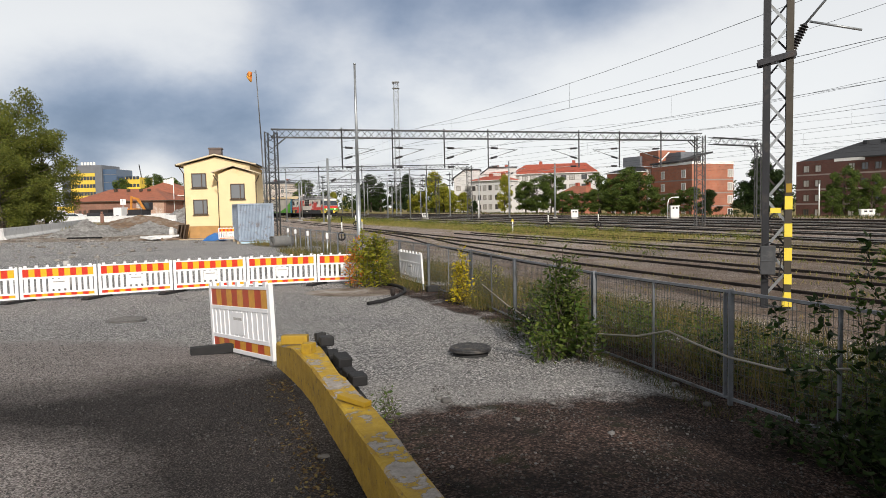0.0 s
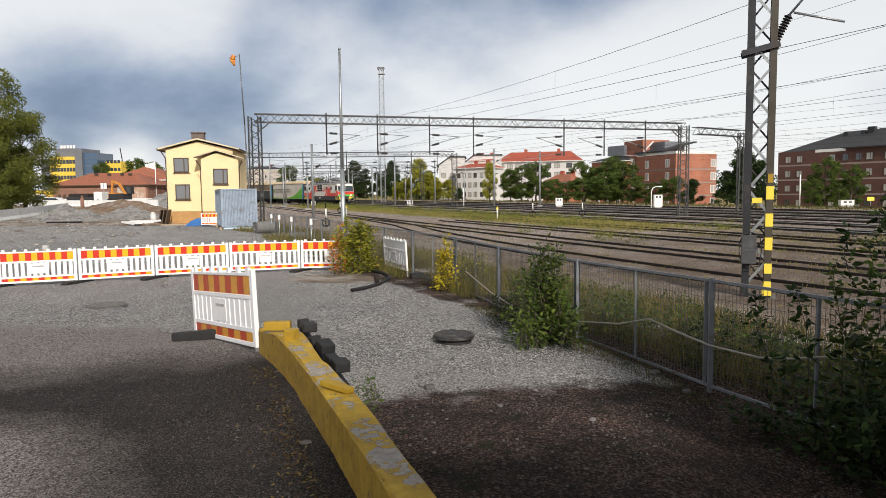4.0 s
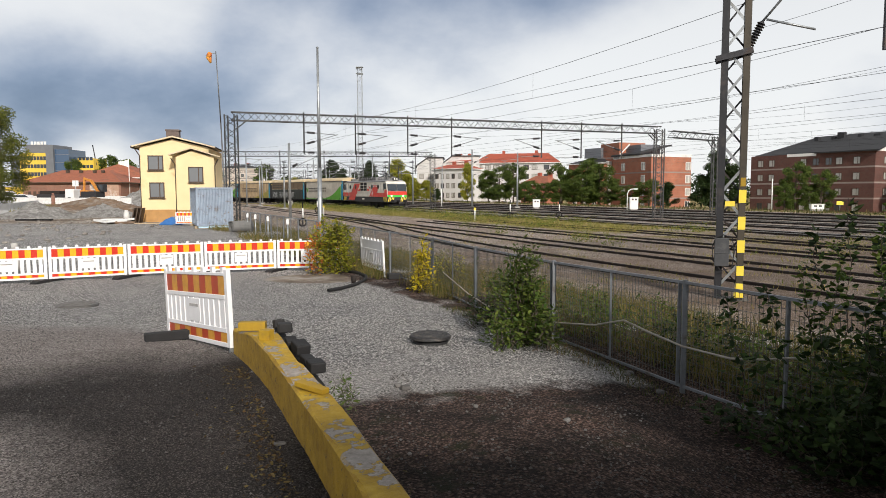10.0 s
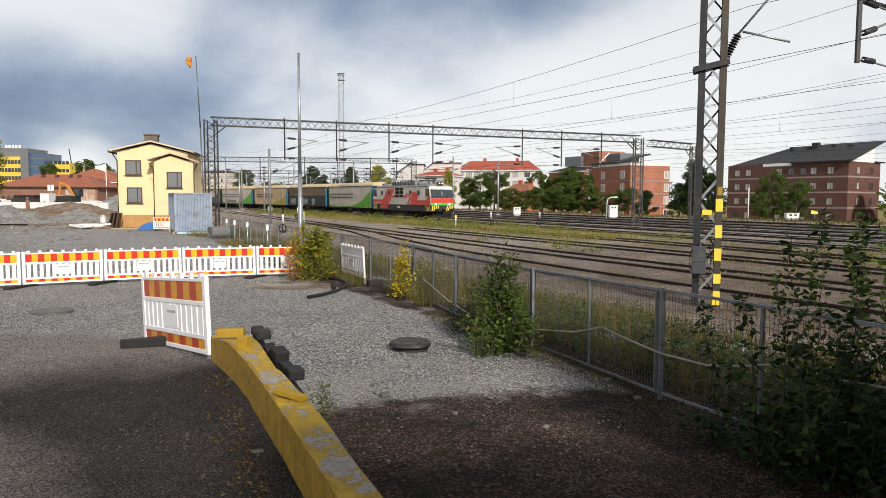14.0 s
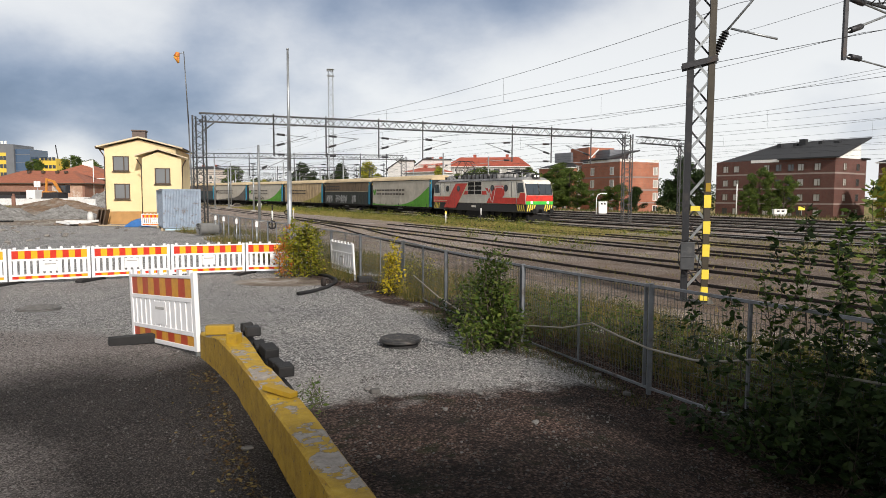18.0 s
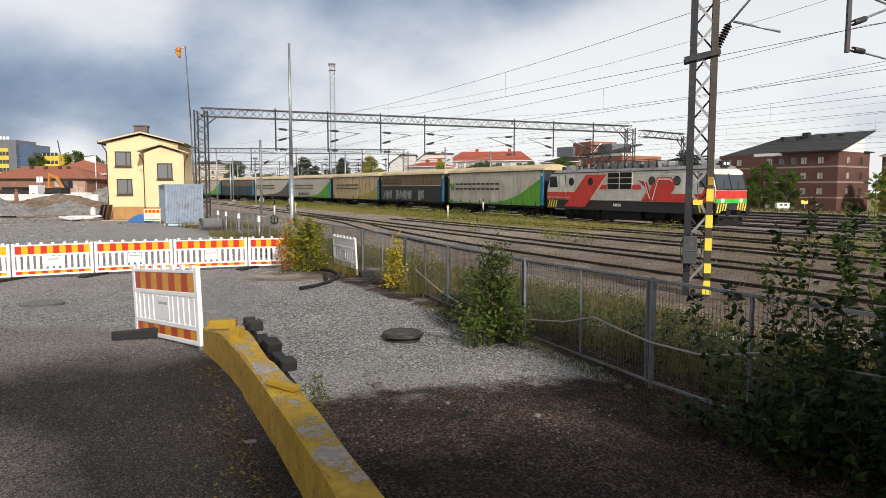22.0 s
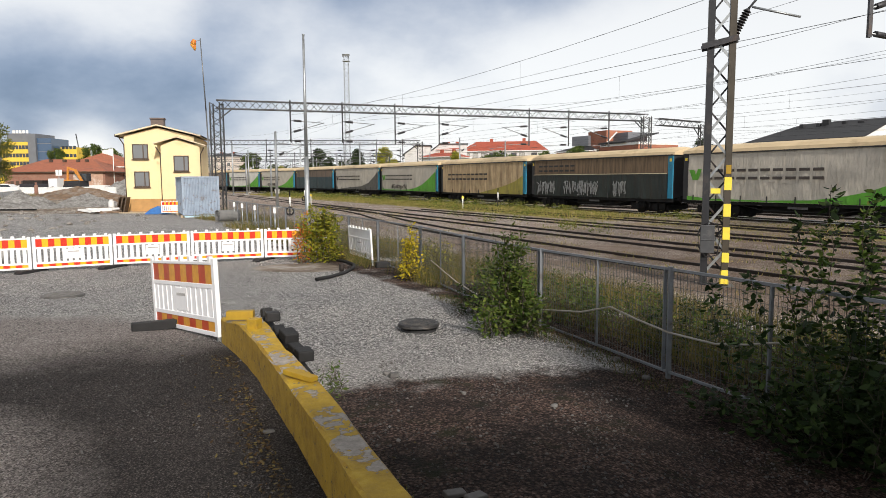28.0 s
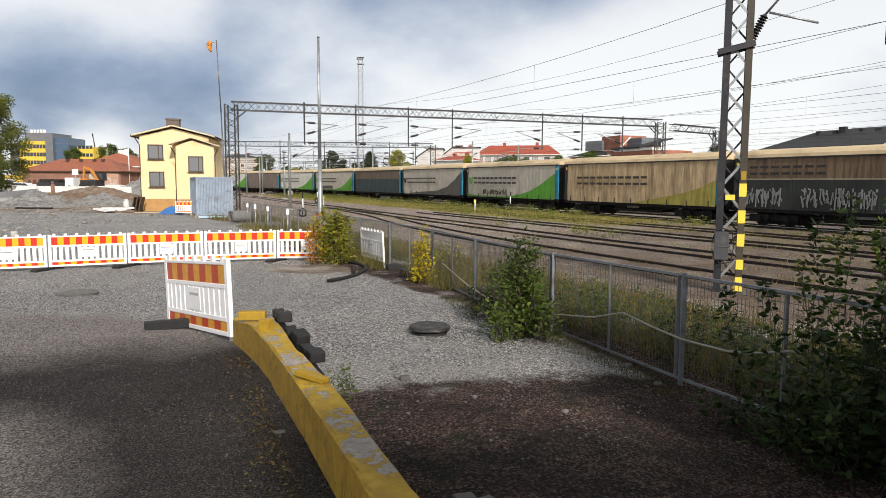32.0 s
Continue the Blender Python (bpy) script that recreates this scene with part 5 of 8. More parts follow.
        for y in (-0.88, 0.88):
            part("headlight", Shape().tube(E @ Vector((8.8, y, 1.78)), E @ Vector((8.88, y, 1.78)), 0.13, 14), LAMP if e > 0 else GLASS, root, "round headlight")
            part("roof_lamp", Shape().tube(E @ Vector((8.1, y * 0.19, 4.12)), E @ Vector((8.33, y * 0.19, 4.12)), 0.085, 14), LAMP if e > 0 else GLASS, root, "round roof headlight")
        part("lamp_housing", Shape().box(7.95, -0.36, 3.9, 8.28, 0.36, 4.30, E), DARK_L, root, bevel=0.03)
        part("horn_dome", Shape().tube(E @ Vector((7.2, 0, 4.0)), E @ Vector((7.75, 0, 4.0)), 0.42, 18), PAN, root)
        nose = part("buffer_beam", Shape().box(8.6, -1.48, 1.0, 8.84, 1.48, 1.62, E), DARK_L, root)
        for k in range(12):
            y = -1.42 + k * 0.235
            if -0.55 < y < 0.3:
                continue
            s = Shape()
            p = [(8.852, y, 1.02), (8.852, y + 0.11, 1.02), (8.852, y + 0.25, 1.6), (8.852, y + 0.14, 1.6)]
            s.face(*[tuple(E @ Vector(q)) for q in p])
            s.face(*[tuple(E @ Vector((q[0] - 0.01, q[1], q[2]))) for q in p])
            part("warning_stripe", s, YEL_SIGN, nose)
        for k in range(4):
            for y in (-1.49, 1.49):
                x = 7.55 + k * 0.32
                s = Shape()
                p = [(x, y, 1.02), (x + 0.14, y, 1.02), (x - 0.06, y, 1.6), (x - 0.2, y, 1.6)]
                s.face(*[tuple(E @ Vector(q)) for q in p])
                s.face(*[tuple(E @ Vector((q[0], q[1] * 0.997, q[2]))) for q in p])
                part("warning_stripe", s, YEL_SIGN, nose)
        for y in (-0.95, 0.95):
            part("buffer", Shape().tube(E @ Vector((8.84, y, 1.06)), E @ Vector((9.3, y, 1.06)), 0.09, 10).tube(E @ Vector((9.3, y, 1.06)), E @ Vector((9.36, y, 1.06)), 0.23, 14), BLACK, nose)
        part("coupling", Shape().box(8.8, -0.12, 0.9, 9.4, 0.12, 1.2, E), BLACK, nose)
        part("rail_guard", Shape().box(8.5, -1.2, 0.2, 8.75, 1.2, 0.7, E), BLACK, nose)
    bogie(root, -4.6, 3.0, 0.625)
    bogie(root, 4.6, 3.0, 0.625)
    part("equipment_box", Shape().box(-2.1, -1.3, 0.28, 2.1, 1.3, 1.0), BLACK, root)
    # roof gear
    for x in (-2.6, -0.9, 0.9, 2.6):
        part("roof_box", Shape().box(x - 0.7, -0.95, 3.95, x + 0.7, 0.95, 4.42), PAN, root, bevel=0.04)
    for x in (-6.8, -6.0, -4.6, -3.8, 3.8, 4.6, 6.0, 6.8):
        for y in (-0.55, 0.55):
            part("roof_insulator", Shape().tube((x, y, 3.95), (x, y, 4.42), 0.10, 8, 0.07), PAN, root)
    part("roof_conductor", Shape().tube((-6.8, 0.9, 4.35), (6.8, 0.9, 4.35), 0.025, 6).tube((-6.8, 0.9, 3.95), (-6.8, 0.9, 4.35), 0.03, 6).tube((6.8, 0.9, 3.95), (6.8, 0.9, 4.35), 0.03, 6), DARK_L, root)
    # pantographs: the rear one raised to the wire, the front one folded
    fold = part("folded_pantograph", Shape().tube((4.9, -0.95, 4.76), (4.9, 0.95, 4.76), 0.05, 6), DARK_STEEL, root)
    part("contact_bow", Shape().tube((5.35, -0.95, 4.76), (5.35, 0.95, 4.76), 0.05, 6), DARK_STEEL, fold)
    for y in (-0.5, 0.5):
        part("base_tube", Shape().tube((3.8, y, 4.44), (6.8, y, 4.44), 0.05, 6), DARK_STEEL, fold)
        part("lower_arm", Shape().tube((4.1, y, 4.5), (6.5, y * 0.8, 4.66), 0.045, 6), DARK_STEEL, fold)
        part("upper_arm", Shape().tube((6.5, y * 0.8, 4.66), (4.9, y, 4.74), 0.04, 6), DARK_STEEL, fold)
    for x in (4.0, 5.3, 6.6):
        part("cross_tube", Shape().tube((x, -0.7, 4.46), (x, 0.7, 4.46), 0.05, 6), DARK_STEEL, fold)
    for k in range(9):
        x = -3.2 + k * 0.8
        for y in (-0.98, 0.98):
            part("roof_bushing", Shape().tube((x, y, 4.0), (x, y, 4.5), 0.075, 8, 0.05), DARK_L, root)
    part("roof_rail", Shape().tube((-3.3, -0.98, 4.55), (3.3, -0.98, 4.55), 0.03, 6).tube((-3.3, 0.98, 4.55), (3.3, 0.98, 4.55), 0.03, 6), DARK_L, root)
    xc = -4.5
    pan = part("raised_pantograph", Shape().tube((xc - 1.5, -0.5, 4.32), (xc + 1.5, -0.5, 4.32), 0.05, 6), DARK_STEEL, root)
    part("base_tube", Shape().tube((xc - 1.5, 0.5, 4.32), (xc + 1.5, 0.5, 4.32), 0.05, 6), DARK_STEEL, pan)
    for e in (-1, 1):
        for y in (-0.5, 0.5):
            part("lower_arm", Shape().tube((xc + e * 0.45, y, 4.36), (xc + e * 1.35, y * 0.9, 5.02), 0.04, 6), DARK_STEEL, pan)
            part("upper_arm", Shape().tube((xc + e * 1.35, y * 0.9, 5.02), (xc + e * 0.28, y * 0.75, 5.86), 0.03, 6), DARK_STEEL, pan)
        part("knee_tube", Shape().tube((xc + e * 1.35, -0.5, 5.02), (xc + e * 1.35, 0.5, 5.02), 0.035, 6), DARK_STEEL, pan)
        part("pivot_shaft", Shape().tube((xc + e * 0.45, -0.6, 4.36), (xc + e * 0.45, 0.6, 4.36), 0.06, 8), DARK_STEEL, pan)
        part("contact_bow", Shape().pipe([(xc + e * 0.28, -0.98, 5.72), (xc + e * 0.28, -0.7, 5.88), (xc + e * 0.28, 0.7, 5.88), (xc + e * 0.28, 0.98, 5.72)], 0.035, 6), DARK_STEEL, pan)
        part("cross_brace", Shape().tube((xc + 1.35, -0.45 * e, 5.02), (xc + 0.28, 0.36 * e, 5.86), 0.018, 5), DARK_STEEL, pan)
    return root


def lamp_mat():
    m, nt, b = nodes_of("lit_headlamp")
    b.inputs["Base Color"].default_value = (0.9, 0.9, 0.85, 1)
    b.inputs["Emission Color"].default_value = (1.0, 0.93, 0.8, 1)
    b.inputs["Emission Strength"].default_value = 0.6
    return m


LAMP = lamp_mat()


def wavy_side(sh, y, z0, z1, x0, x1, rng, nx=44, nz=6):
    """Curtain cloth: a sheet with shallow folds, gathered at the bottom."""
    sg = -1 if y < 0 else 1
    i0 = len(sh.v)
    fold = [rng.uniform(-1, 1) for _ in range(nx + 1)]
    for a in range(nx + 1):
        for b in range(nz + 1):
            x, z = x0 + (x1 - x0) * a / nx, z0 + (z1 - z0) * b / nz
            d = 0.035 * sin(a * 0.9) * (1 - b / nz) + 0.02 * fold[a] * (1 - 0.6 * b / nz) + 0.03 * sin(pi * b / nz)
            sh.v.append((x, y + sg * (d + 0.03), z))
    for a in range(nx):
        for b in range(nz):
            i = i0 + a * (nz + 1) + b
            sh.f.append((i, i + 1, i + nz + 2, i + nz + 1))
            sh.smooth.append(True)


def lettering(sh, x, z, h, n, y, gap=0.22):
    """Plain lying bars in place of a brand's writing."""
    sg = -1 if y < 0 else 1
    w, t = h * 0.98, h * 0.26
    y0, y1 = min(y, y + sg * 0.012), max(y, y + sg * 0.012)
    for k in range(n):
        a = x + k * (w + gap)
        sh.box(a, y0, z, a + w, y1, z + t).box(a, y0, z + h - t, a + w, y1, z + h)


def sprayed(rng, sh, x, z, w, h, y):
    sg = -1 if y < 0 else 1
    for k in range(int(w / 0.28)):
        a = x + k * 0.28
        for _ in range(5):
            p = Vector((a + rng.uniform(0, 0.3), y + sg * 0.012, z + rng.uniform(0, h)))
            q = Vector((a + rng.uniform(0, 0.3), y + sg * 0.012, z + rng.uniform(0, h)))
            sh.beam(p, q, 0.02, rng.uniform(0.04, 0.10))


def wagon(kind, mark, seed):
    rng = random.Random(seed)
    names = {"grey": "grey curtain-sided freight wagon with a green sweep and beige roof", "pale": "pale grey curtain-sided freight wagon with a green sweep",
             "dark": "sooty dark curtain-sided freight wagon with sprayed marks", "blue": "slate blue curtain-sided freight wagon with a faded band",
             "brown": "brown stained curtain-sided freight wagon with a beige roof", "soot": "sooty brown curtain-sided freight wagon"}
    root = thing("freight_wagon", pose(0, 0, 0), names[kind], "freight wagon", "wagons of the train")
    L, Y = 8.05, 1.46
    top = 4.05
    part("end_wall", Shape().box(-L, -Y + 0.05, 1.1, -L + 0.1, Y - 0.05, top), DARK_L, root)
    part("end_wall", Shape().box(L - 0.1, -Y + 0.05, 1.1, L, Y - 0.05, top), DARK_L, root)
    for x, wd, pm in ((-L, 0.42, DARK_L), (L - 0.42, 0.42, BLUE_W)):
        for y in (-Y - 0.03, Y - 0.05):
            part("end_post", Shape().box(x, y, 1.1, x + wd, y + 0.08, top), pm, root)
            part("yellow_label", Shape().box(x + 0.12, y - 0.006 if y < 0 else y + 0.08, 3.6, x + 0.3, y if y < 0 else y + 0.086, 3.8), YEL_SIGN, root)
    for y in (-Y, Y):
        sg = -1 if y < 0 else 1
        s = Shape()
        wavy_side(s, y, 1.04, top - 0.06, -L + 0.42, L - 0.42, rng)
        part("curtain", s, CLOTH[kind], root)
        sw = Shape()
        yy = y + sg * 0.10
        if kind in ("grey", "pale", "brown") and mark != "slate":
            if kind != "brown":
                plate(sw, [(-L + 0.42, 1.06), (L - 0.42, 1.06), (L - 0.42, 3.3), (L - 1.4, 2.85), (L - 2.8, 2.2), (L - 4.2, 1.72), (L - 5.8, 1.4), (0.9, 1.24), (-2, 1.15), (-6.0, 1.18), (-L + 0.42, 1.32)], yy)
                part("green_sweep", sw, GREEN_W, root)
            else:
                plate(sw, [(0.0, 1.06), (L - 0.42, 1.06), (L - 0.42, 2.75), (L - 1.6, 2.25), (L - 3.2, 1.85), (L - 5.5, 1.45)], yy)
                part("ochre_sweep", sw, OCHRE_W, root)
        if mark == "slate":
            plate(sw, [(-6.5, 1.06), (L - 0.42, 1.06), (L - 0.42, 3.5), (L - 1.6, 2.8), (L - 3.4, 2.0), (L - 6, 1.5), (-2.5, 1.3)], yy)
            part("dark_sweep", sw, SLATE_W, root)
        t = Shape()
        if kind in ("grey", "pale", "brown"):
            lettering(t, -6.3, 2.38, 0.64, 10, y + sg * 0.115, 0.18)
            part("lettering", t, MARK, root, "dark brand lettering as plain blocks")
            if kind != "brown":
                g = Shape()
                plate(g, [(-7.5, 3.0), (-7.1, 3.0), (-6.95, 2.65), (-6.8, 3.05), (-6.5, 3.05), (-6.75, 2.35), (-7.2, 2.35)], y + sg * 0.11)
                part("brand_sign", g, GREEN_W if mark != "slate" else MARK, root)
        elif kind == "dark":
            lettering(t, -6.9, 3.05, 0.52, 7, y + sg * 0.115, 0.2)
            ln = Shape()
            plate(ln, [(-L + 0.42, 2.78), (L - 0.42, 2.78), (L - 0.42, 2.82), (-L + 0.42, 2.82)], y + sg * 0.10)
            part("cream_line", ln, CREAM_L, root)
            part("lettering", t, DARK_L, root, "dark brand lettering as plain blocks")
        if mark == "sprayed":
            g = Shape()
            for x, w in ((-7.2, 2.6), (-3.5, 4.2), (2.3, 1.6)):
                sprayed(rng, g, x, 1.12, w, 1.2, y + sg * 0.10)
            part("sprayed_paint", g, PALE_MARK, root, "pale sprayed marks")["kind"] = "stuff"
        elif mark == "few" :
            g = Shape()
            sprayed(rng, g, -4.5, 1.3, 4.5, 0.55, y + sg * 0.12)
            part("sprayed_paint", g, MARK, root, "dark sprayed marks")
        for k in range(9):
            x = -L + 0.9 + k * 1.78
            part("strap", Shape().box(x, min(y + sg * 0.09, y + sg * 0.125), 1.03, x + 0.06, max(y + sg * 0.09, y + sg * 0.125), 1.4), DARK_L, root)
        part("roof_rail", Shape().box(-L, min(y, y + sg * 0.1), top - 0.06, L, max(y, y + sg * 0.1), top + 0.02), DARK_L, root)
    prof = [(-1.56, top), (1.56, top), (1.5, top + 0.21), (1.2, top + 0.41), (0.6, top + 0.54), (0, top + 0.58), (-0.6, top + 0.54), (-1.2, top + 0.41), (-1.5, top + 0.21)]
    rf = Shape()
    rf.prism(prof, -L + 0.5, L - 0.5, pose(0, 0, 0, 0, 0, -90))
    low = [(x * 0.97, top + (z - top) * 0.72) for x, z in prof]
    for sgn in (-1, 1):
        M = pose(0, 0, 0, 0, 0, -90)
        n = len(prof)
        pa = [M @ Vector((x, sgn * (L - 0.5), z)) for x, z in prof]
        pb = [M @ Vector((x, sgn * (L + 0.12), z)) for x, z in low]
        for k in range(n):
            j = (k + 1) % n
            rf.face(pa[k], pa[j], pb[j], pb[k])
        rf.face(*pb)
    part("roof", rf, ROOF_W, root, "beige rounded roof")
    part("underframe", Shape().box(-L, -1.35, 0.86, L, 1.35, 1.04), BLACK, root)
    part("sole_bar", Shape().box(-L, -1.42, 0.84, L, -1.36, 1.03).box(-L, 1.36, 0.84, L, 1.42, 1.03), BLACK, root)
    for y in (-1.2, 1.2):
        part("truss_rod", Shape().tube((-4.4, y, 0.95), (-2.2, y, 0.55), 0.035, 6).tube((-2.2, y, 0.55), (2.2, y, 0.55), 0.035, 6).tube((2.2, y, 0.55), (4.4, y, 0.95), 0.035, 6), BLACK, root)
        part("data_plate", Shape().box(-0.6, y - 0.12 if y < 0 else y + 0.1, 0.7, 0.6, y - 0.1 if y < 0 else y + 0.12, 0.95), STEEL, root)
    part("brake_gear", Shape().box(-2.6, -0.8, 0.42, 2.4, 0.8, 0.95), BLACK, root)
    bogie(root, -5.5, 1.8, 0.46)
    bogie(root, 5.5, 1.8, 0.46)
    for e in (-1, 1):
        for y in (-0.92, 0.92):
            part("buffer", Shape().tube((e * L, y, 1.05), (e * (L + 0.3), y, 1.05), 0.09, 8).tube((e * (L + 0.3), y, 1.05), (e * (L + 0.36), y, 1.05), 0.22, 12), BLACK, root)
    return root


LOCO = locomotive()
for _p in LOCO.children_recursive:
    if not _p.name.startswith("wheel"):
        _p.data.transform(Matrix.Diagonal((0.945, 1, 1, 1)))
CONSIST = [("grey", ""), ("dark", "sprayed"), ("brown", ""), ("grey", "few"), ("grey", "slate"), ("blue", ""), ("grey", "few"), ("pale", ""), ("soot", ""),
           ("pale", ""), ("dark", "sprayed"), ("grey", ""), ("soot", ""), ("pale", "")]
WAGONS = [wagon(k, m, 40 + i) for i, (k, m) in enumerate(CONSIST)]


def motions():
    ts, ss = [t for t, s in RUN], [s for t, s in RUN]
    run = [(float(t), float(np.interp(t, ts, ss))) for t in range(33)]  # a steady run with no jolts
    run = [(t, s if i in (0, 32) else 0.25 * run[i - 1][1] + 0.5 * s + 0.25 * run[i + 1][1]) for i, (t, s) in enumerate(run)]
    walk(LOCO, [(t, on_track(s + LOCO_AT)) for t, s in run])
    for i, w in enumerate(WAGONS):
        walk(w, [(t, on_track(s - 8.05 - 17.02 * i)) for t, s in run])

# ---- far buildings ----
def brick_mat(name, a, b_, mortar, scale=1.0):
    m, nt, b = nodes_of(name)
    co = coords(nt, False)
    mp = nt.nodes.new("ShaderNodeMapping")
    mp.inputs["Rotation"].default_value = (radians(90), 0, 0)
    nt.links.new(co, mp.inputs[0])
    br = nt.nodes.new("ShaderNodeTexBrick")
    br.inputs["Scale"].default_value = scale
    br.inputs["Brick Width"].default_value, br.inputs["Row Height"].default_value, br.inputs["Mortar Size"].default_value = 0.27, 0.075, 0.012
    for i, c in ((1, a), (2, b_), (3, mortar)):
        br.inputs[i].default_value = (*c, 1)
    nt.links.new(mp.outputs[0], br.inputs["Vector"])
    st = ramp_of(nt, tex_noise(nt, co, 0.4, 7, 0.65), [(0.3, (0.75, 0.75, 0.75)), (0.7, (1.15, 1.15, 1.15))])
    nt.links.new(mix_of(nt, 1.0, br.outputs[0], st, "MULTIPLY"), b.inputs["Base Color"])
    b.inputs["Roughness"].default_value = 0.9
    return m


BRICK_D = brick_mat("dark_red_brick", (0.105, 0.038, 0.030), (0.135, 0.052, 0.040), (0.11, 0.072, 0.06))
BRICK_O = brick_mat("orange_red_brick", (0.36, 0.115, 0.065), (0.42, 0.15, 0.085), (0.30, 0.18, 0.13))
BRICK_H = brick_mat("brown_red_brick", (0.24, 0.10, 0.07), (0.29, 0.13, 0.09), (0.24, 0.17, 0.13))
BAND = surf("pale_brick_course", (0.27, 0.22, 0.20), 0.9, 0, 0.1, 2)
RENDER_W = surf("white_render", (0.58, 0.57, 0.56), 0.9, 0, 0.06, 0.6, (0.55, 0.54, 0.52), 0.62, 0.3)
RENDER_P = surf("pinkish_render", (0.62, 0.55, 0.50), 0.9, 0, 0.06, 0.6, (0.5, 0.44, 0.4), 0.62, 0.3)
OFFICE_Y = surf("yellow_cladding", (0.72, 0.50, 0.06), 0.6, 0, 0.06, 0.5)
OFFICE_G = surf("grey_cladding", (0.17, 0.18, 0.20), 0.5, 0.2, 0.1, 0.5)
BLUE_GLASS = glass_mat("blue_facade_glass", (0.05, 0.09, 0.16), 0.1)


def window_at(parent, x, z, w, h, y=0.0, frame_mat=None, axis="x"):
    """A framed window on a front wall (axis x) or on a side wall (axis y, at x)."""
    def bx(u0, d0, z0, u1, d1, z1, sh):
        if axis == "x":
            sh.box(u0, y - d1, z0, u1, y - d0, z1)
        else:
            sh.box(y + d0, u0, z0, y + d1, u1, z1)
    g = Shape()
    bx(x, -0.02, z, x + w, 0.02, z + h, g)
    o = part("window", g, BLIND_GLASS if (int(x * 7.3) + int(z * 3.1)) % 3 else FLAT_GLASS, parent)
    f = Shape()
    t = 0.09
    for a in ((x - t, z - t, x, z + h + t), (x + w, z - t, x + w + t, z + h + t), (x, z - t, x + w, z), (x, z + h, x + w, z + h + t), (x + w * 0.6, z, x + w * 0.6 + 0.07, z + h)):
        bx(a[0], 0.0, a[1], a[2], 0.06, a[3], f)
    part("window_frame", f, frame_mat or WHITE_PAINT, o)


def apartments(name, a, b, depth, z0, eave, label, wall, storeys, cols, first, pitch=2.9, size=(1.35, 1.4), side_cols=(), roof=None, band=None, frame_mat=None):
    """A block of flats; front wall from a to b, windows in rows, more on the end wall at b."""
    rz = math.degrees(atan2(b[1] - a[1], b[0] - a[0]))
    L = hypot(b[0] - a[0], b[1] - a[1])
    root = thing(name, pose(a[0], a[1], 0, 0, 0, rz), label, "apartment building", "apartment buildings")
    part("wall", Shape().box(0, 0, z0, L, depth, eave), wall, root)
    for k in range(storeys):
        z = first + k * pitch
        for u in cols:
            window_at(root, u * L - size[0] / 2, z, *size, 0.0, frame_mat)
        for u in side_cols:
            window_at(root, u * depth - size[0] / 2, z, *size, L, frame_mat, "y")
        if band:
            part("brick_course", Shape().box(-0.02, -0.025, z - 0.75, L + 0.025, depth, z - 0.45), band, root)
    if roof:
        roof(root, L, depth, eave)
    return root


def mono_roof(root, L, D, e):
    """A long sheet roof that climbs from the front eaves to an overhanging back edge, with a recessed white strip."""
    T = Matrix(((0, 1, 0, 0), (1, 0, 0, 0), (0, 0, 1, 0), (0, 0, 0, 1)))
    B = D * 0.80
    rise = 3.3
    sh = Shape()
    sh.prism([(-0.7, e - 0.05), (B + 2.2, e + rise + 0.75), (B + 2.2, e + rise + 1.0), (-0.7, e + 0.22)], L * 0.56, L + 0.9, T)
    a, b, c, d = (-0.6, 0.9, e - 0.1), (L * 0.57, 0.9, e + 0.35), (L * 0.57, B + 2.2, e + rise + 0.95), (L * 0.30, B + 2.2, e + rise + 0.85)
    sh.face(a, b, c, d)
    sh.face(*[(p[0], p[1], p[2] - 0.25) for p in (a, b, c, d)])
    sh.face((-0.6, 0.9, e - 0.1), (L * 0.30, B + 2.2, e + rise + 0.85), (-0.6, B + 2.2, e + 0.2))
    part("roof", sh, ROOF_DK, root, "dark sheet roof")
    g = Shape()
    g.prism([(0.02, e), (B, e), (B, e + rise + 0.1)], L - 0.35, L - 0.02, T)
    part("gable_cladding", g, WHITE_PAINT, root, "white gable cladding")
    part("back_eaves", Shape().box(0, B, e, L + 0.4, D + 0.9, e + 0.25), ROOF_DK, root)
    part("white_strip", Shape().box(L * 0.32, -0.03, e - 0.45, L * 0.56, 0.5, e + 0.12), WHITE_PAINT, root)
    for u, w, h in ((0.33, 0.8, 0.7), (0.47, 0.7, 0.5), (0.52, 1.3, 1.3), (0.68, 0.7, 0.7), (0.80, 1.1, 0.5)):
        z = e + rise * 0.98
        part("roof_vent", Shape().box(L * u, D * 0.74, z - 0.8, L * u + w, D * 0.74 + 1.0, z + h), ROOF_DK, root)


def hip_roof(over, rise, material, inset=4.0):
    def make(root, L, D, e):
        s = Shape()
        o = over
        a, b, c, d = (-o, -o, e), (L + o, -o, e), (L + o, D + o, e), (-o, D + o, e)
        r1, r2 = (inset, D / 2, e + rise), (L - inset, D / 2, e + rise)
        s.face(a, b, r2, r1).face(b, c, r2).face(c, d, r1, r2).face(d, a, r1)
        s.face(a, b, c, d)
        part("roof", s, material, root)
        part("eave_board", Shape().box(-o, -o, e - 0.2, L + o, D + o, e - 0.005), WHITE_PAINT, root)
        for u in (0.3, 0.7):
            part("chimney", Shape().box(L * u, D / 2 + 0.3, e + rise * 0.7, L * u + 0.9, D / 2 + 1.2, e + rise + 0.9), ROOF_RED, root)
    return make


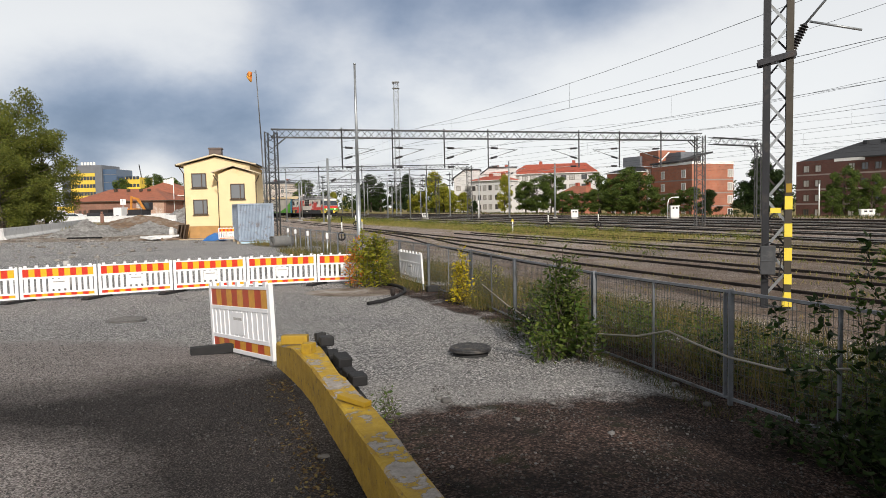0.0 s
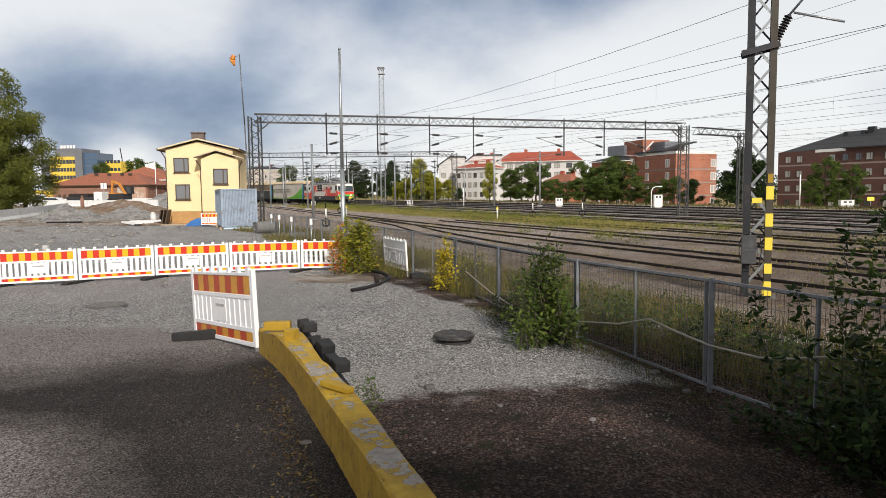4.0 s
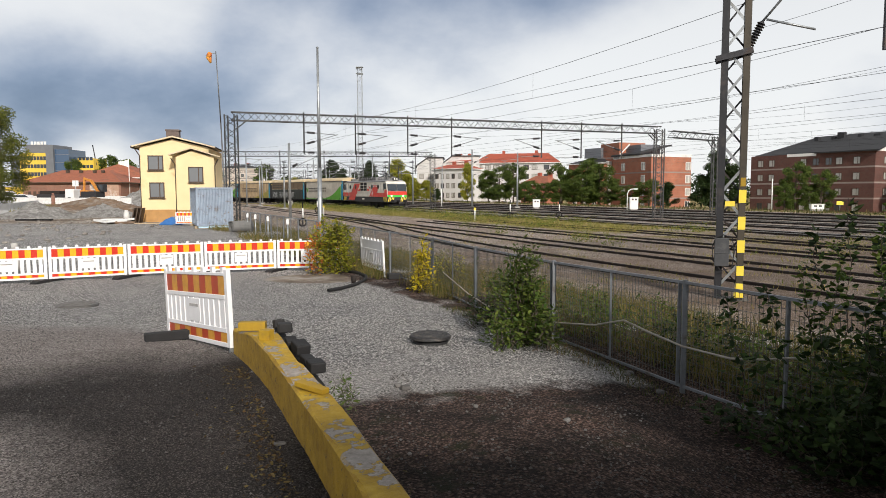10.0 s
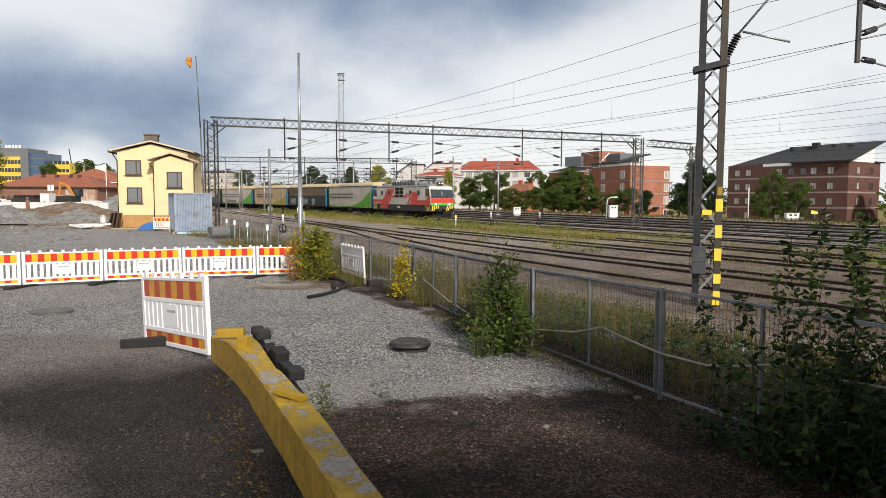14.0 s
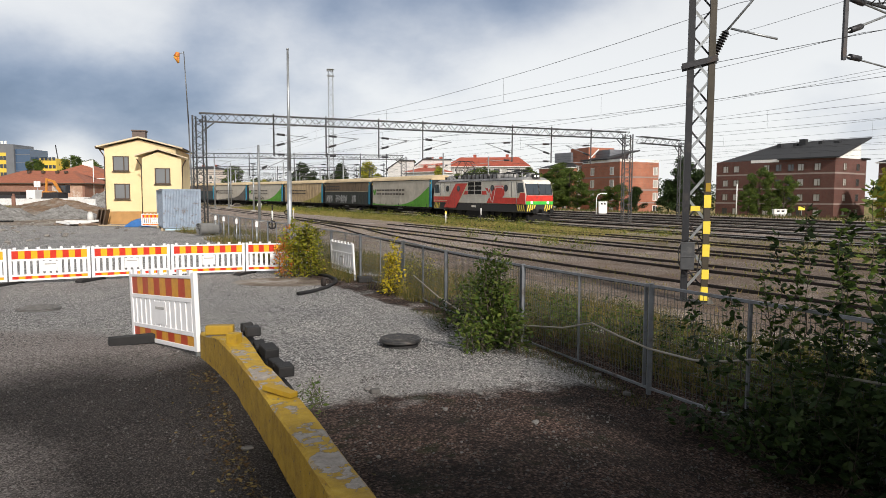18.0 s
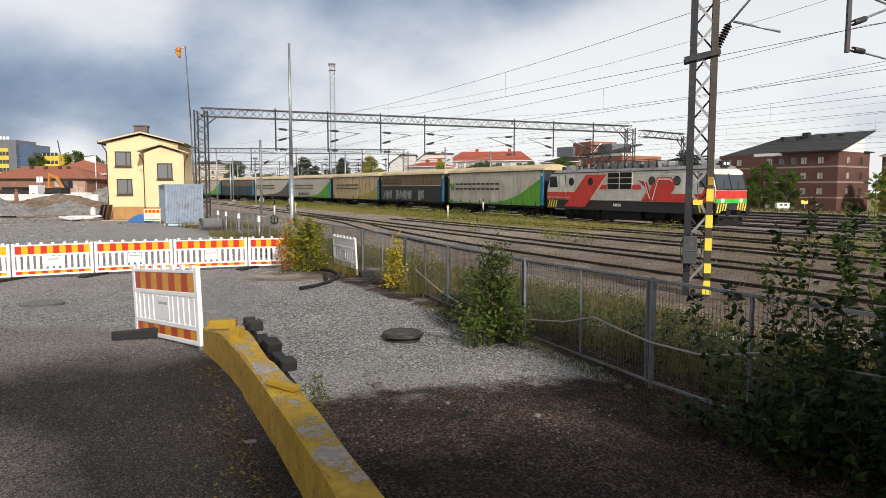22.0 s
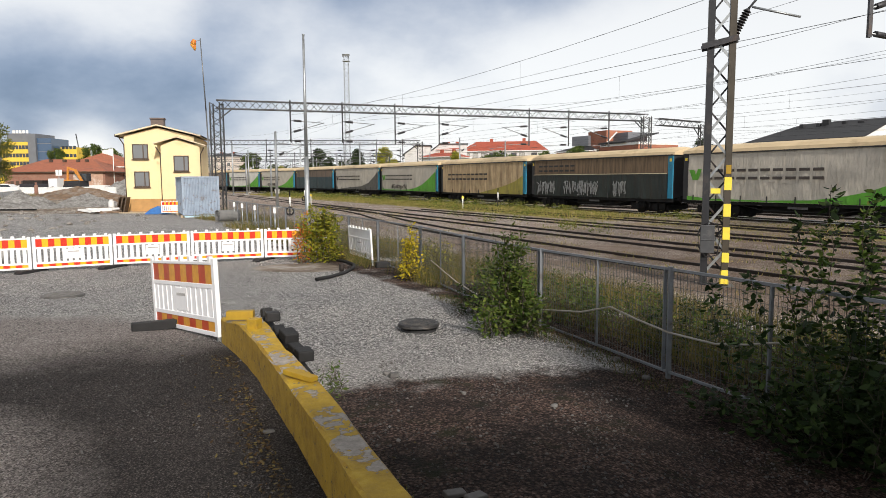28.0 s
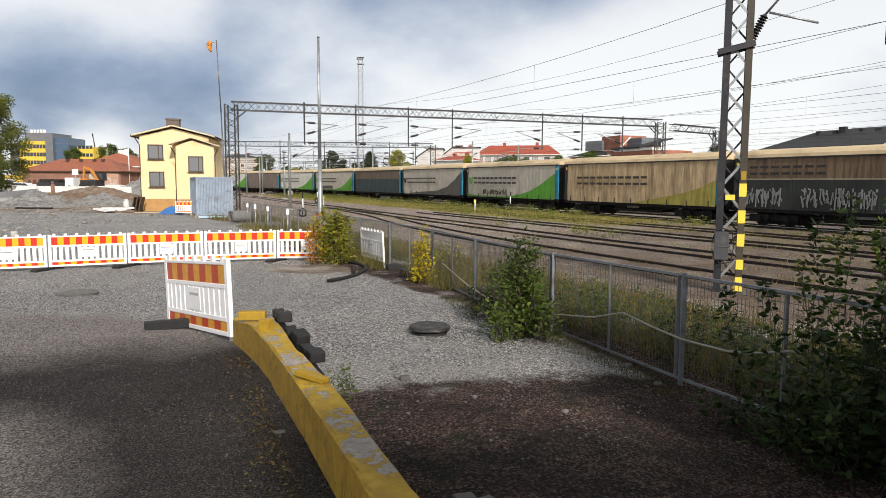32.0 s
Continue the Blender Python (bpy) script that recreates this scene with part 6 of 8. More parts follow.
# dark red flats across the tracks, gable end towards the sun
apartments("apartment_block", (61.0, 143.0), (74.5, 123.0), 12.5, -3.0, 9.8, "dark red brick flats with a black sheet roof", BRICK_D, 4,
           (0.09, 0.19, 0.46, 0.56, 0.66, 0.74, 0.87), -1.1, 2.9, (1.05, 1.2), (0.30, 0.72), mono_roof, BAND, TRIM_DK)
# a further wing to its right
apartments("apartment_block", (86.0, 128.0), (99.0, 111.0), 12.0, -3.0, 9.2, "dark red brick flats with a black sheet roof", BRICK_D, 4,
           (0.1, 0.3, 0.5, 0.7, 0.9), -1.1, 2.9, (1.3, 1.45), (0.3, 0.7), hip_roof(0.5, 2.0, ROOF_DK), BAND)


def orange_roof(root, L, D, e):
    s = Shape()
    s.prism([(-0.5, e), (D * 0.8, e + 2.2), (D * 0.8, e + 2.5), (-0.5, e + 0.3)], -0.4, L * 0.72, Matrix(((0, 1, 0, 0), (1, 0, 0, 0), (0, 0, 1, 0), (0, 0, 0, 1))))
    part("roof", s, ROOF_DK, root)
    part("parapet", Shape().box(-0.1, -0.05, e - 0.6, L + 0.1, 0.02, e).box(L - 0.02, -0.05, e - 0.6, L + 0.05, D, e), WHITE_PAINT, root)
    part("stair_tower", Shape().box(-6.0, 0.5, -3.0, 1.5, 8.0, e + 3.4), BRICK_O, root)
    part("plant_room", Shape().box(1.5, 2.5, e, 7.0, 8.0, e + 2.6), OFFICE_G, root)
    part("roof_light", Shape().beam((3.0, -0.3, e + 0.5), (4.2, 1.5, e + 2.8), 0.3, 0.3), WHITE_PAINT, root)


apartments("apartment_block", (36.8, 163.0), (42.2, 150.0), 11.0, -3.0, 10.9, "orange red brick flats with grey roof boxes", BRICK_O, 4,
           (0.28, 0.8), -1.2, 2.9, (1.2, 1.6), (0.92,), orange_roof, BAND)
low = apartments("apartment_block", (27.6, 172.0), (34.0, 163.0), 10.0, -3.0, 9.6, "low brick wing with a slate roof and grey cabin", BRICK_O, 3,
                 (0.2, 0.5, 0.8), -1.2, 2.9, (1.2, 1.5), (), hip_roof(0.5, 1.6, ROOF_DK))
part("roof_cabin", Shape().box(2.5, 3, 11.0, 8.0, 8, 13.4), OFFICE_G, low)
part("white_annex", Shape().box(10.2, 2.0, -3.0, 11.4, 6, 10.0), WHITE_PAINT, low)
# white flats with red roofs
def gable_flats(x0, x1, y, low, high, z_back, label):
    """White flats whose roof climbs from the end wall and then runs level."""
    root = thing("apartment_block", pose(0, y, 0), label, "apartment building", "apartment buildings")
    k = x0 + 3.4
    part("wall", Shape().prism([(x0, -3), (x1, -3), (x1, high), (k, high), (x0, low)], 0, 12), RENDER_W, root)
    part("roof", Shape().prism([(x0 - 0.7, low - 0.15), (k - 0.1, high + 0.25), (x1 + 0.3, high + 0.25), (x1 + 0.3, high + 0.02), (k, high + 0.02), (x0 - 0.7, low - 0.4)], -0.5, 12.5), ROOF_DK, root)
    for r in range(4):
        for c in range(int((x1 - x0) / 2.6)):
            window_at(root, x0 + 0.8 + 2.6 * c, -1.4 + 2.75 * r, 1.1, 1.25, 0.0, TRIM_DK)
    return root


gable_flats(-13.0, -5.2, 203.0, 10.6, 13.0, 12, "white flats with a slanting dark roof edge")
gable_flats(-5.8, 5.9, 206.0, 10.9, 13.6, 12, "white flats with a slanting dark roof edge")
apartments("apartment_block", (-7.7, 199.0), (1.2, 193.0), 9, -3.0, 9.5, "pale grey flats under a low red roof", RENDER_W, 4,
           (0.10, 0.28, 0.46, 0.64, 0.85), -1.6, 2.75, (0.95, 1.25), (), hip_roof(0.6, 1.3, ROOF_RED, 2.0), None, TRIM_DK)
apartments("apartment_block", (4.5, 208.0), (29.5, 203.0), 12, -3.0, 11.6, "white flats with balconies under a bright red roof", RENDER_W, 5,
           (0.06, 0.16, 0.26, 0.36, 0.5, 0.62, 0.72, 0.86), -1.5, 2.75, (1.5, 1.3), (), hip_roof(0.6, 3.1, ROOF_RED, 3.5), None, TRIM_DK)
apartments("apartment_block", (-3.5, 206.0), (3.5, 204.6), 10, -3.0, 12.0, "grey flats with a stair tower", RENDER_P, 5,
           (0.25, 0.75), -1.5, 2.75, (1.2, 1.3), (), hip_roof(0.3, 1.7, ROOF_RED, 2.0), None, TRIM_DK)
sm = apartments("small_house", (16.0, 178.0), (22.0, 172.0), 7, -3.0, 4.6, "small brick house with a pitched orange roof", BRICK_O, 1, (0.3, 0.7), 1.0, 2.8, (1.2, 1.2), (), hip_roof(0.5, 2.2, ROOF_BROWN, 2.0))
apartments("apartment_block", (-112.0, 305.0), (-96.0, 300.0), 14, 0.0, 14.0, "pale distant flats behind the trees", RENDER_P, 4, (0.12, 0.3, 0.5, 0.7, 0.88), 1.2, 2.9, (1.4, 1.4), (), hip_roof(0.4, 1.5, ROOF_DK))


# brick hall with a hipped tile roof
def brick_hall():
    root = thing("brick_hall", pose(-125.6, 190, 0, 0, 0, 0), "long red brick hall with a hipped tile roof", "hall")
    L, D, e, g = 28.5, 16.0, 5.7, 0.8
    part("wall", Shape().box(0, 0, g, L, D, e), BRICK_H, root)
    s = Shape()
    a, b, c, d = (-0.8, -0.8, e), (L + 0.8, -0.8, e), (L + 0.8, D + 0.8, e), (-0.8, D + 0.8, e)
    r1, r2 = (7.0, D / 2, e + 3.7), (L - 7.5, D / 2, e + 3.7)
    s.face(a, b, r2, r1).face(b, c, r2).face(c, d, r1, r2).face(d, a, r1).face(a, b, c, d)
    rf = part("roof", s, ROOF_BROWN, root)
    part("eave_board", Shape().box(-0.8, -0.8, e - 0.3, L + 0.8, D + 0.8, e - 0.005), TRIM_DK, root)
    for x in (9.5, 13.5, 17.5, 20):
        part("roof_hatch", Shape().box(x, 5.5, e + 2.9, x + 0.8, 6.3, e + 3.6), TRIM_DK, rf)
    part("exposed_brick", Shape().box(L - 9.0, -0.06, g, L - 0.6, 0, e - 0.5), surf("bare_pale_brick", (0.42, 0.27, 0.20), 0.9, 0, 0.2, 1.2, (0.55, 0.5, 0.45), 0.55, 0.6), root)
    for x in (1.5, 3.0, 4.5):
        part("hall_door", Shape().box(x, -0.05, g, x + 0.9, 0, g + 2.3), TRIM_DK, root)
    back = thing("brick_hall", pose(-122, 212, 0), "taller brick hall with a pitched tile roof", "hall")
    part("wall", Shape().box(0, 0, 0.5, 22, 14, 7.6), BRICK_H, back)
    s = Shape()
    a, b, c, d = (-0.8, -0.8, 7.6), (22.8, -0.8, 7.6), (22.8, 14.8, 7.6), (-0.8, 14.8, 7.6)
    r1, r2 = (11, 5.0, 12.2), (11.5, 9, 12.2)
    s.face(a, b, r1).face(b, c, r2, r1).face(c, d, r2).face(d, a, r1, r2).face(a, b, c, d)
    part("roof", s, ROOF_BROWN, back)
    part("eave_board", Shape().box(-0.8, -0.8, 7.3, 22.8, 14.8, 7.595), WHITE_PAINT, back)


brick_hall()


def office():
    root = thing("office_block", pose(-177.5, 260, 0), "yellow and grey office block with ribbon windows", "office building")
    part("yellow_wall", Shape().box(5, 0, 1, 16, 14, 18.4), OFFICE_Y, root)
    part("grey_wall", Shape().box(0, 2, 1, 5, 14, 17.8), OFFICE_G, root)
    part("roof_storey", Shape().box(6.2, 2, 18.4, 15.2, 12, 21.8), OFFICE_G, root)
    part("glass_tower", Shape().box(16, -1, 1, 19, 12, 21.5), OFFICE_G, root)
    part("glass_wing", Shape().box(19, 0, 1, 24.5, 12, 19.8), BLUE_GLASS, root)
    part("low_wing", Shape().box(0.5, -3, 1, 9, 0, 5.0), OFFICE_Y, root)
    part("yellow_wing", Shape().box(24.6, 6, 1, 31, 16, 16.6), OFFICE_Y, root)
    for k in range(5):
        z = 3.2 + k * 3.1
        for i in range(8):
            part("window", Shape().box(5.4 + i * 1.28, -0.06, z, 6.5 + i * 1.28, 0.0, z + 1.5), GLASS, root)
        for i in range(4):
            part("window", Shape().box(0.3 + i * 1.15, 1.94, z, 1.3 + i * 1.15, 2.0, z + 1.5), GLASS, root)
            part("window", Shape().box(25.0 + i * 1.5, 5.94, z + 0.2, 26.2 + i * 1.5, 6.0, z + 1.5), GLASS, root)
        part("glazing_bar", Shape().box(19, -0.08, z + 2.0, 24.5, 0, z + 2.2), OFFICE_G, root)
    for i in range(5):
        part("roof_sign", Shape().box(8.5 + i * 1.3, 1.9, 21.8, 9.4 + i * 1.3, 2.1, 23.0), WHITE_PAINT, root)
    crane = thing("chimney_mast", pose(-146.5, 268, 0), "thin dark mast above the office roofs", "mast")
    part("mast_pole", Shape().tube((0, 0, 14), (-1.2, 0, 22.0), 0.2, 8), DARK_STEEL, crane)


office()


# ---- trees ----
def tree_proto(name, kind, seed, h=8.0, fine=False):
    rng = np.random.default_rng(seed)
    rr = random.Random(seed)
    label, leaf = {"leafy": ("green broadleaf tree with a rounded uneven crown", LEAF), "dark": ("dark green conifer-like tree with a dense crown", LEAF_DK),
                   "birch": ("tall birch with thin yellow-green foliage", LEAF_BIRCH)}[kind]
    root = thing(name, pose(0, 0, -500), label, "tree", "trees round the yard")
    tr = Shape()
    r0 = 0.022 * h
    tr.tube((0, 0, -0.4), (0.02 * h, 0, h * 0.35), r0, 8, r0 * 0.7)
    tr.tube((0.02 * h, 0, h * 0.35), (0, 0.02 * h, h * 0.9), r0 * 0.7, 7, r0 * 0.12)
    part("trunk", tr, BARK, root)
    lim = Shape()
    cs = []
    n = 34
    for k in range(n):
        u = (k + rr.random()) / n
        z = h * (0.12 + 0.86 * u)
        if kind == "birch":
            w = h * (0.05 + 0.17 * sin(pi * min(1, u * 0.95 + 0.12)) ** 0.8)
        elif kind == "dark":
            w = h * (0.05 + 0.24 * (1 - u) ** 0.8)
        else:
            w = h * (0.10 + 0.25 * sin(pi * (0.1 + 0.85 * u)) ** 0.7)
        a = rr.uniform(0, 2 * pi)
        d = w * rr.uniform(0.45, 1.0)
        c = Vector((d * cos(a), d * sin(a), z))
        lim.tube((0.01 * h, 0, z * 0.82), tuple(c), r0 * 0.22, 5, r0 * 0.05, caps=False)
        cs.append(tuple(c))
    part("branchwork", lim, BARK, root)["kind"] = "stuff"
    size = (0.008 if fine else 0.015) * h
    v = leaf_cloud(rng, np.array(cs), size, 520 if fine else 260, 0.10 * h, 0.8, 0.6, 0.04 * h if kind == "birch" else 0.0)
    ob = part("crown", quads_mesh("crown", v, leaf), None, root)
    return root


PROTO = {k: [tree_proto("tree", k, 11 + i + 7 * j) for i in range(3)] for j, k in enumerate(("leafy", "dark", "birch"))}
FINE = {k: tree_proto("tree", k, 61 + j, 8.0, True) for j, k in enumerate(PROTO)}
for _c in FINE["leafy"].children:
    if _c.name.startswith("crown"):
        _c.data.materials[0] = LEAF_OLIVE
TREES = [("leafy", -56.4, 75, 16.2, 0.85), ("leafy", -56.8, 71, 12.8, 1.1), ("leafy", -55.1, 78, 12.1, 1), ("leafy", -53.9, 73.5, 13.5, 1.0), ("leafy", -51.5, 66, 9.2, 1.2), ("leafy", -61.5, 84, 9.2, 1.1),
         ("leafy", -57.5, 69, 10.5, 1.2), ("leafy", -54, 69.5, 7.5, 1.3), ("leafy", -61, 80, 11.5, 1.2), ("leafy", -63.5, 87, 8.0, 1.2),
         ("leafy", -145.2, 250, 15, 1), ("leafy", -121, 230, 15.3, 1), ("leafy", -113.3, 225, 13.7, 1.1), ("leafy", -105, 226, 12, 1.1),
         ("leafy", -75.5, 260, 13.3, 1.2), ("leafy", -68, 258, 9, 1.3), ("birch", -61.9, 250, 8.3, 1.4), ("dark", -43.8, 230, 13.5, 1.2), ("dark", -41.2, 235, 10.7, 1.2), ("dark", -47.5, 238, 11, 1.2),
         ("leafy", -42.4, 205, 5.1, 1.1), ("dark", -37.5, 240, 9.7, 1.2), ("dark", -33, 230, 10.3, 1.2), ("dark", -31.6, 236, 13.5, 1), ("birch", -22.8, 200, 6.8, 1.6), ("birch", -18.4, 196, 12.2, 1.3), ("birch", -15.2, 190, 8.6, 1.6),
         ("birch", -12.5, 185, 5.8, 1.6), ("birch", -9.1, 180, 5.8, 1.6), ("birch", -26, 205, 6, 1.5), ("dark", -5.8, 170, 3.2, 1.3), ("birch", 1.8, 165, 9.0, 0.62), ("leafy", 6.7, 160, 7.0, 0.9),
         ("leafy", 9.2, 158, 7.7, 1.1), ("leafy", 12.3, 156, 8.4, 0.85), ("leafy", 16.5, 160, 4.8, 1.3), ("leafy", 18.6, 150, 4.2, 1.3), ("leafy", 22.5, 150, 7.9, 0.9), ("leafy", 25, 148, 6.9, 0.95), ("leafy", 27.2, 145, 8.8, 0.85),
         ("leafy", 29.1, 142, 7.6, 1.1), ("leafy", 25, 138, 5.5, 1.3), ("leafy", 20.5, 138, 4.4, 1.4), ("leafy", 29.6, 136, 4.2, 1.4), ("leafy", 14, 146, 3.8, 1.5), ("leafy", 36.3, 130, 4.4, 1.2), ("dark", 39.3, 128, 3.9, 1.2), ("leafy", 33, 131, 3.4, 1.5),
         ("dark", 45.4, 120, 8.6, 0.95), ("dark", 47.2, 119, 6.6, 1.1), ("dark", 43.0, 121, 5.0, 1.0), ("leafy", 53.2, 108, 6.9, 1.0), ("leafy", 56.3, 106, 5.6, 1.0),
         ("leafy", 50.1, 105, 3.6, 1.2), ("leafy", 53.3, 104, 3.1, 1.2), ("birch", 82, 118, 8.0, 1.3), ("leafy", 86, 118, 6.5, 1.2)]


def plant_trees():
    rr = random.Random(3)
    for i, (k, x, y, top, wide) in enumerate(TREES):
        g = land(x, y)
        h = top - g
        src = rr.choice(PROTO[k]) if i > 9 else FINE[k]
        f = h / 8.0
        if -8 < x < 48:
            h, wide = h * 1.07, wide * 1.3
            f = h / 8.0
        w = f * wide
        copy_thing(src, pose(x, y, g, 0, 0, rr.uniform(0, 360)) @ Matrix.Diagonal((w, w, f, 1)))
    for j, ps in enumerate([*PROTO.values(), [*FINE.values()]]):
        for i, p in enumerate(ps):
            x, y = -30 - 40 * i + 9 * j, 330 + 10 * i + 4 * j
            p.matrix_basis = pose(x, y, land(x, y)) @ Matrix.Diagonal((1.4, 1.4, 1.2, 1))


plant_trees()


def far_woods():
    rng = np.random.default_rng(9)
    n = 260
    x = rng.uniform(-420, 520, n)
    y = 330 + rng.uniform(0, 60, n) - 0.25 * np.abs(x)
    z = np.array([land(float(a), float(b)) for a, b in zip(x, y)])
    cs = []
    for a, b, c in zip(x, y, z):
        h = rng.uniform(6, 13)
        for k in range(7):
            cs.append((a + rng.normal() * 3.2, b + rng.normal() * 3, c + h * rng.uniform(0.1, 1)))
    v = leaf_cloud(rng, np.array(cs), 0.55, 26, 2.6)
    ob = new("far_woods", quads_mesh("far_woods", v, LEAF_DK))
    tagged(ob, "distant strip of dark green woods on the horizon", "woods", kind="stuff")


far_woods()

# ---- overhead wires ----
WIRE = surf("copper_wire_dark", (0.03, 0.032, 0.034), 0.6, 0.3, 0.2, 3, bump=0)


def gantry_s(n):
    return -29 + (n - 10) * 0.19


def wires():
    supports = [-420, -330, -250, -190, -130, -76, 13.4, 60, 110]
    for n in (14.2, 19.7, 25.1, 30.1, 38.8, 43.6, 49.7, 55.6, 61.8):
        root = thing("overhead_wire", pose(0, 0, 0), "thin dark overhead contact line with droppers", "overhead line", "overhead lines")
        sup = sorted(supports + [gantry_s(n)]) if n > 15 else [-24, 13.4, 60, 110]
        con, mes = Shape(), Shape()
        mpts, cpts, drops = [], [], []
        for i, (a, b) in enumerate(zip(sup, sup[1:])):
            za = 0.22 if i % 2 else -0.22
            K = 10
            def at(u, top):
                s = a + (b - a) * u
                x, y = at_sn(s, n + za * (1 - 2 * u))
                z = rail_z(s) + (5.75 if not top else 7.05 - 0.95 * 4 * u * (1 - u) * min(1, (b - a) / 60))
                return Vector((x, y, z))
            mpts += [at(k / K, True) for k in range(K)]
            cpts.append(at(0, False))
            m = max(2, int((b - a) / 9))
            for k in range(1, m):
                drops.append((at(k / m, True), at(k / m, False)))
        part("contact_wire", con.pipe(cpts, 0.0065, 4), WIRE, root)
        part("carrier_wire", mes.pipe(mpts, 0.0065, 4), WIRE, root)
        for p, q in drops:
            if -45 < along(q.x, q.y) < 20:
                part("dropper", Shape().tube(p, q, 0.004, 3, caps=False), WIRE, root)
    feed = thing("feeder_line", pose(0, 0, 0), "thin feeder cables strung above the tracks", "overhead line", "overhead lines")
    for n, z in ((22, 8.75), (34, 8.75), (46, 8.75)):
        f = Shape()
        sup = [-330, -190, -76, gantry_s(n), 13.4, 70]
        for a, b in zip(sup, sup[1:]):
            pts = []
            for k in range(11):
                u = k / 10
                s = a + (b - a) * u
                x, y = at_sn(s, n)
                pts.append(Vector((x, y, rail_z(s) + z - 3.2 * u * (1 - u))))
            f.pipe(pts, 0.0065, 4)
        part("feeder_cable", f, WIRE, feed)


wires()


# ---- poles, masts, tower ----
def pole():
    root = thing("pole", pose(-4.19, 19.95, 0), "tall thin grey steel pole beside the barrier row", "pole")
    part("shaft", Shape().tube((0, 0, -0.2), (0, 0, 3.0), 0.082, 12, 0.065).tube((0, 0, 3.0), (0, 0, 6.5), 0.055, 12, 0.032), GALV, root)
    part("cap", Shape().tube((0, 0, 6.5), (0, 0, 6.54), 0.038, 10), GALV, root)


pole()


def flag_pole():
    root = thing("flag_pole", pose(-15.95, 45.0, 0), "thin leaning flagpole with an orange windsock", "flagpole")
    part("shaft", Shape().tube((0.12, 0, 0), (-0.08, 0, 7), 0.055, 8, 0.045).tube((-0.08, 0, 7), (-0.28, 0, 11.7), 0.045, 8, 0.03), STEEL, root)
    part("arm", Shape().tube((-0.28, 0, 11.6), (-0.72, 0, 11.5), 0.02, 6), GALV, root)
    s = Shape()
    s.tube((-0.66, 0, 11.62), (-0.78, 0.05, 11.35), 0.12, 12, 0.20).tube((-0.78, 0.05, 11.35), (-0.66, 0.05, 10.95), 0.20, 12, 0.06)
    part("windsock", s, surf("orange_cloth", (0.70, 0.36, 0.05), 0.8, 0, 0.3, 4, (0.5, 0.10, 0.03), 0.5, 3), root)


flag_pole()
root = thing("flood_light_tower", pose(-22.2, 150, 0), "tall slender lattice floodlight tower", "tower")
_s = Shape()
lattice_beam(_s, (0, 0, 0), (0, 0, 30.0), 1.0, 1.0, 1.6, 0.03, 0.075)
part("lattice", _s, GALV, root)
part("platform", Shape().box(-0.75, -0.7, 28.6, 0.75, 0.7, 28.7), GALV, root)
part("platform", Shape().box(-0.75, -0.7, 30.0, 0.75, 0.7, 30.1), GALV, root)
for _x in (-0.55, 0.0, 0.55):
    part("flood_lamp", Shape().box(_x - 0.16, -0.9, 29.5, _x + 0.16, -0.65, 29.85), STEEL, root)


def line_mast(x, y, h, arm, label="slim grey overhead line mast with a bracket arm", r=0.14):
    g = land(x, y)
    root = thing("line_mast", pose(x, y, g), label, "mast", "slim overhead line masts")
    part("shaft", Shape().tube((0, 0, -0.2), (0, 0, h), r, 8, r * 0.75), GALV, root)
    part("bracket", Shape().tube((0, 0, h - 1.0), (arm * 2.6, 0.3, h - 1.25), 0.035, 5).tube((0, 0, h - 2.3), (arm * 2.3, 0.3, h - 1.25), 0.035, 5), GALV, root)
    part("insulator", Shape().tube((arm * 0.3, 0, h - 2.05), (arm * 0.7, 0.1, h - 1.85), 0.09, 6), DARK_STEEL, root)
    part("footing", Shape().box(-0.35, -0.35, -0.2, 0.35, 0.35, 0.15), CONCRETE, root)


for x, y, h, a in ((-35.2, 110, 8.9, 1), (-33.6, 112, 6.4, -1), (-18.1, 110, 6.6, 1), (-14.6, 112, 8.6, 1), (-12.5, 118, 7.6, -1), (1.9, 108, 9.2, 1), (9.0, 106, 8.6, -1), (-40, 135, 8.5, 1), (-30, 150, 8.5, -1),
                   (-26, 165, 8.5, 1), (-20, 175, 8.5, 1), (-46, 170, 8.5, 1), (-36, 185, 8.5, -1), (-9, 128, 8.5, 1), (-52, 120, 8.5, 1), (-28, 128, 8.5, 1), (-55, 190, 9, 1), (-48, 205, 9, -1), (-25, 95, 6.5, 1), (-60, 215, 9, 1),
                   (-4, 150, 8.5, -1), (3, 160, 8.5, 1), (-15.3, 60, 6.8, 1)):
    line_mast(x, y, h, a)
for a, b in (((-70, 190), (-20, 200)), ((-95, 260), (-30, 270))):
    gantry("overhead_gantry", a, b, 8.6, [a, b], "distant grey lattice gantry", leg_w=0.8, hangers=[0.3, 0.5, 0.7])


# ---- trackside things ----
def dwarf_signal(x, y):
    root = thing("dwarf_signal", pose(x, y, land(x, y) + 0.1), "low black and white shunting signal post", "signal", "shunting signals")
    part("post", Shape().tube((0, 0, 0), (0, 0, 0.75), 0.05, 8), DARK_STEEL, root)
    part("white_post", Shape().tube((0.02, 0, 0.6), (0.02, 0, 1.25), 0.055, 8), WHITE_PAINT, root)
    part("black_tip", Shape().tube((0.02, 0, 1.25), (0.02, 0, 1.65), 0.045, 8), BLACK, root)
    s = Shape().pipe([(0.26 * cos(2 * pi * k / 16), 0, 0.26 + 0.26 * sin(2 * pi * k / 16)) for k in range(17)], 0.06, 6)
    part("lever_ring", s, BLACK, root)


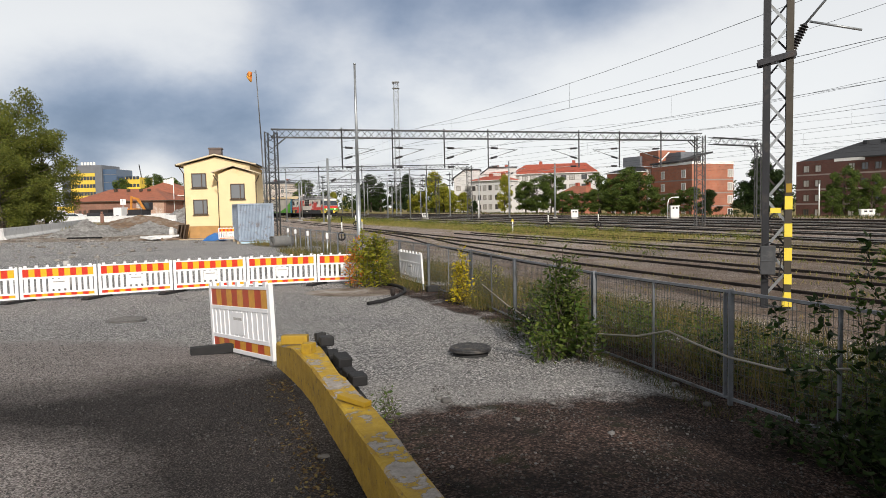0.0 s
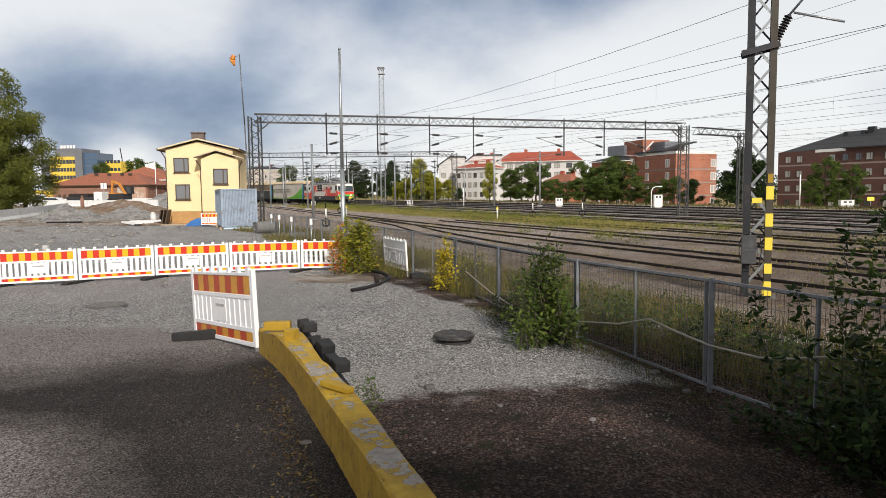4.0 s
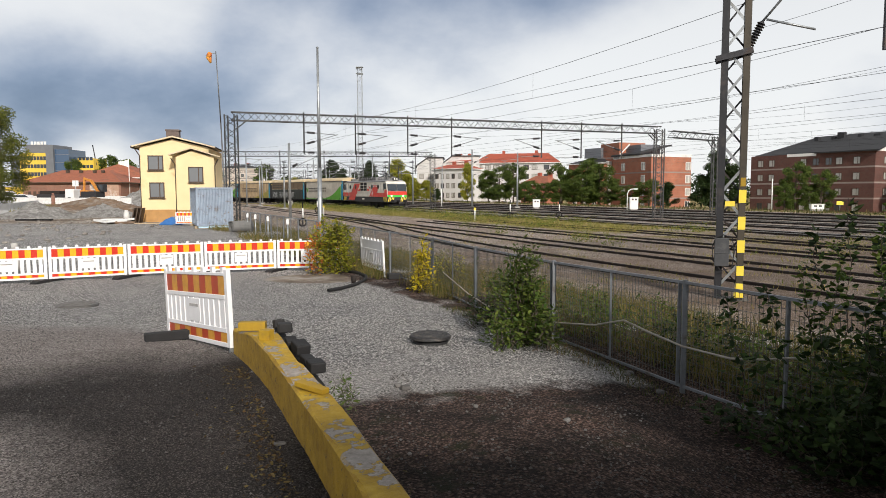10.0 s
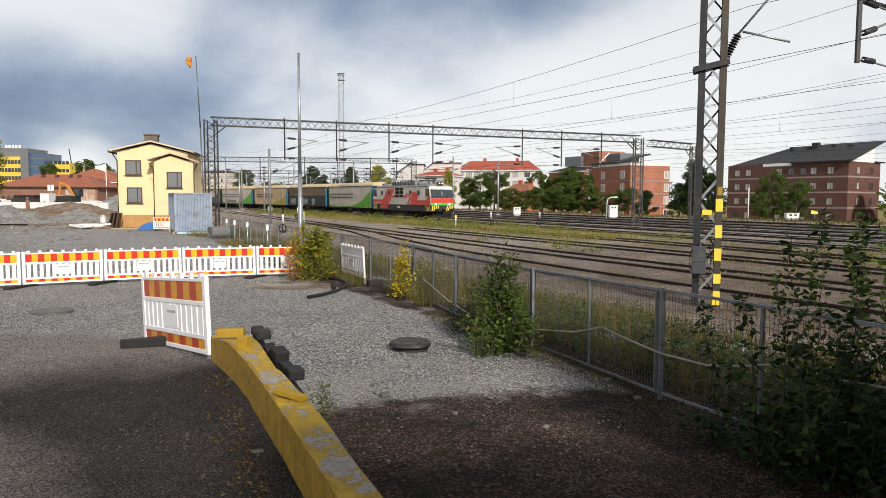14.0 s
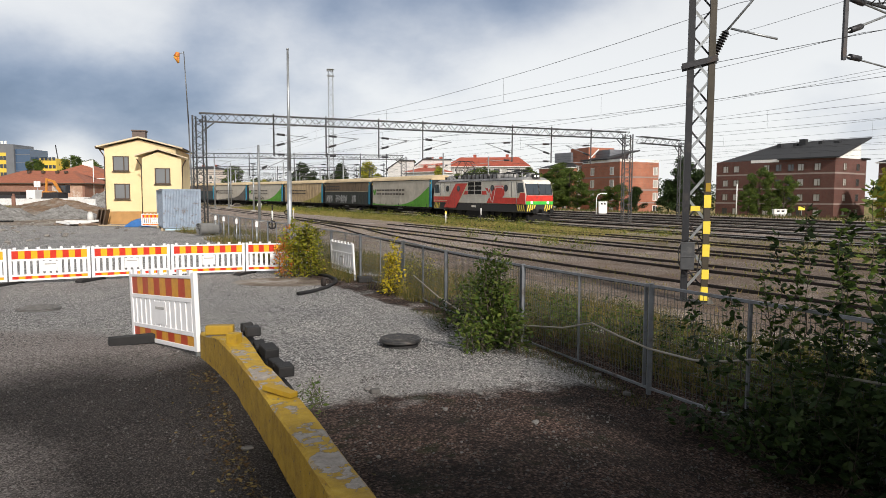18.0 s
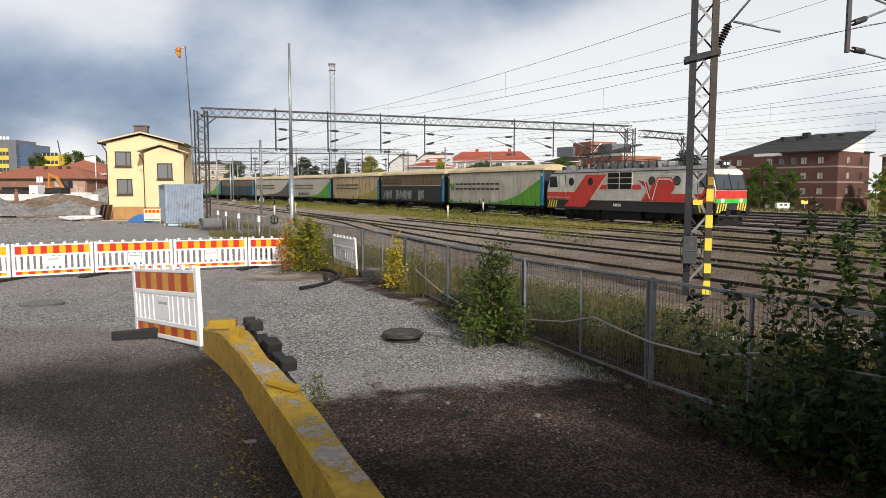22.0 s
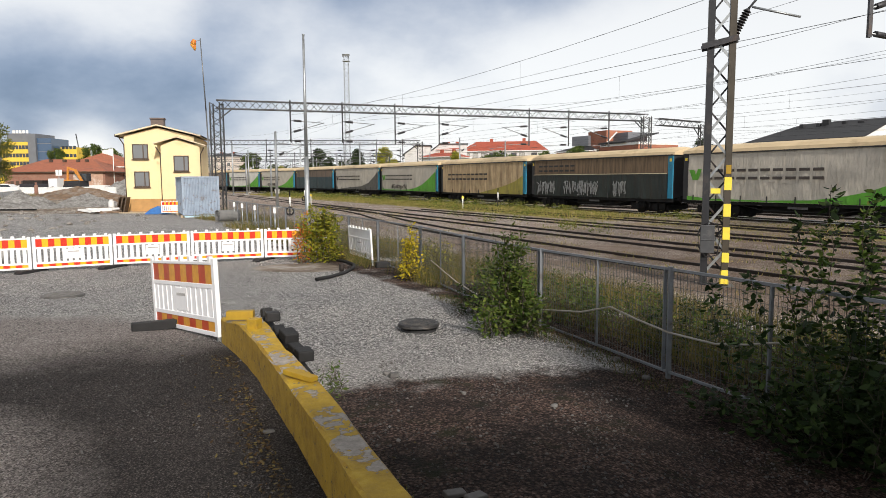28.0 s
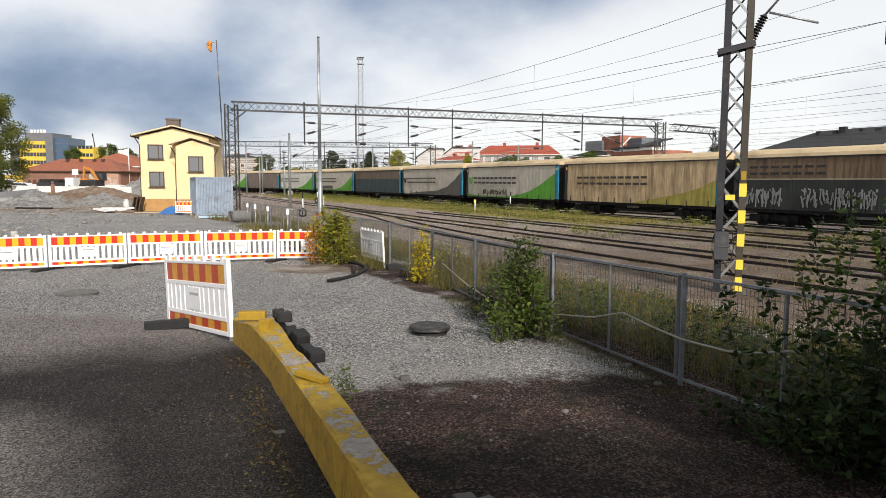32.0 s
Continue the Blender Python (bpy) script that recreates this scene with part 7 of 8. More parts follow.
for px, py in ((4.5, 60.8), (9.45, 64.3), (-11.0, 46.5), (-16.5, 77)):
    dwarf_signal(px, py)
for x, y, h in ((1.24, 56.6, 0.95), (-13.5, 66, 0.95)):
    root = thing("marker_post", pose(x, y, land(x, y)), "white post with a small yellow diamond marker", "marker post", "marker posts")
    part("post", Shape().tube((0, 0, 0), (0, 0, h), 0.05, 8), WHITE_PAINT, root)
    part("marker", Shape().prism([(-0.12, h), (0, h - 0.12), (0.12, h), (0.04, h + 0.2), (-0.04, h + 0.2)], -0.03, 0.03), YEL_SIGN, root)
for x, y, w, h in ((22.7, 88.5, 1.05, 1.75), (11.3, 100, 1.0, 1.3), (50.3, 96, 1.8, 0.95), (-28, 110, 0.6, 0.9), (-13, 120, 1.0, 0.9)):
    root = thing("relay_cabinet", pose(x, y, land(x, y)), "pale grey trackside equipment cabinet with dark vents", "cabinet", "trackside cabinets")
    part("body", Shape().box(-w / 2, -0.35, 0.25, w / 2, 0.35, h), WHITE_PAINT, root, bevel=0.02)
    part("plinth", Shape().box(-w / 2 + 0.1, -0.3, -0.3, w / 2 - 0.1, 0.3, 0.25), CONCRETE, root)
    part("vent", Shape().box(-w * 0.3, -0.36, h - 0.35, -w * 0.08, -0.349, h - 0.12).box(w * 0.08, -0.36, h - 0.35, w * 0.3, -0.349, h - 0.12), DARK_STEEL, root)
    part("lid", Shape().box(-w / 2 - 0.05, -0.4, h, w / 2 + 0.05, 0.4, h + 0.06), WHITE_PAINT, root)
for x, y, h in ((46.3, 101, 4.6), (-3, 108, 3.0)):
    root = thing("white_post", pose(x, y, land(x, y)), "slim white post at the edge of the tracks", "post", "white posts")
    part("shaft", Shape().tube((0, 0, 0), (0, 0, h), 0.09, 8), WHITE_PAINT, root)
root = thing("yard_lamp", pose(21.9, 88.6, land(21.9, 88.6)), "white lamp post with a bent arm beside a cabinet", "lamp post")
part("post", Shape().pipe([(0, 0, -0.2), (0, 0, 2.2), (0.15, 0, 2.65), (0.5, 0, 2.85), (0.95, 0, 2.9)], 0.06, 8), WHITE_PAINT, root)
part("lamp_head", Shape().box(0.85, -0.12, 2.8, 1.35, 0.12, 2.95), WHITE_PAINT, root)
root = thing("warning_plate", pose(51.3, 92, land(51.3, 92)), "small yellow plate on a post by the tracks", "sign")
part("post", Shape().tube((0, 0, 0), (0, 0, 1.0), 0.04, 6), GALV, root)
part("plate", Shape().box(-0.45, -0.03, 0.9, 0.45, 0.03, 1.4), YEL_SIGN, root)

# white capped posts along the far stretch of fence
for x, y in ((-7.5, 29.6), (-9.45, 33.3), (-11.0, 36.3), (-12.1, 38.4)):
    root = thing("capped_post", pose(x - 0.15, y - 0.1, 0), "grey post with a white cap beside the fence", "post", "white-capped posts")
    part("post", Shape().tube((0, 0, -0.1), (0, 0, 0.9), 0.035, 8), GALV, root)
    part("cap", Shape().box(-0.055, -0.04, 0.90, 0.055, 0.04, 1.11).box(-0.035, -0.03, 1.11, 0.035, 0.03, 1.15), WHITE_PL, root)


def roll_of_mat(x, y, z):
    root = thing("pipe_roll", pose(x, y, z, 0, 0, -42), "rolled grey rubber mat on the gravel", "roll")
    s = Shape()
    R0 = 0.1
    prev = None
    n = 60
    for k in range(n + 1):
        a = 2 * pi * 2.4 * k / n
        r = R0 + 0.24 * k / n
        p = (r * cos(a), 0.36 + r * sin(a))
        if prev:
            s.beam((prev[0], 0.0, prev[1]), (p[0], 0.0, p[1]), 1.3, 0.05)
        prev = p
    part("mat", s, surf("grey_rubber_mat", (0.17, 0.17, 0.165), 0.8, 0, 0.2, 3, (0.1, 0.1, 0.1), 0.6, 1.5), root)


roll_of_mat(-12.6, 38.2, 0.02)


# ---- things on the yard ----
def manhole(x, y, r, raised, label):
    g = land(x, y)
    root = thing("manhole_cover", pose(x, y, g, 0, 0, 20), label, "manhole cover", "manhole covers")
    iron = surf("cast_iron", (0.05, 0.05, 0.052) if raised > 0.03 else (0.15, 0.145, 0.14), 0.6, 0.5, 0.3, 12, (0.12, 0.11, 0.1), 0.56, 5.0, 0.4, 40)
    part("collar", Shape().tube((0, 0, -0.1), (0, 0, raised), r * 0.9, 28), RUBBER if raised > 0.03 else iron, root)
    s = Shape().tube((0, 0, raised), (0, 0, raised + 0.03), r * 1.05, 28, r * 1.07).tube((0, 0, raised + 0.03), (0, 0, raised + 0.055), r * 1.07, 28, r)
    part("rim", s, iron, root)
    lid = Shape()
    for k in range(-5, 6):
        w = math.sqrt(max(0.0, (r * 0.85) ** 2 - (k * r * 0.16) ** 2))
        lid.box(-w, k * r * 0.16 - 0.012, raised + 0.05, w, k * r * 0.16 + 0.012, raised + 0.068)
    part("ribs", lid, iron, root)


manhole(-0.46, 10.05, 0.30, 0.06, "round black manhole cover standing proud of the gravel")
manhole(-7.5, 12.8, 0.36, 0.0, "round iron manhole cover flush with the gravel")


def wall_bits():
    b = single("timber_block", Shape().box(-0.13, -0.05, 0, 0.13, 0.05, 0.085), OCHRE, pose(-2.06, 6.50, 0.905, 0, 0, 6), "yellow painted wooden block on the wall's end", "timber block", bevel=0.006)
    single("timber_block", Shape().box(-0.055, -0.055, 0, 0.045, 0.045, 0.09), OCHRE, pose(-1.74, 5.90, 0.945, 0, 0, -14), "small yellow wooden block on the wall", "timber block", bevel=0.005)
    single("timber_plank", Shape().box(-0.13, -0.035, 0, 0.13, 0.035, 0.035), OCHRE, pose(-1.0, 4.37, 0.945, 0, 4, -33), "short yellow wooden plank lying across the wall", "plank", bevel=0.004)
    root = thing("rubber_kerb", pose(0, 0, 0), "black ribbed rubber strip hanging off the wall", "rubber strip")
    a, b = Vector((-1.84, 6.60, 0.92)), Vector((-1.10, 5.20, 0.74))
    n = 6
    rng = random.Random(8)
    for k in range(n):
        p, q = a + (b - a) * (k / n), a + (b - a) * ((k + 0.6) / n)
        up = Vector((0, 0, 0.03 + 0.05 * (k % 2)))
        tilt = Vector((rng.uniform(-0.02, 0.02), 0, rng.uniform(-0.03, 0.05)))
        part("rubber_block", Shape().beam(p + up, q + up + tilt, 0.10 + 0.03 * (k % 2), 0.09), RUBBER, root, bevel=0.012)
    part("rubber_web", Shape().beam(a - Vector((0, 0, 0.03)), b - Vector((0, 0, 0.04)), 0.06, 0.03), RUBBER, root)
    hose = [(-3.6, 19.4), (-3.34, 19.1), (-2.85, 18.5), (-2.55, 17.85), (-2.45, 17.2), (-2.54, 16.2), (-2.76, 15.5), (-3.02, 15.1)]
    single("hose", Shape().pipe([(x, y, 0.05) for x, y in hose], 0.042, 10), RUBBER, pose(0, 0, 0), "thick black hose end curling on the gravel", "hose")
    root = thing("rusty_fitting", pose(-2.75, 16.75, 0.09), "rusty pipe fitting lying by the hose", "pipe fitting")
    part("flange", Shape().tube((0, 0, 0), (0.10, 0.03, 0), 0.10, 14), RUST, root)
    part("flange", Shape().tube((0.2, 0.05, -0.02), (0.28, 0.07, -0.02), 0.075, 14), RUST, root)
    single("concrete_block", Shape().box(-0.18, -0.12, 0, 0.18, 0.12, 0.15), RUBBER, pose(-1.75, 17.55, 0.0, 0, 0, 20), "dark rough foot block by the fence", "block", bevel=0.02)


wall_bits()


def fence_cable():
    pts = []
    keys = [(-0.35, 14.9, 0.5), (0.2, 13.3, 0.25), (0.54, 12.5, 0.15), (0.88, 11.67, 0.12), (1.44, 10.3, 0.26), (1.92, 9.4, 0.40), (2.2, 8.87, 0.57), (2.44, 8.41, 0.49), (2.68, 7.95, 0.43),
            (2.99, 7.33, 0.44), (3.18, 6.96, 0.52), (3.3, 6.71, 0.60), (3.44, 6.42, 0.67), (3.62, 6.06, 0.64), (3.88, 5.53, 0.68), (4.4, 4.4, 0.6), (5.0, 3.2, 0.7)]
    for a, b in zip(keys, keys[1:]):
        for k in range(4):
            pts.append(Vector(a).lerp(Vector(b), k / 4) + Vector((-0.04, -0.03, 0)))
    single("cable", Shape().pipe(pts, 0.013, 6), surf("pale_cable", (0.30, 0.28, 0.24), 0.6), pose(0, 0, 0), "pale cable strung loosely along the mesh fence", "cable")


fence_cable()


def stone(rng, r):
    s = Shape()
    n, m = 7, 4
    ring = []
    for j in range(1, m):
        for k in range(n):
            a, b = 2 * pi * k / n, pi * j / m
            q = r * rng.uniform(0.7, 1.15)
            ring.append((q * cos(a) * sin(b), q * sin(a) * sin(b), 0.6 * q * cos(b)))
    s.v = [(0, 0, 0.55 * r)] + ring + [(0, 0, -0.55 * r)]
    for k in range(n):
        j = (k + 1) % n
        s.f.append((0, 1 + k, 1 + j))
        for i in range(m - 2):
            s.f.append((1 + i * n + k, 1 + (i + 1) * n + k, 1 + (i + 1) * n + j, 1 + i * n + j))
        s.f.append((1 + (m - 2) * n + k, len(s.v) - 1, 1 + (m - 2) * n + j))
    s.smooth = [False] * len(s.f)
    return s


def loose_stones():
    rng = random.Random(21)
    protos = [stone(rng, 1.0).mesh("stone", CLAY) for _ in range(6)]
    places = [(-0.62, 7.35, 0.07), (-0.42, 7.2, 0.05), (-0.72, 7.5, 0.05), (0.55, 7.3, 0.04), (0.15, 6.6, 0.035), (1.0, 6.2, 0.04)]
    for _ in range(26):
        places.append((-2.68 + rng.gauss(0, 0.10), 7.15 + rng.gauss(0, 0.16), rng.uniform(0.010, 0.022)))
    for _ in range(110):
        x, y = rng.uniform(-0.6, 3.0), rng.uniform(2.5, 9.5)
        if x > wall_x(y) + 0.25 and across(x, y) < 6.2:
            places.append((x, y, rng.uniform(0.008, 0.022)))
    for _ in range(40):
        u = rng.random()
        x, y = 0.2 + 2.2 * u, 12.5 - 4.6 * u
        places.append((x + rng.uniform(-0.3, 0.1), y + rng.uniform(-0.3, 0.1), rng.uniform(0.02, 0.06)))
    for x, y, r in places:
        ob = new("stone", rng.choice(protos))
        ob.matrix_basis = pose(x, y, land(x, y) + r * 0.25, 0, 0, rng.uniform(0, 360)) @ Matrix.Diagonal((r, r, r, 1))
        tagged(ob, "small rough grey stone on the ground", "stone", "loose stones")
    # fine grit that nobody could count
    g = np.random.default_rng(4)
    n = 30000
    x, y = g.uniform(-9, 4.5, n), g.uniform(2.2, 17.5, n)
    keep = (0.8685 * x + 0.4957 * y < 6.4)
    x, y = x[keep], y[keep]
    z = np.array([land(float(a), float(b)) for a, b in zip(x, y)])
    r = 0.004 + 0.009 * g.random(len(x)) ** 2
    v = np.zeros((len(x), 4, 3))
    a = g.uniform(0, 6.28, len(x))
    for k in range(3):
        v[:, k, 0], v[:, k, 1], v[:, k, 2] = x + r * np.cos(a + 2.1 * k), y + r * np.sin(a + 2.1 * k), z
    v[:, 3, 0], v[:, 3, 1], v[:, 3, 2] = x, y, z + r * 1.1
    tri = v[:, [0, 1, 3, 1, 2, 3, 2, 0, 3]].reshape(-1, 3)
    ob = new("grit", quads_mesh("grit", tri, surf("grit_stone", (0.085, 0.082, 0.08), 0.95, 0, 0.5, 30, bump=0), 3))
    tagged(ob, "scattered grey grit on asphalt and bare earth", "grit", kind="stuff")


loose_stones()


# ---- building site beyond the house ----
def heap(x, y, r, h, material, label, seed, sx=1.0, sy=1.0):
    rng = random.Random(seed)
    s = Shape()
    n, m = 56, 18
    for j in range(m + 1):
        for k in range(n):
            a, u = 2 * pi * k / n, j / m
            q = r * u * (1 + 0.18 * noise.noise((cos(a) * 2, sin(a) * 2, seed)))
            z = h * (1 - u) ** 1.15 + (0.22 * h * noise.noise((q * cos(a) * 0.9, q * sin(a) * 0.9, seed * 3)) + 0.16 * noise.noise((q * cos(a) * 3.1, q * sin(a) * 3.1, seed * 5)) + 0.07 * noise.noise((q * cos(a) * 8, q * sin(a) * 8, seed * 7))) * (1 - u * 0.5) - (0.15 if j == m else 0)
            s.v.append((q * cos(a) * sx, q * sin(a) * sy, z))
    for j in range(m):
        for k in range(n):
            i = (k + 1) % n
            s.f.append((j * n + k, j * n + i, (j + 1) * n + i, (j + 1) * n + k))
            s.smooth.append(False)
    return single("gravel_mound", s, material, pose(x, y, land(x, y)), label, "heap", "heaps of the building site")


GRAVEL_H = surf("heaped_gravel", (0.30, 0.295, 0.285), 0.95, 0, 0.4, 5, (0.16, 0.15, 0.14), 0.55, 1.2, 1.0, 6, 0.3)
EARTH_H = surf("heaped_earth", (0.20, 0.135, 0.09), 0.95, 0, 0.4, 2, (0.30, 0.26, 0.22), 0.56, 0.6, 1.0, 4, 0.3)
heap(-39.3, 61.5, 3.4, 1.6, GRAVEL_H, "grey gravel heap on the building site", 3, 1.15)
heap(-35.6, 66.0, 2.9, 1.35, GRAVEL_H, "low grey gravel heap on the building site", 5, 1.25)
heap(-47.5, 86.0, 4.6, 1.6, EARTH_H, "broad brown earth heap before the hall", 8, 1.7)
heap(-41.0, 79.0, 3.0, 1.0, EARTH_H, "brown earth heap on the building site", 9, 1.5)
heap(-58.0, 120.0, 4.0, 2.4, GRAVEL_H, "grey gravel heap by the site barriers", 12, 1.3)


def rubble():
    """Broken stones strewn over the building site."""
    rng = random.Random(77)
    v, tri = [], []
    protos = [stone(rng, 1.0) for _ in range(4)]
    for _ in range(1500):
        if rng.random() < 0.55:
            c = rng.choice(((-39.3, 61.5, 3.6), (-35.6, 66.0, 3.4), (-47.5, 86, 6.5), (-41, 79, 4.5), (-29, 52, 3.0)))
            x, y = c[0] + rng.gauss(0, c[2] * 0.6), c[1] + rng.gauss(0, c[2] * 0.6)
        else:
            x, y = rng.uniform(-46, -19), rng.uniform(30, 92)
        r = 0.05 + 0.16 * rng.random() ** 3
        M = pose(x, y, land(x, y) + r * 0.2, 0, 0, rng.uniform(0, 360))
        p = rng.choice(protos)
        k = len(v)
        v += [tuple(M @ (Vector(q) * r)) for q in p.v]
        tri += [tuple(i + k for i in f) for f in p.f]
    me = bpy.data.meshes.new("rubble")
    me.from_pydata(v, [], tri)
    me.materials.append(surf("rubble_stone", (0.26, 0.24, 0.215), 0.95, 0, 0.4, 3, (0.12, 0.10, 0.085), 0.55, 1.0))
    tagged(new("rubble", me), "broken grey stones strewn over the building site", "rubble", kind="stuff")


rubble()


def jersey(a, b, h=1.05, label="white concrete safety barrier section"):
    L = hypot(b[0] - a[0], b[1] - a[1])
    x, y = a
    g0_, g1_ = land(*a), land(*b)
    s = Shape()
    prof = [(-0.32, 0), (0.32, 0), (0.32, 0.09), (0.13, 0.36), (0.09, h), (-0.09, h), (-0.13, 0.36), (-0.32, 0.09)]
    M = pose(0, 0, 0, 0, 0, math.degrees(atan2(b[1] - a[1], b[0] - a[0])) - 90) @ pose(0, 0, 0, math.degrees(atan2(g1_ - g0_, L)), 0, 0)
    s.prism(prof, 0.03, L - 0.03, M)
    return single("concrete_barrier", s, WHITE_CONC, pose(x, y, g0_), label, "concrete barrier", "concrete barriers")


def barrier_line(pts, step=6.0):
    for a, b in zip(pts, pts[1:]):
        n = max(1, int(hypot(b[0] - a[0], b[1] - a[1]) / step))
        for k in range(n):
            p = tuple(a[i] + (b[i] - a[i]) * k / n for i in (0, 1))
            q = tuple(a[i] + (b[i] - a[i]) * (k + 1) / n for i in (0, 1))
            jersey(p, q)


barrier_line([(-48, 50.5), (-44.3, 56.6), (-52.5, 78), (-57.5, 90)])
barrier_line([(-96, 131), (-80, 130), (-66, 129), (-58, 127)], 5.0)
barrier_line([(-88, 122), (-74, 121)], 5.0)
barrier_line([(-79, 112), (-67, 110.5), (-54, 109)], 4.0)


def excavator(x, y):
    root = thing("excavator", pose(x, y, land(x, y), 0, 0, -8), "orange tracked excavator with a bent boom", "excavator")
    for sy in (-1.1, 1.1):
        t = part("crawler_track", Shape().prism([(-1.9, 0.35), (-1.5, 0), (1.5, 0), (1.9, 0.35), (1.6, 0.85), (-1.6, 0.85)], sy - 0.28, sy + 0.28), DARK_STEEL, root)
        for k in (-1.1, 0, 1.1):
            part("roller", Shape().tube((k, sy - 0.3, 0.42), (k, sy + 0.3, 0.42), 0.28, 12), STEEL, t)
    part("upper_body", Shape().box(-2.0, -1.3, 0.95, 1.0, 1.3, 2.0), DARK_STEEL, root, bevel=0.08)
    part("engine_cover", Shape().box(-2.1, -1.25, 1.1, -0.6, 1.25, 2.2), ORANGE_MACH, root, bevel=0.08)
    cab = part("cab", Shape().box(0.0, 0.2, 1.9, 1.5, 1.25, 3.3), DARK_STEEL, root, bevel=0.06)
    part("cab_glass", Shape().box(0.15, 0.18, 2.2, 1.35, 1.27, 3.15), GLASS, cab)
    boom = part("boom", Shape().beam((0.8, -0.2, 1.8), (-0.5, -0.2, 3.9), 0.28, 0.42).beam((-0.5, -0.2, 3.9), (-1.9, -0.2, 4.3), 0.26, 0.36), ORANGE_MACH, root)
    part("stick", Shape().beam((-1.85, -0.2, 4.5), (-2.1, -0.2, 1.5), 0.22, 0.32), ORANGE_MACH, root)
    part("bucket", Shape().prism([(-2.9, 0.5), (-2.0, 0.2), (-1.6, 0.9), (-1.9, 1.6), (-2.6, 1.2)], -0.7, 0.4), DARK_STEEL, root)
    part("boom_cylinder", Shape().tube((0.6, -0.2, 1.5), (-0.6, -0.2, 3.2), 0.09, 8), GALV, root)


excavator(-65.5, 119)


def car(x, y, rz, paint, label, van=False):
    root = thing("parked_car" if not van else "parked_van", pose(x, y, land(x, y), 0, 0, rz), label, "car" if not van else "van", "parked vehicles")
    prof = [(-2.2, 0.3), (2.2, 0.3), (2.25, 0.75), (1.2, 0.95), (0.5, 1.45), (-1.3, 1.48), (-2.0, 1.0), (-2.25, 0.85)] if not van else \
        [(-2.6, 0.35), (2.5, 0.35), (2.55, 0.95), (1.9, 1.2), (1.2, 2.1), (-2.5, 2.15), (-2.6, 1.8)]
    part("body", Shape().prism(prof, -0.88, 0.88), paint, root, bevel=0.08)
    w = [(1.1, 0.97), (0.48, 1.38), (-1.25, 1.4), (-1.8, 1.0)] if not van else [(1.8, 1.22), (1.2, 1.95), (0.3, 1.95), (0.3, 1.22)]
    part("side_window", Shape().prism(w, -0.9, 0.9), GLASS, root)
    for u in (-1.35, 1.4):
        for sy in (-0.8, 0.8):
            t = part("tyre", Shape().tube((u, sy - 0.1, 0.32), (u, sy + 0.1, 0.32), 0.32, 16), RUBBER, root)
            part("rim", Shape().tube((u, sy - 0.11, 0.32), (u, sy + 0.11, 0.32), 0.19, 12), GALV, t)
    for sy in (-0.65, 0.65):
        part("headlight", Shape().box(2.15, sy - 0.15, 0.65, 2.27, sy + 0.15, 0.8), GLASS, root)


car(-82, 119, 10, CAR_WHITE, "white van parked behind the concrete barriers", True)
car(-88, 122, 5, CAR_GREY, "grey parked car behind the concrete barriers")
car(-77.5, 118, 0, CAR_WHITE, "white car parked behind the concrete barriers")
car(-96, 126, 15, CAR_GREY, "dark grey parked car under the trees")
car(-60.5, 132, 0, CAR_WHITE, "white parked car near the hall")
car(-84, 126, 0, CAR_WHITE, "white car parked behind the concrete barriers")


def site_truck(x, y):
    root = thing("site_machine", pose(x, y, land(x, y), 0, 0, 0), "dark low loader truck with a white cab", "truck")
    part("bed", Shape().box(-3.2, -1.2, 0.8, 2.0, 1.2, 1.5), DARK_STEEL, root)
    part("cab", Shape().box(2.0, -1.2, 0.7, 3.6, 1.2, 2.4), CAR_WHITE, root, bevel=0.08)
    part("load", Shape().box(-2.8, -0.9, 1.5, 0.8, 0.9, 2.1), RUST, root)
    for u in (-2.4, -1.3, 2.8):
        for sy in (-1.1, 1.1):
            part("wheel", Shape().tube((u, sy - 0.15, 0.5), (u, sy + 0.15, 0.5), 0.5, 16), RUBBER, root)


site_truck(-73.5, 121)


def site_post(x, y, h, r, label, mt):
    return single("concrete_post", Shape().tube((0, 0, -0.2), (0, 0, h * 0.8), r, 14, r * 0.85).tube((0, 0, h * 0.8), (0, 0, h), r * 0.6, 12, r * 0.55), mt, pose(x, y, land(x, y)), label, "post", "concrete posts")


site_post(-11.95, 17.6, 0.95, 0.15, "short round concrete post behind the barriers", CONCRETE)
site_post(-31.5, 62.5, 0.75, 0.28, "pale concrete post on the building site", WHITE_CONC)
site_post(-33.5, 73, 0.9, 0.32, "pale concrete post on the building site", WHITE_CONC)
site_post(-39.5, 88, 0.8, 0.25, "yellow post on the building site", YEL_SIGN)
site_post(-64, 104, 1.9, 0.3, "reddish brown post at the barrier's end", BRICK_H)
root = thing("road_sign", pose(-87, 150, land(-87, 150)), "white sign plate on a thin post", "sign")
part("post", Shape().tube((0, 0, 0), (0, 0, 4.2), 0.08, 8), GALV, root)
part("plate", Shape().box(-0.7, -0.05, 2.9, 0.7, 0.05, 4.2), WHITE_PAINT, root)
root = thing("white_flag", pose(-97, 195, 3), "white flag on a thin mast", "flag")
part("mast", Shape().tube((0, 0, -2), (0, 0, 9.5), 0.12, 8), WHITE_PAINT, root)
_f = Shape()
for _k in range(6):
    _f.box(-0.5 * _k - 0.5, 0.15 * sin(_k), 7.2 + 0.15 * _k, -0.5 * _k, 0.15 * sin(_k) + 0.06, 9.3 - 0.1 * _k)
part("flag_cloth", _f, WHITE_PAINT, root)


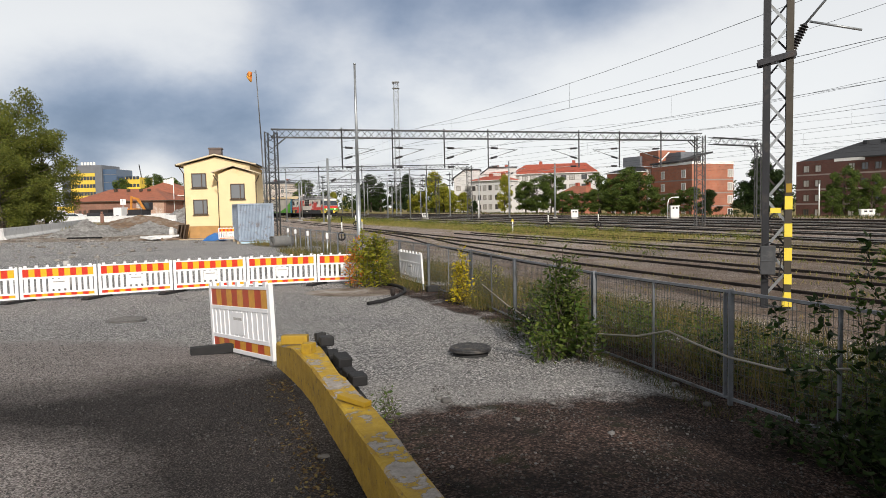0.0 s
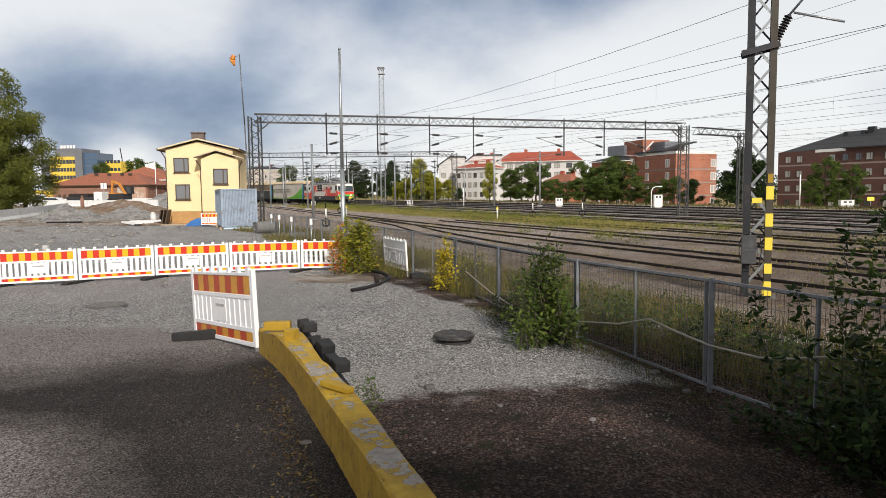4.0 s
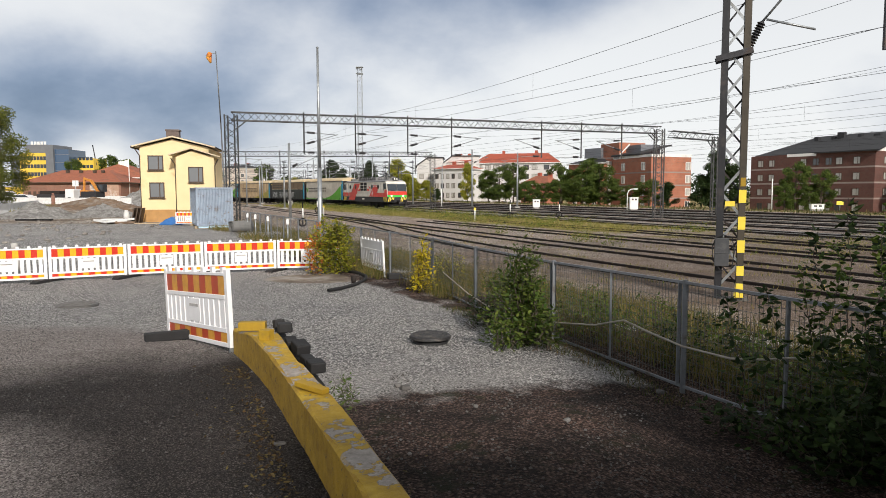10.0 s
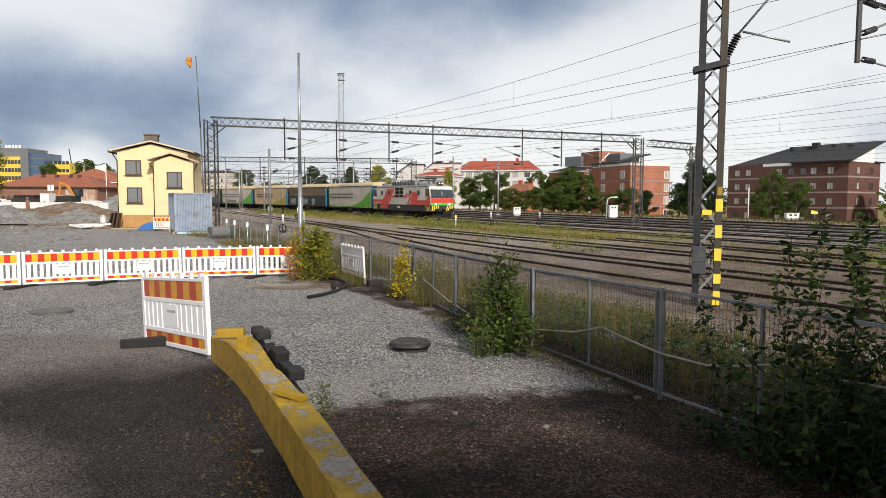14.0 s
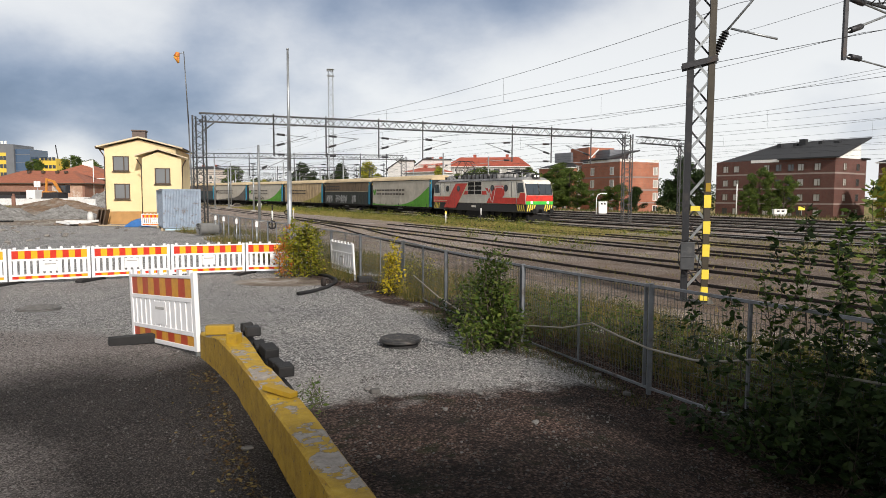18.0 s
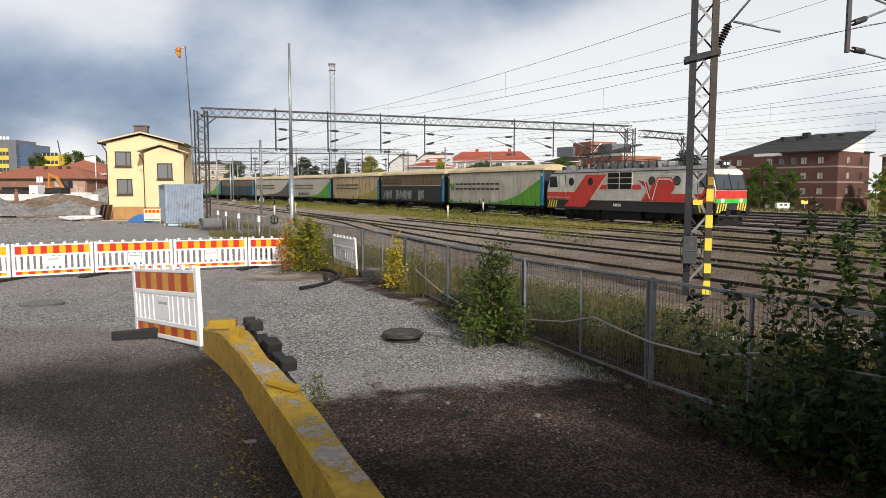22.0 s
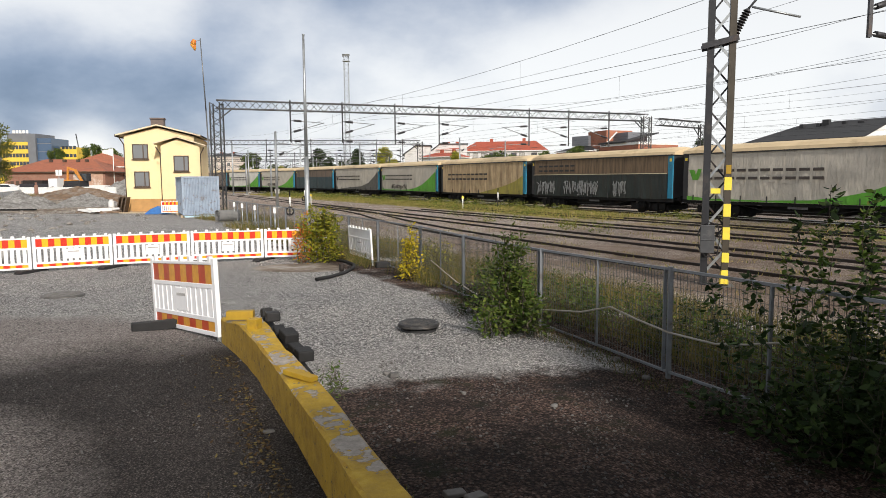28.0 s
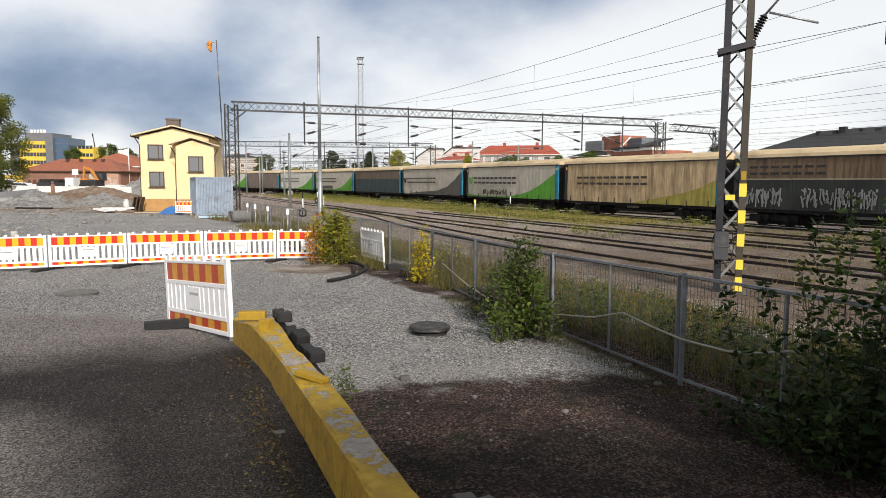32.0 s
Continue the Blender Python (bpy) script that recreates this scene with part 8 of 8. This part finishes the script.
def slab_pile():
    rng = random.Random(8)
    for k in range(7):
        single("stone_slab", Shape().box(-0.7, -0.35, 0, 0.7, 0.35, 0.16), WHITE_CONC if k % 3 else EARTH_H, pose(-27.6 + 0.35 * k, 51.0 + rng.uniform(-0.6, 0.6), 0.02 + 0.1 * (k % 3), rng.uniform(-4, 4), rng.uniform(-6, 6), rng.uniform(-40, 40)),
               "pale stone slab lying before the house", "stone slab", "stone slabs", bevel=0.03)
    for k in range(3):
        single("pallet", Shape().box(-0.08, -0.5, 0, 0.0, 0.5, 1.2), TRIM_DK, pose(-25.6 + 0.28 * k, 51.9, 0.0, 0, 12, 10), "dark wooden panel leaning by the house corner", "pallet", "leaning panels")
    single("tarpaulin", Shape().prism([(-0.8, 0), (0.9, 0), (0.7, 0.3), (0.2, 0.62), (-0.3, 0.4)], -0.5, 0.5), TARP, pose(-21.3, 48.8, 0, 0, 0, 10), "crumpled blue tarpaulin by the house wall", "tarpaulin", bevel=0.05)
    safety_barrier("safety_barrier", pose(-19.4, 47.3, 0.02, 0, 0, 12), 1.7, 0.14, label="white barrier panel with red and orange bands before the house")
    single("red_sign", Shape().box(-0.3, -0.02, 0, 0.3, 0.02, 0.5), RED_PL, pose(-19.3, 48.6, 1.35), "small red sign plate by the house wall", "sign")
    single("timber_plank", Shape().box(-1.6, -0.1, 0, 1.6, 0.1, 0.08), WOODY, pose(-22.6, 49.3, 0.05, 0, 0, 5), "long plank lying before the house", "plank")
    single("timber_plank", Shape().box(-1.5, -0.2, 0, 1.5, 0.2, 0.12), BLACK, pose(-36.5, 56.5, 0.02, 0, 0, 3), "dark timber beam lying by the gravel heap", "plank")


slab_pile()

# ---- shrubs ----
def oval_leaves(rng, p, aim, size, slim=0.5):
    """Pointed oval leaves of six corners at p, pointing along aim."""
    n = len(p)
    a = aim / np.linalg.norm(aim, axis=1, keepdims=True)
    b = np.cross(a, np.array([0, 0, 1.0]) + 0.5 * rng.normal(size=(n, 3)))
    b /= np.linalg.norm(b, axis=1, keepdims=True) + 1e-9
    s = size * (0.6 + 0.7 * rng.random((n, 1)))
    c = np.cross(a, b)
    out = np.stack([p, p + a * s * 0.35 + b * s * slim * 0.5 + c * s * 0.06, p + a * s * 0.75 + b * s * slim * 0.35 + c * s * 0.04, p + a * s,
                    p + a * s * 0.75 - b * s * slim * 0.35 + c * s * 0.04, p + a * s * 0.35 - b * s * slim * 0.5 + c * s * 0.06], 1)
    return out.reshape(-1, 3)


def shrub(name, x, y, stems, leaf, leaf_size, per, label, seed, slim=0.5, bunch=1, z=None, thick=0.009):
    """Stems: (dx, dy, foot dx, foot dy, height, lean x, lean y)."""
    rng = np.random.default_rng(seed)
    g = land(x, y) if z is None else z
    root = thing(name, pose(x, y, g), label, "shrub", "shrubs by the fence")
    P, A = [], []
    for (fx, fy, h, lx, ly) in stems:
        pts = []
        K = 8
        for k in range(K + 1):
            u = k / K
            pts.append(Vector((fx + lx * u ** 1.4 + 0.03 * rng.normal(), fy + ly * u ** 1.4 + 0.03 * rng.normal(), h * u)))
        st = Shape().pipe(pts, lambda u: thick * (1 - 0.8 * u) + 0.0015, 5)
        part("stem", st, BARK, root)
        m = int(per * h)
        us = rng.random(m) ** 0.8
        for u in us:
            k = min(int(u * K), K - 1)
            q = pts[k].lerp(pts[k + 1], u * K - k)
            d = rng.normal(size=3)
            d[2] = d[2] * 0.5 + 0.15
            d /= np.linalg.norm(d)
            reach = rng.uniform(0.0, 0.16 * bunch) * (1.15 - u)
            P.append(np.array(q) + d * reach)
            A.append(d)
    v = oval_leaves(rng, np.array(P), np.array(A), leaf_size, slim)
    part("leaves", quads_mesh("leaves", v, leaf, 6), None, root)
    return root


def stems_in(rng, n, w, d, h, lean=0.15):
    return [(rng.uniform(-w, w) * 0.6, rng.uniform(-d, d) * 0.6, h * rng.uniform(0.55, 1.0), rng.uniform(-lean, lean) + 0.0, rng.uniform(-lean, lean)) for _ in range(n)]


def shrubs():
    r = random.Random(2)
    shrub("bush", -3.62, 18.78, stems_in(r, 30, 0.66, 0.4, 1.72, 0.26), LEAF_BIRCH, 0.085, 105, "round bush turning yellow and orange by the barriers", 1, 0.6, 2.4)
    shrub("bush", -4.08, 18.55, stems_in(r, 5, 0.16, 0.15, 1.5, 0.1), LEAF_AUT, 0.07, 70, "orange autumn twigs on the bush by the barriers", 4, 0.6, 1.5)
    shrub("bush", -0.85, 15.1, stems_in(r, 12, 0.24, 0.15, 1.32, 0.12), LEAF_YEL, 0.065, 90, "slim bright yellow bush at the fence", 2, 0.55, 1.6)
    shrub("bush", 0.95, 10.0, stems_in(r, 14, 0.22, 0.2, 1.62, 0.22) + stems_in(r, 22, 0.45, 0.35, 1.1, 0.2), LEAF, 0.075, 75, "dense dark green bush against the fence", 3, 0.5, 1.9)
    shrub("bush", 0.85, 9.7, stems_in(r, 26, 0.7, 0.5, 0.6, 0.2), LEAF, 0.075, 90, "low spreading green growth at the bush's foot", 13, 0.5, 1.6)
    shrub("bush", 0.35, 11.2, stems_in(r, 14, 0.45, 0.6, 0.5, 0.12), LEAF_SHRUB, 0.06, 60, "low green weeds along the foot of the fence", 5, 0.5, 1.4)
    shrub("bush", 0.9, 12.6, stems_in(r, 26, 0.7, 1.0, 0.95, 0.15), LEAF, 0.065, 60, "green weeds growing behind the fence", 6, 0.45, 1.6)
    shrub("bush", 2.6, 9.9, stems_in(r, 30, 0.9, 1.2, 0.8, 0.15), LEAF, 0.055, 60, "green weeds growing behind the fence", 16, 0.45, 1.6)
    shrub("bush", 4.0, 7.6, stems_in(r, 30, 0.9, 1.2, 0.85, 0.15), LEAF, 0.055, 60, "green weeds growing behind the fence", 17, 0.45, 1.6)
    shrub("bush", -0.4, 17.2, stems_in(r, 24, 0.7, 1.5, 0.8, 0.15), LEAF_BIRCH, 0.06, 50, "dry weeds growing behind the fence", 18, 0.4, 1.6)
    for k, (x, y) in enumerate(((1.9, 11.2), (3.2, 9.0), (3.6, 8.2), (4.5, 6.6), (2.2, 10.4))):
        shrub("bush", x, y, stems_in(r, 26, 0.8, 0.9, 0.75, 0.15), LEAF_SHRUB if k % 2 else LEAF, 0.06, 60, "dark green weeds growing behind the fence", 50 + k, 0.45, 1.6, thick=0.003)
    # the tall shrub in the foreground
    big = [(-0.35, 0.5, 1.55, -0.15, 0.1), (-0.1, 0.4, 2.1, -0.05, 0.1), (0.1, 0.3, 2.4, 0.0, 0.1), (0.3, 0.2, 2.3, 0.15, 0.05), (0.5, 0.1, 2.1, 0.2, 0), (-0.45, 0.3, 1.0, -0.35, -0.1),
           (0.0, -0.1, 1.6, -0.1, -0.2), (0.3, -0.3, 1.5, 0.1, -0.1), (0.6, -0.4, 1.9, 0.1, -0.1), (0.9, -0.6, 2.2, 0.1, 0.0), (0.7, 0.0, 2.55, 0.15, 0.1), (0.45, 0.3, 2.0, 0.0, 0.1),
           (-0.6, 0.75, 1.45, -0.2, 0.1), (0.75, -0.2, 1.7, 0.0, 0.0)]
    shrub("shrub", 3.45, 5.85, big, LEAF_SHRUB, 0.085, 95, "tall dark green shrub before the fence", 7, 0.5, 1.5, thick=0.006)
    tall = [(-0.1, 0.35, 2.0, -0.05, 0.1), (0.15, 0.25, 2.35, 0.05, 0.05), (0.35, 0.1, 2.6, 0.0, 0.1), (0.5, -0.1, 2.3, 0.1, 0.0), (0.6, 0.2, 2.65, 0.1, 0.05), (-0.3, 0.5, 1.75, -0.12, 0.05)]
    shrub("shrub", 3.6, 5.75, tall, LEAF, 0.072, 110, "tall green shoots standing over the fence", 9, 0.5, 1.2, thick=0.005)
    # the last two take darker leaves: part of their shade is in the colour
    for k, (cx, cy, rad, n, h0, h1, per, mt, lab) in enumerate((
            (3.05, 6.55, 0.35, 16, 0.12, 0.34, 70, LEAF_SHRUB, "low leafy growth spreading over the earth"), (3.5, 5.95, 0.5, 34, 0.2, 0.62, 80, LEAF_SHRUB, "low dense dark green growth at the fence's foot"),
            (3.85, 5.35, 0.65, 44, 0.5, 1.3, 80, LEAF_DK, "dense shrub by the fence with shade in its leaf colour"), (4.3, 4.9, 0.7, 36, 0.8, 1.7, 70, LEAF_DK, "dense shrub by the fence with shade in its leaf colour"))):
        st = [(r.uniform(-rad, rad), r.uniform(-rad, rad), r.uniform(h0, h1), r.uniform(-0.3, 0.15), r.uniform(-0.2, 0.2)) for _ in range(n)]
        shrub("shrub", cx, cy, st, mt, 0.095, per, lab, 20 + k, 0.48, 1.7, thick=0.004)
    shrub("weed", -0.98, 5.65, stems_in(r, 9, 0.14, 0.12, 0.34, 0.1), LEAF, 0.045, 50, "small green weed beside the low wall", 10, 0.35, 0.8, z=0.35, thick=0.002)


shrubs()


# ---- grass and weeds ----
def blades(rng, x, y, z, h, w):
    n = len(x)
    a = rng.uniform(0, 2 * pi, n)
    lean = rng.normal(size=(n, 2)) * 0.28 * h[:, None]
    v = np.zeros((n, 3, 3))
    v[:, 0] = np.stack([x - np.cos(a) * w, y - np.sin(a) * w, z], 1)
    v[:, 1] = np.stack([x + np.cos(a) * w, y + np.sin(a) * w, z], 1)
    v[:, 2] = np.stack([x + lean[:, 0], y + lean[:, 1], z + h], 1)
    return v.reshape(-1, 3)


def field(name, n, place, h, w, material, label, seed, keep=None):
    rng = np.random.default_rng(seed)
    xs, ys = [], []
    while len(xs) < n:
        x, y = place(rng)
        if keep is None or keep(x, y, rng):
            xs.append(x)
            ys.append(y)
    x, y = np.array(xs), np.array(ys)
    z = np.array([land(a, b) for a, b in zip(xs, ys)]) - 0.02
    hh = h * (0.35 + 0.75 * rng.random(n))
    ob = new(name, quads_mesh(name, blades(rng, x, y, z, hh, w * (0.6 + rng.random(n))), material, 3))
    tagged(ob, label, "grass", kind="stuff")


def grass():
    def strip(s0, s1, n0, n1):
        return lambda rng: at_sn(rng.uniform(s0, s1), rng.uniform(n0, n1))

    def patchy(scale, cut):
        return lambda x, y, rng: noise.noise((x * scale, y * scale, 2.0)) * 0.5 + 0.5 > cut + 0.25 * (rng.random() - 0.5)
    field("tall_grass", 52000, strip(-6, 24, 6.7, 10.5), 0.48, 0.0045, TALL_GRASS, "tall dry and green grass behind the fence", 31, patchy(0.9, 0.40))
    field("tall_grass", 16000, strip(-30, 4, 7.0, 11.4), 0.45, 0.008, TALL_GRASS, "tall dry and green grass behind the fence", 32, lambda x, y, rng: hypot(x + 12.4, y - 37.0) > 2.4 and patchy(0.5, 0.4)(x, y, rng))
    field("meadow_grass", 34000, strip(-95, -2, 27.6, 35.8), 0.28, 0.016, GRASS, "rough yellow-green grass between the tracks", 33, lambda x, y, rng: along(x, y) < -8 + 12 * noise.noise((x * 0.2, y * 0.2, 1)) and rng.random() < 0.9)
    field("meadow_grass", 5500, strip(-8, 30, 21.8, 36.5), 0.16, 0.012, GRASS, "sparse grass tufts between the tracks", 34, patchy(0.45, 0.55))
    field("meadow_grass", 5000, strip(-40, 30, 12.5, 22), 0.16, 0.012, GRASS, "sparse grass tufts on the ballast", 35, patchy(0.6, 0.62))
    field("meadow_grass", 6000, lambda rng: at_sn(rng.uniform(-160, 40), rng.uniform(74, 84)), 0.5, 0.05, WEED_GRASS, "rough grass on the far edge of the tracks", 36)
    rng = np.random.default_rng(71)
    P, A = [], []
    for _ in range(520):
        s, n = rng.uniform(-92, -6), rng.uniform(28.0, 36.2)
        if rng.random() < 0.12:
            s, n = rng.uniform(-20, 30), rng.choice((22.3, 27.6, 33.5)) + rng.normal() * 0.7
        x, y = at_sn(s, n)
        if noise.noise((x * 0.13, y * 0.13, 5.0)) < -0.05:
            continue
        h, g = rng.uniform(0.25, 0.75), land(x, y)
        for _k in range(80):
            P.append((x + rng.normal() * 0.32, y + rng.normal() * 0.32, g + h * rng.random()))
            A.append(rng.normal(size=3) * np.array([0.6, 0.6, 0.5]) + np.array([0, 0, 0.5]))
    ob = new("wild_plants", quads_mesh("wild_plants", oval_leaves(rng, np.array(P), np.array(A), 0.11, 0.4), WEED_LEAF, 6))
    tagged(ob, "bushy green and yellowing weeds between the tracks", "weeds", kind="stuff")
    field("short_weeds", 2600, lambda rng: (lambda u: (0.0 + 2.7 * u + rng.uniform(-0.45, 0.1), 13.2 - 5.6 * u + rng.uniform(-0.3, 0.1)))(rng.random()), 0.10, 0.005, WEED_GRASS, "short weeds at the fence's foot", 37)
    field("short_weeds", 1500, lambda rng: (lambda u: (-0.1 - 1.4 * u + rng.uniform(0, 0.35), 3.0 + 3.0 * u))(rng.random()), 0.05, 0.004, GRASS, "mossy weeds along the low wall", 38)
    field("meadow_grass", 3000, lambda rng: (rng.uniform(-70, -50), rng.uniform(60, 95)), 0.7, 0.05, GRASS, "rough grass under the trees", 39)


grass()


def litter():
    """Gravel chips in the bare earth and dead leaves along the low wall."""
    g = np.random.default_rng(14)
    n = 9000
    x, y = g.uniform(-0.9, 3.6, n), g.uniform(2.4, 8.2, n)
    keep = (x > -0.10 - (y - 2.9) * 0.44) & (0.8685 * x + 0.4957 * y < 6.3)
    clump = np.array([noise.noise((float(a) * 1.3, float(b) * 1.3, 7.0)) for a, b in zip(x, y)])
    keep &= g.random(n) < 0.25 + 1.2 * clump
    x, y = x[keep], y[keep]
    z = np.array([land(float(a), float(b)) for a, b in zip(x, y)]) + 0.01
    r = 0.005 + 0.014 * g.random(len(x)) ** 3
    a = g.uniform(0, 6.28, len(x))
    v = np.zeros((len(x), 5, 3))
    for k in range(4):
        q = r * g.uniform(0.7, 1.3, len(x))
        v[:, k, 0], v[:, k, 1], v[:, k, 2] = x + q * np.cos(a + 1.57 * k), y + q * np.sin(a + 1.57 * k), z
    v[:, 4, 0], v[:, 4, 1], v[:, 4, 2] = x, y, z + r * 0.9
    tri = v[:, [0, 1, 4, 1, 2, 4, 2, 3, 4, 3, 0, 4]].reshape(-1, 3)
    ob = new("gravel_chips", quads_mesh("gravel_chips", tri, surf("chip_stone", (0.10, 0.09, 0.083), 0.95, 0, 0.6, 30, bump=0), 3))
    tagged(ob, "pale gravel chips scattered over the bare earth", "gravel", kind="stuff")
    n = 1500
    u = g.random(n)
    x, y = -0.5 - 1.55 * u - g.exponential(0.12, n), 2.6 + 3.6 * u
    far = g.random(n) < 0.3
    x[far], y[far] = -0.05 - 1.4 * u[far] + g.exponential(0.15, far.sum()), 2.8 + 3.2 * u[far]
    z = np.array([land(float(p), float(q)) for p, q in zip(x, y)]) + 0.012
    aim = g.normal(size=(n, 3)) * np.array([1, 1, 0.25])
    v = oval_leaves(g, np.stack([x, y, z], 1), aim, 0.028, 0.5)
    ob = new("leaf_litter", quads_mesh("leaf_litter", v, leaf_mat("dead_leaves", (0.03, 0.02, 0.012), (0.09, 0.055, 0.025), (0.16, 0.13, 0.05)), 6))
    tagged(ob, "dead leaves and twigs along the low wall", "leaf litter", kind="stuff")
    for px, py, rz, q in ((0.03, 4.03, 25, 1.0), (0.16, 3.98, 40, 1.0), (-1.18, 4.22, 35, 0.55)):
        single("concrete_chunk", Shape().box(-0.07 * q, -0.04 * q, -0.02, 0.07 * q, 0.04 * q, 0.035 * q), CLAY, pose(px, py, land(px, py), 3, 4, rz), "broken piece of grey concrete by the low wall", "concrete chunk", "concrete chunks", bevel=0.01)


litter()

motions()
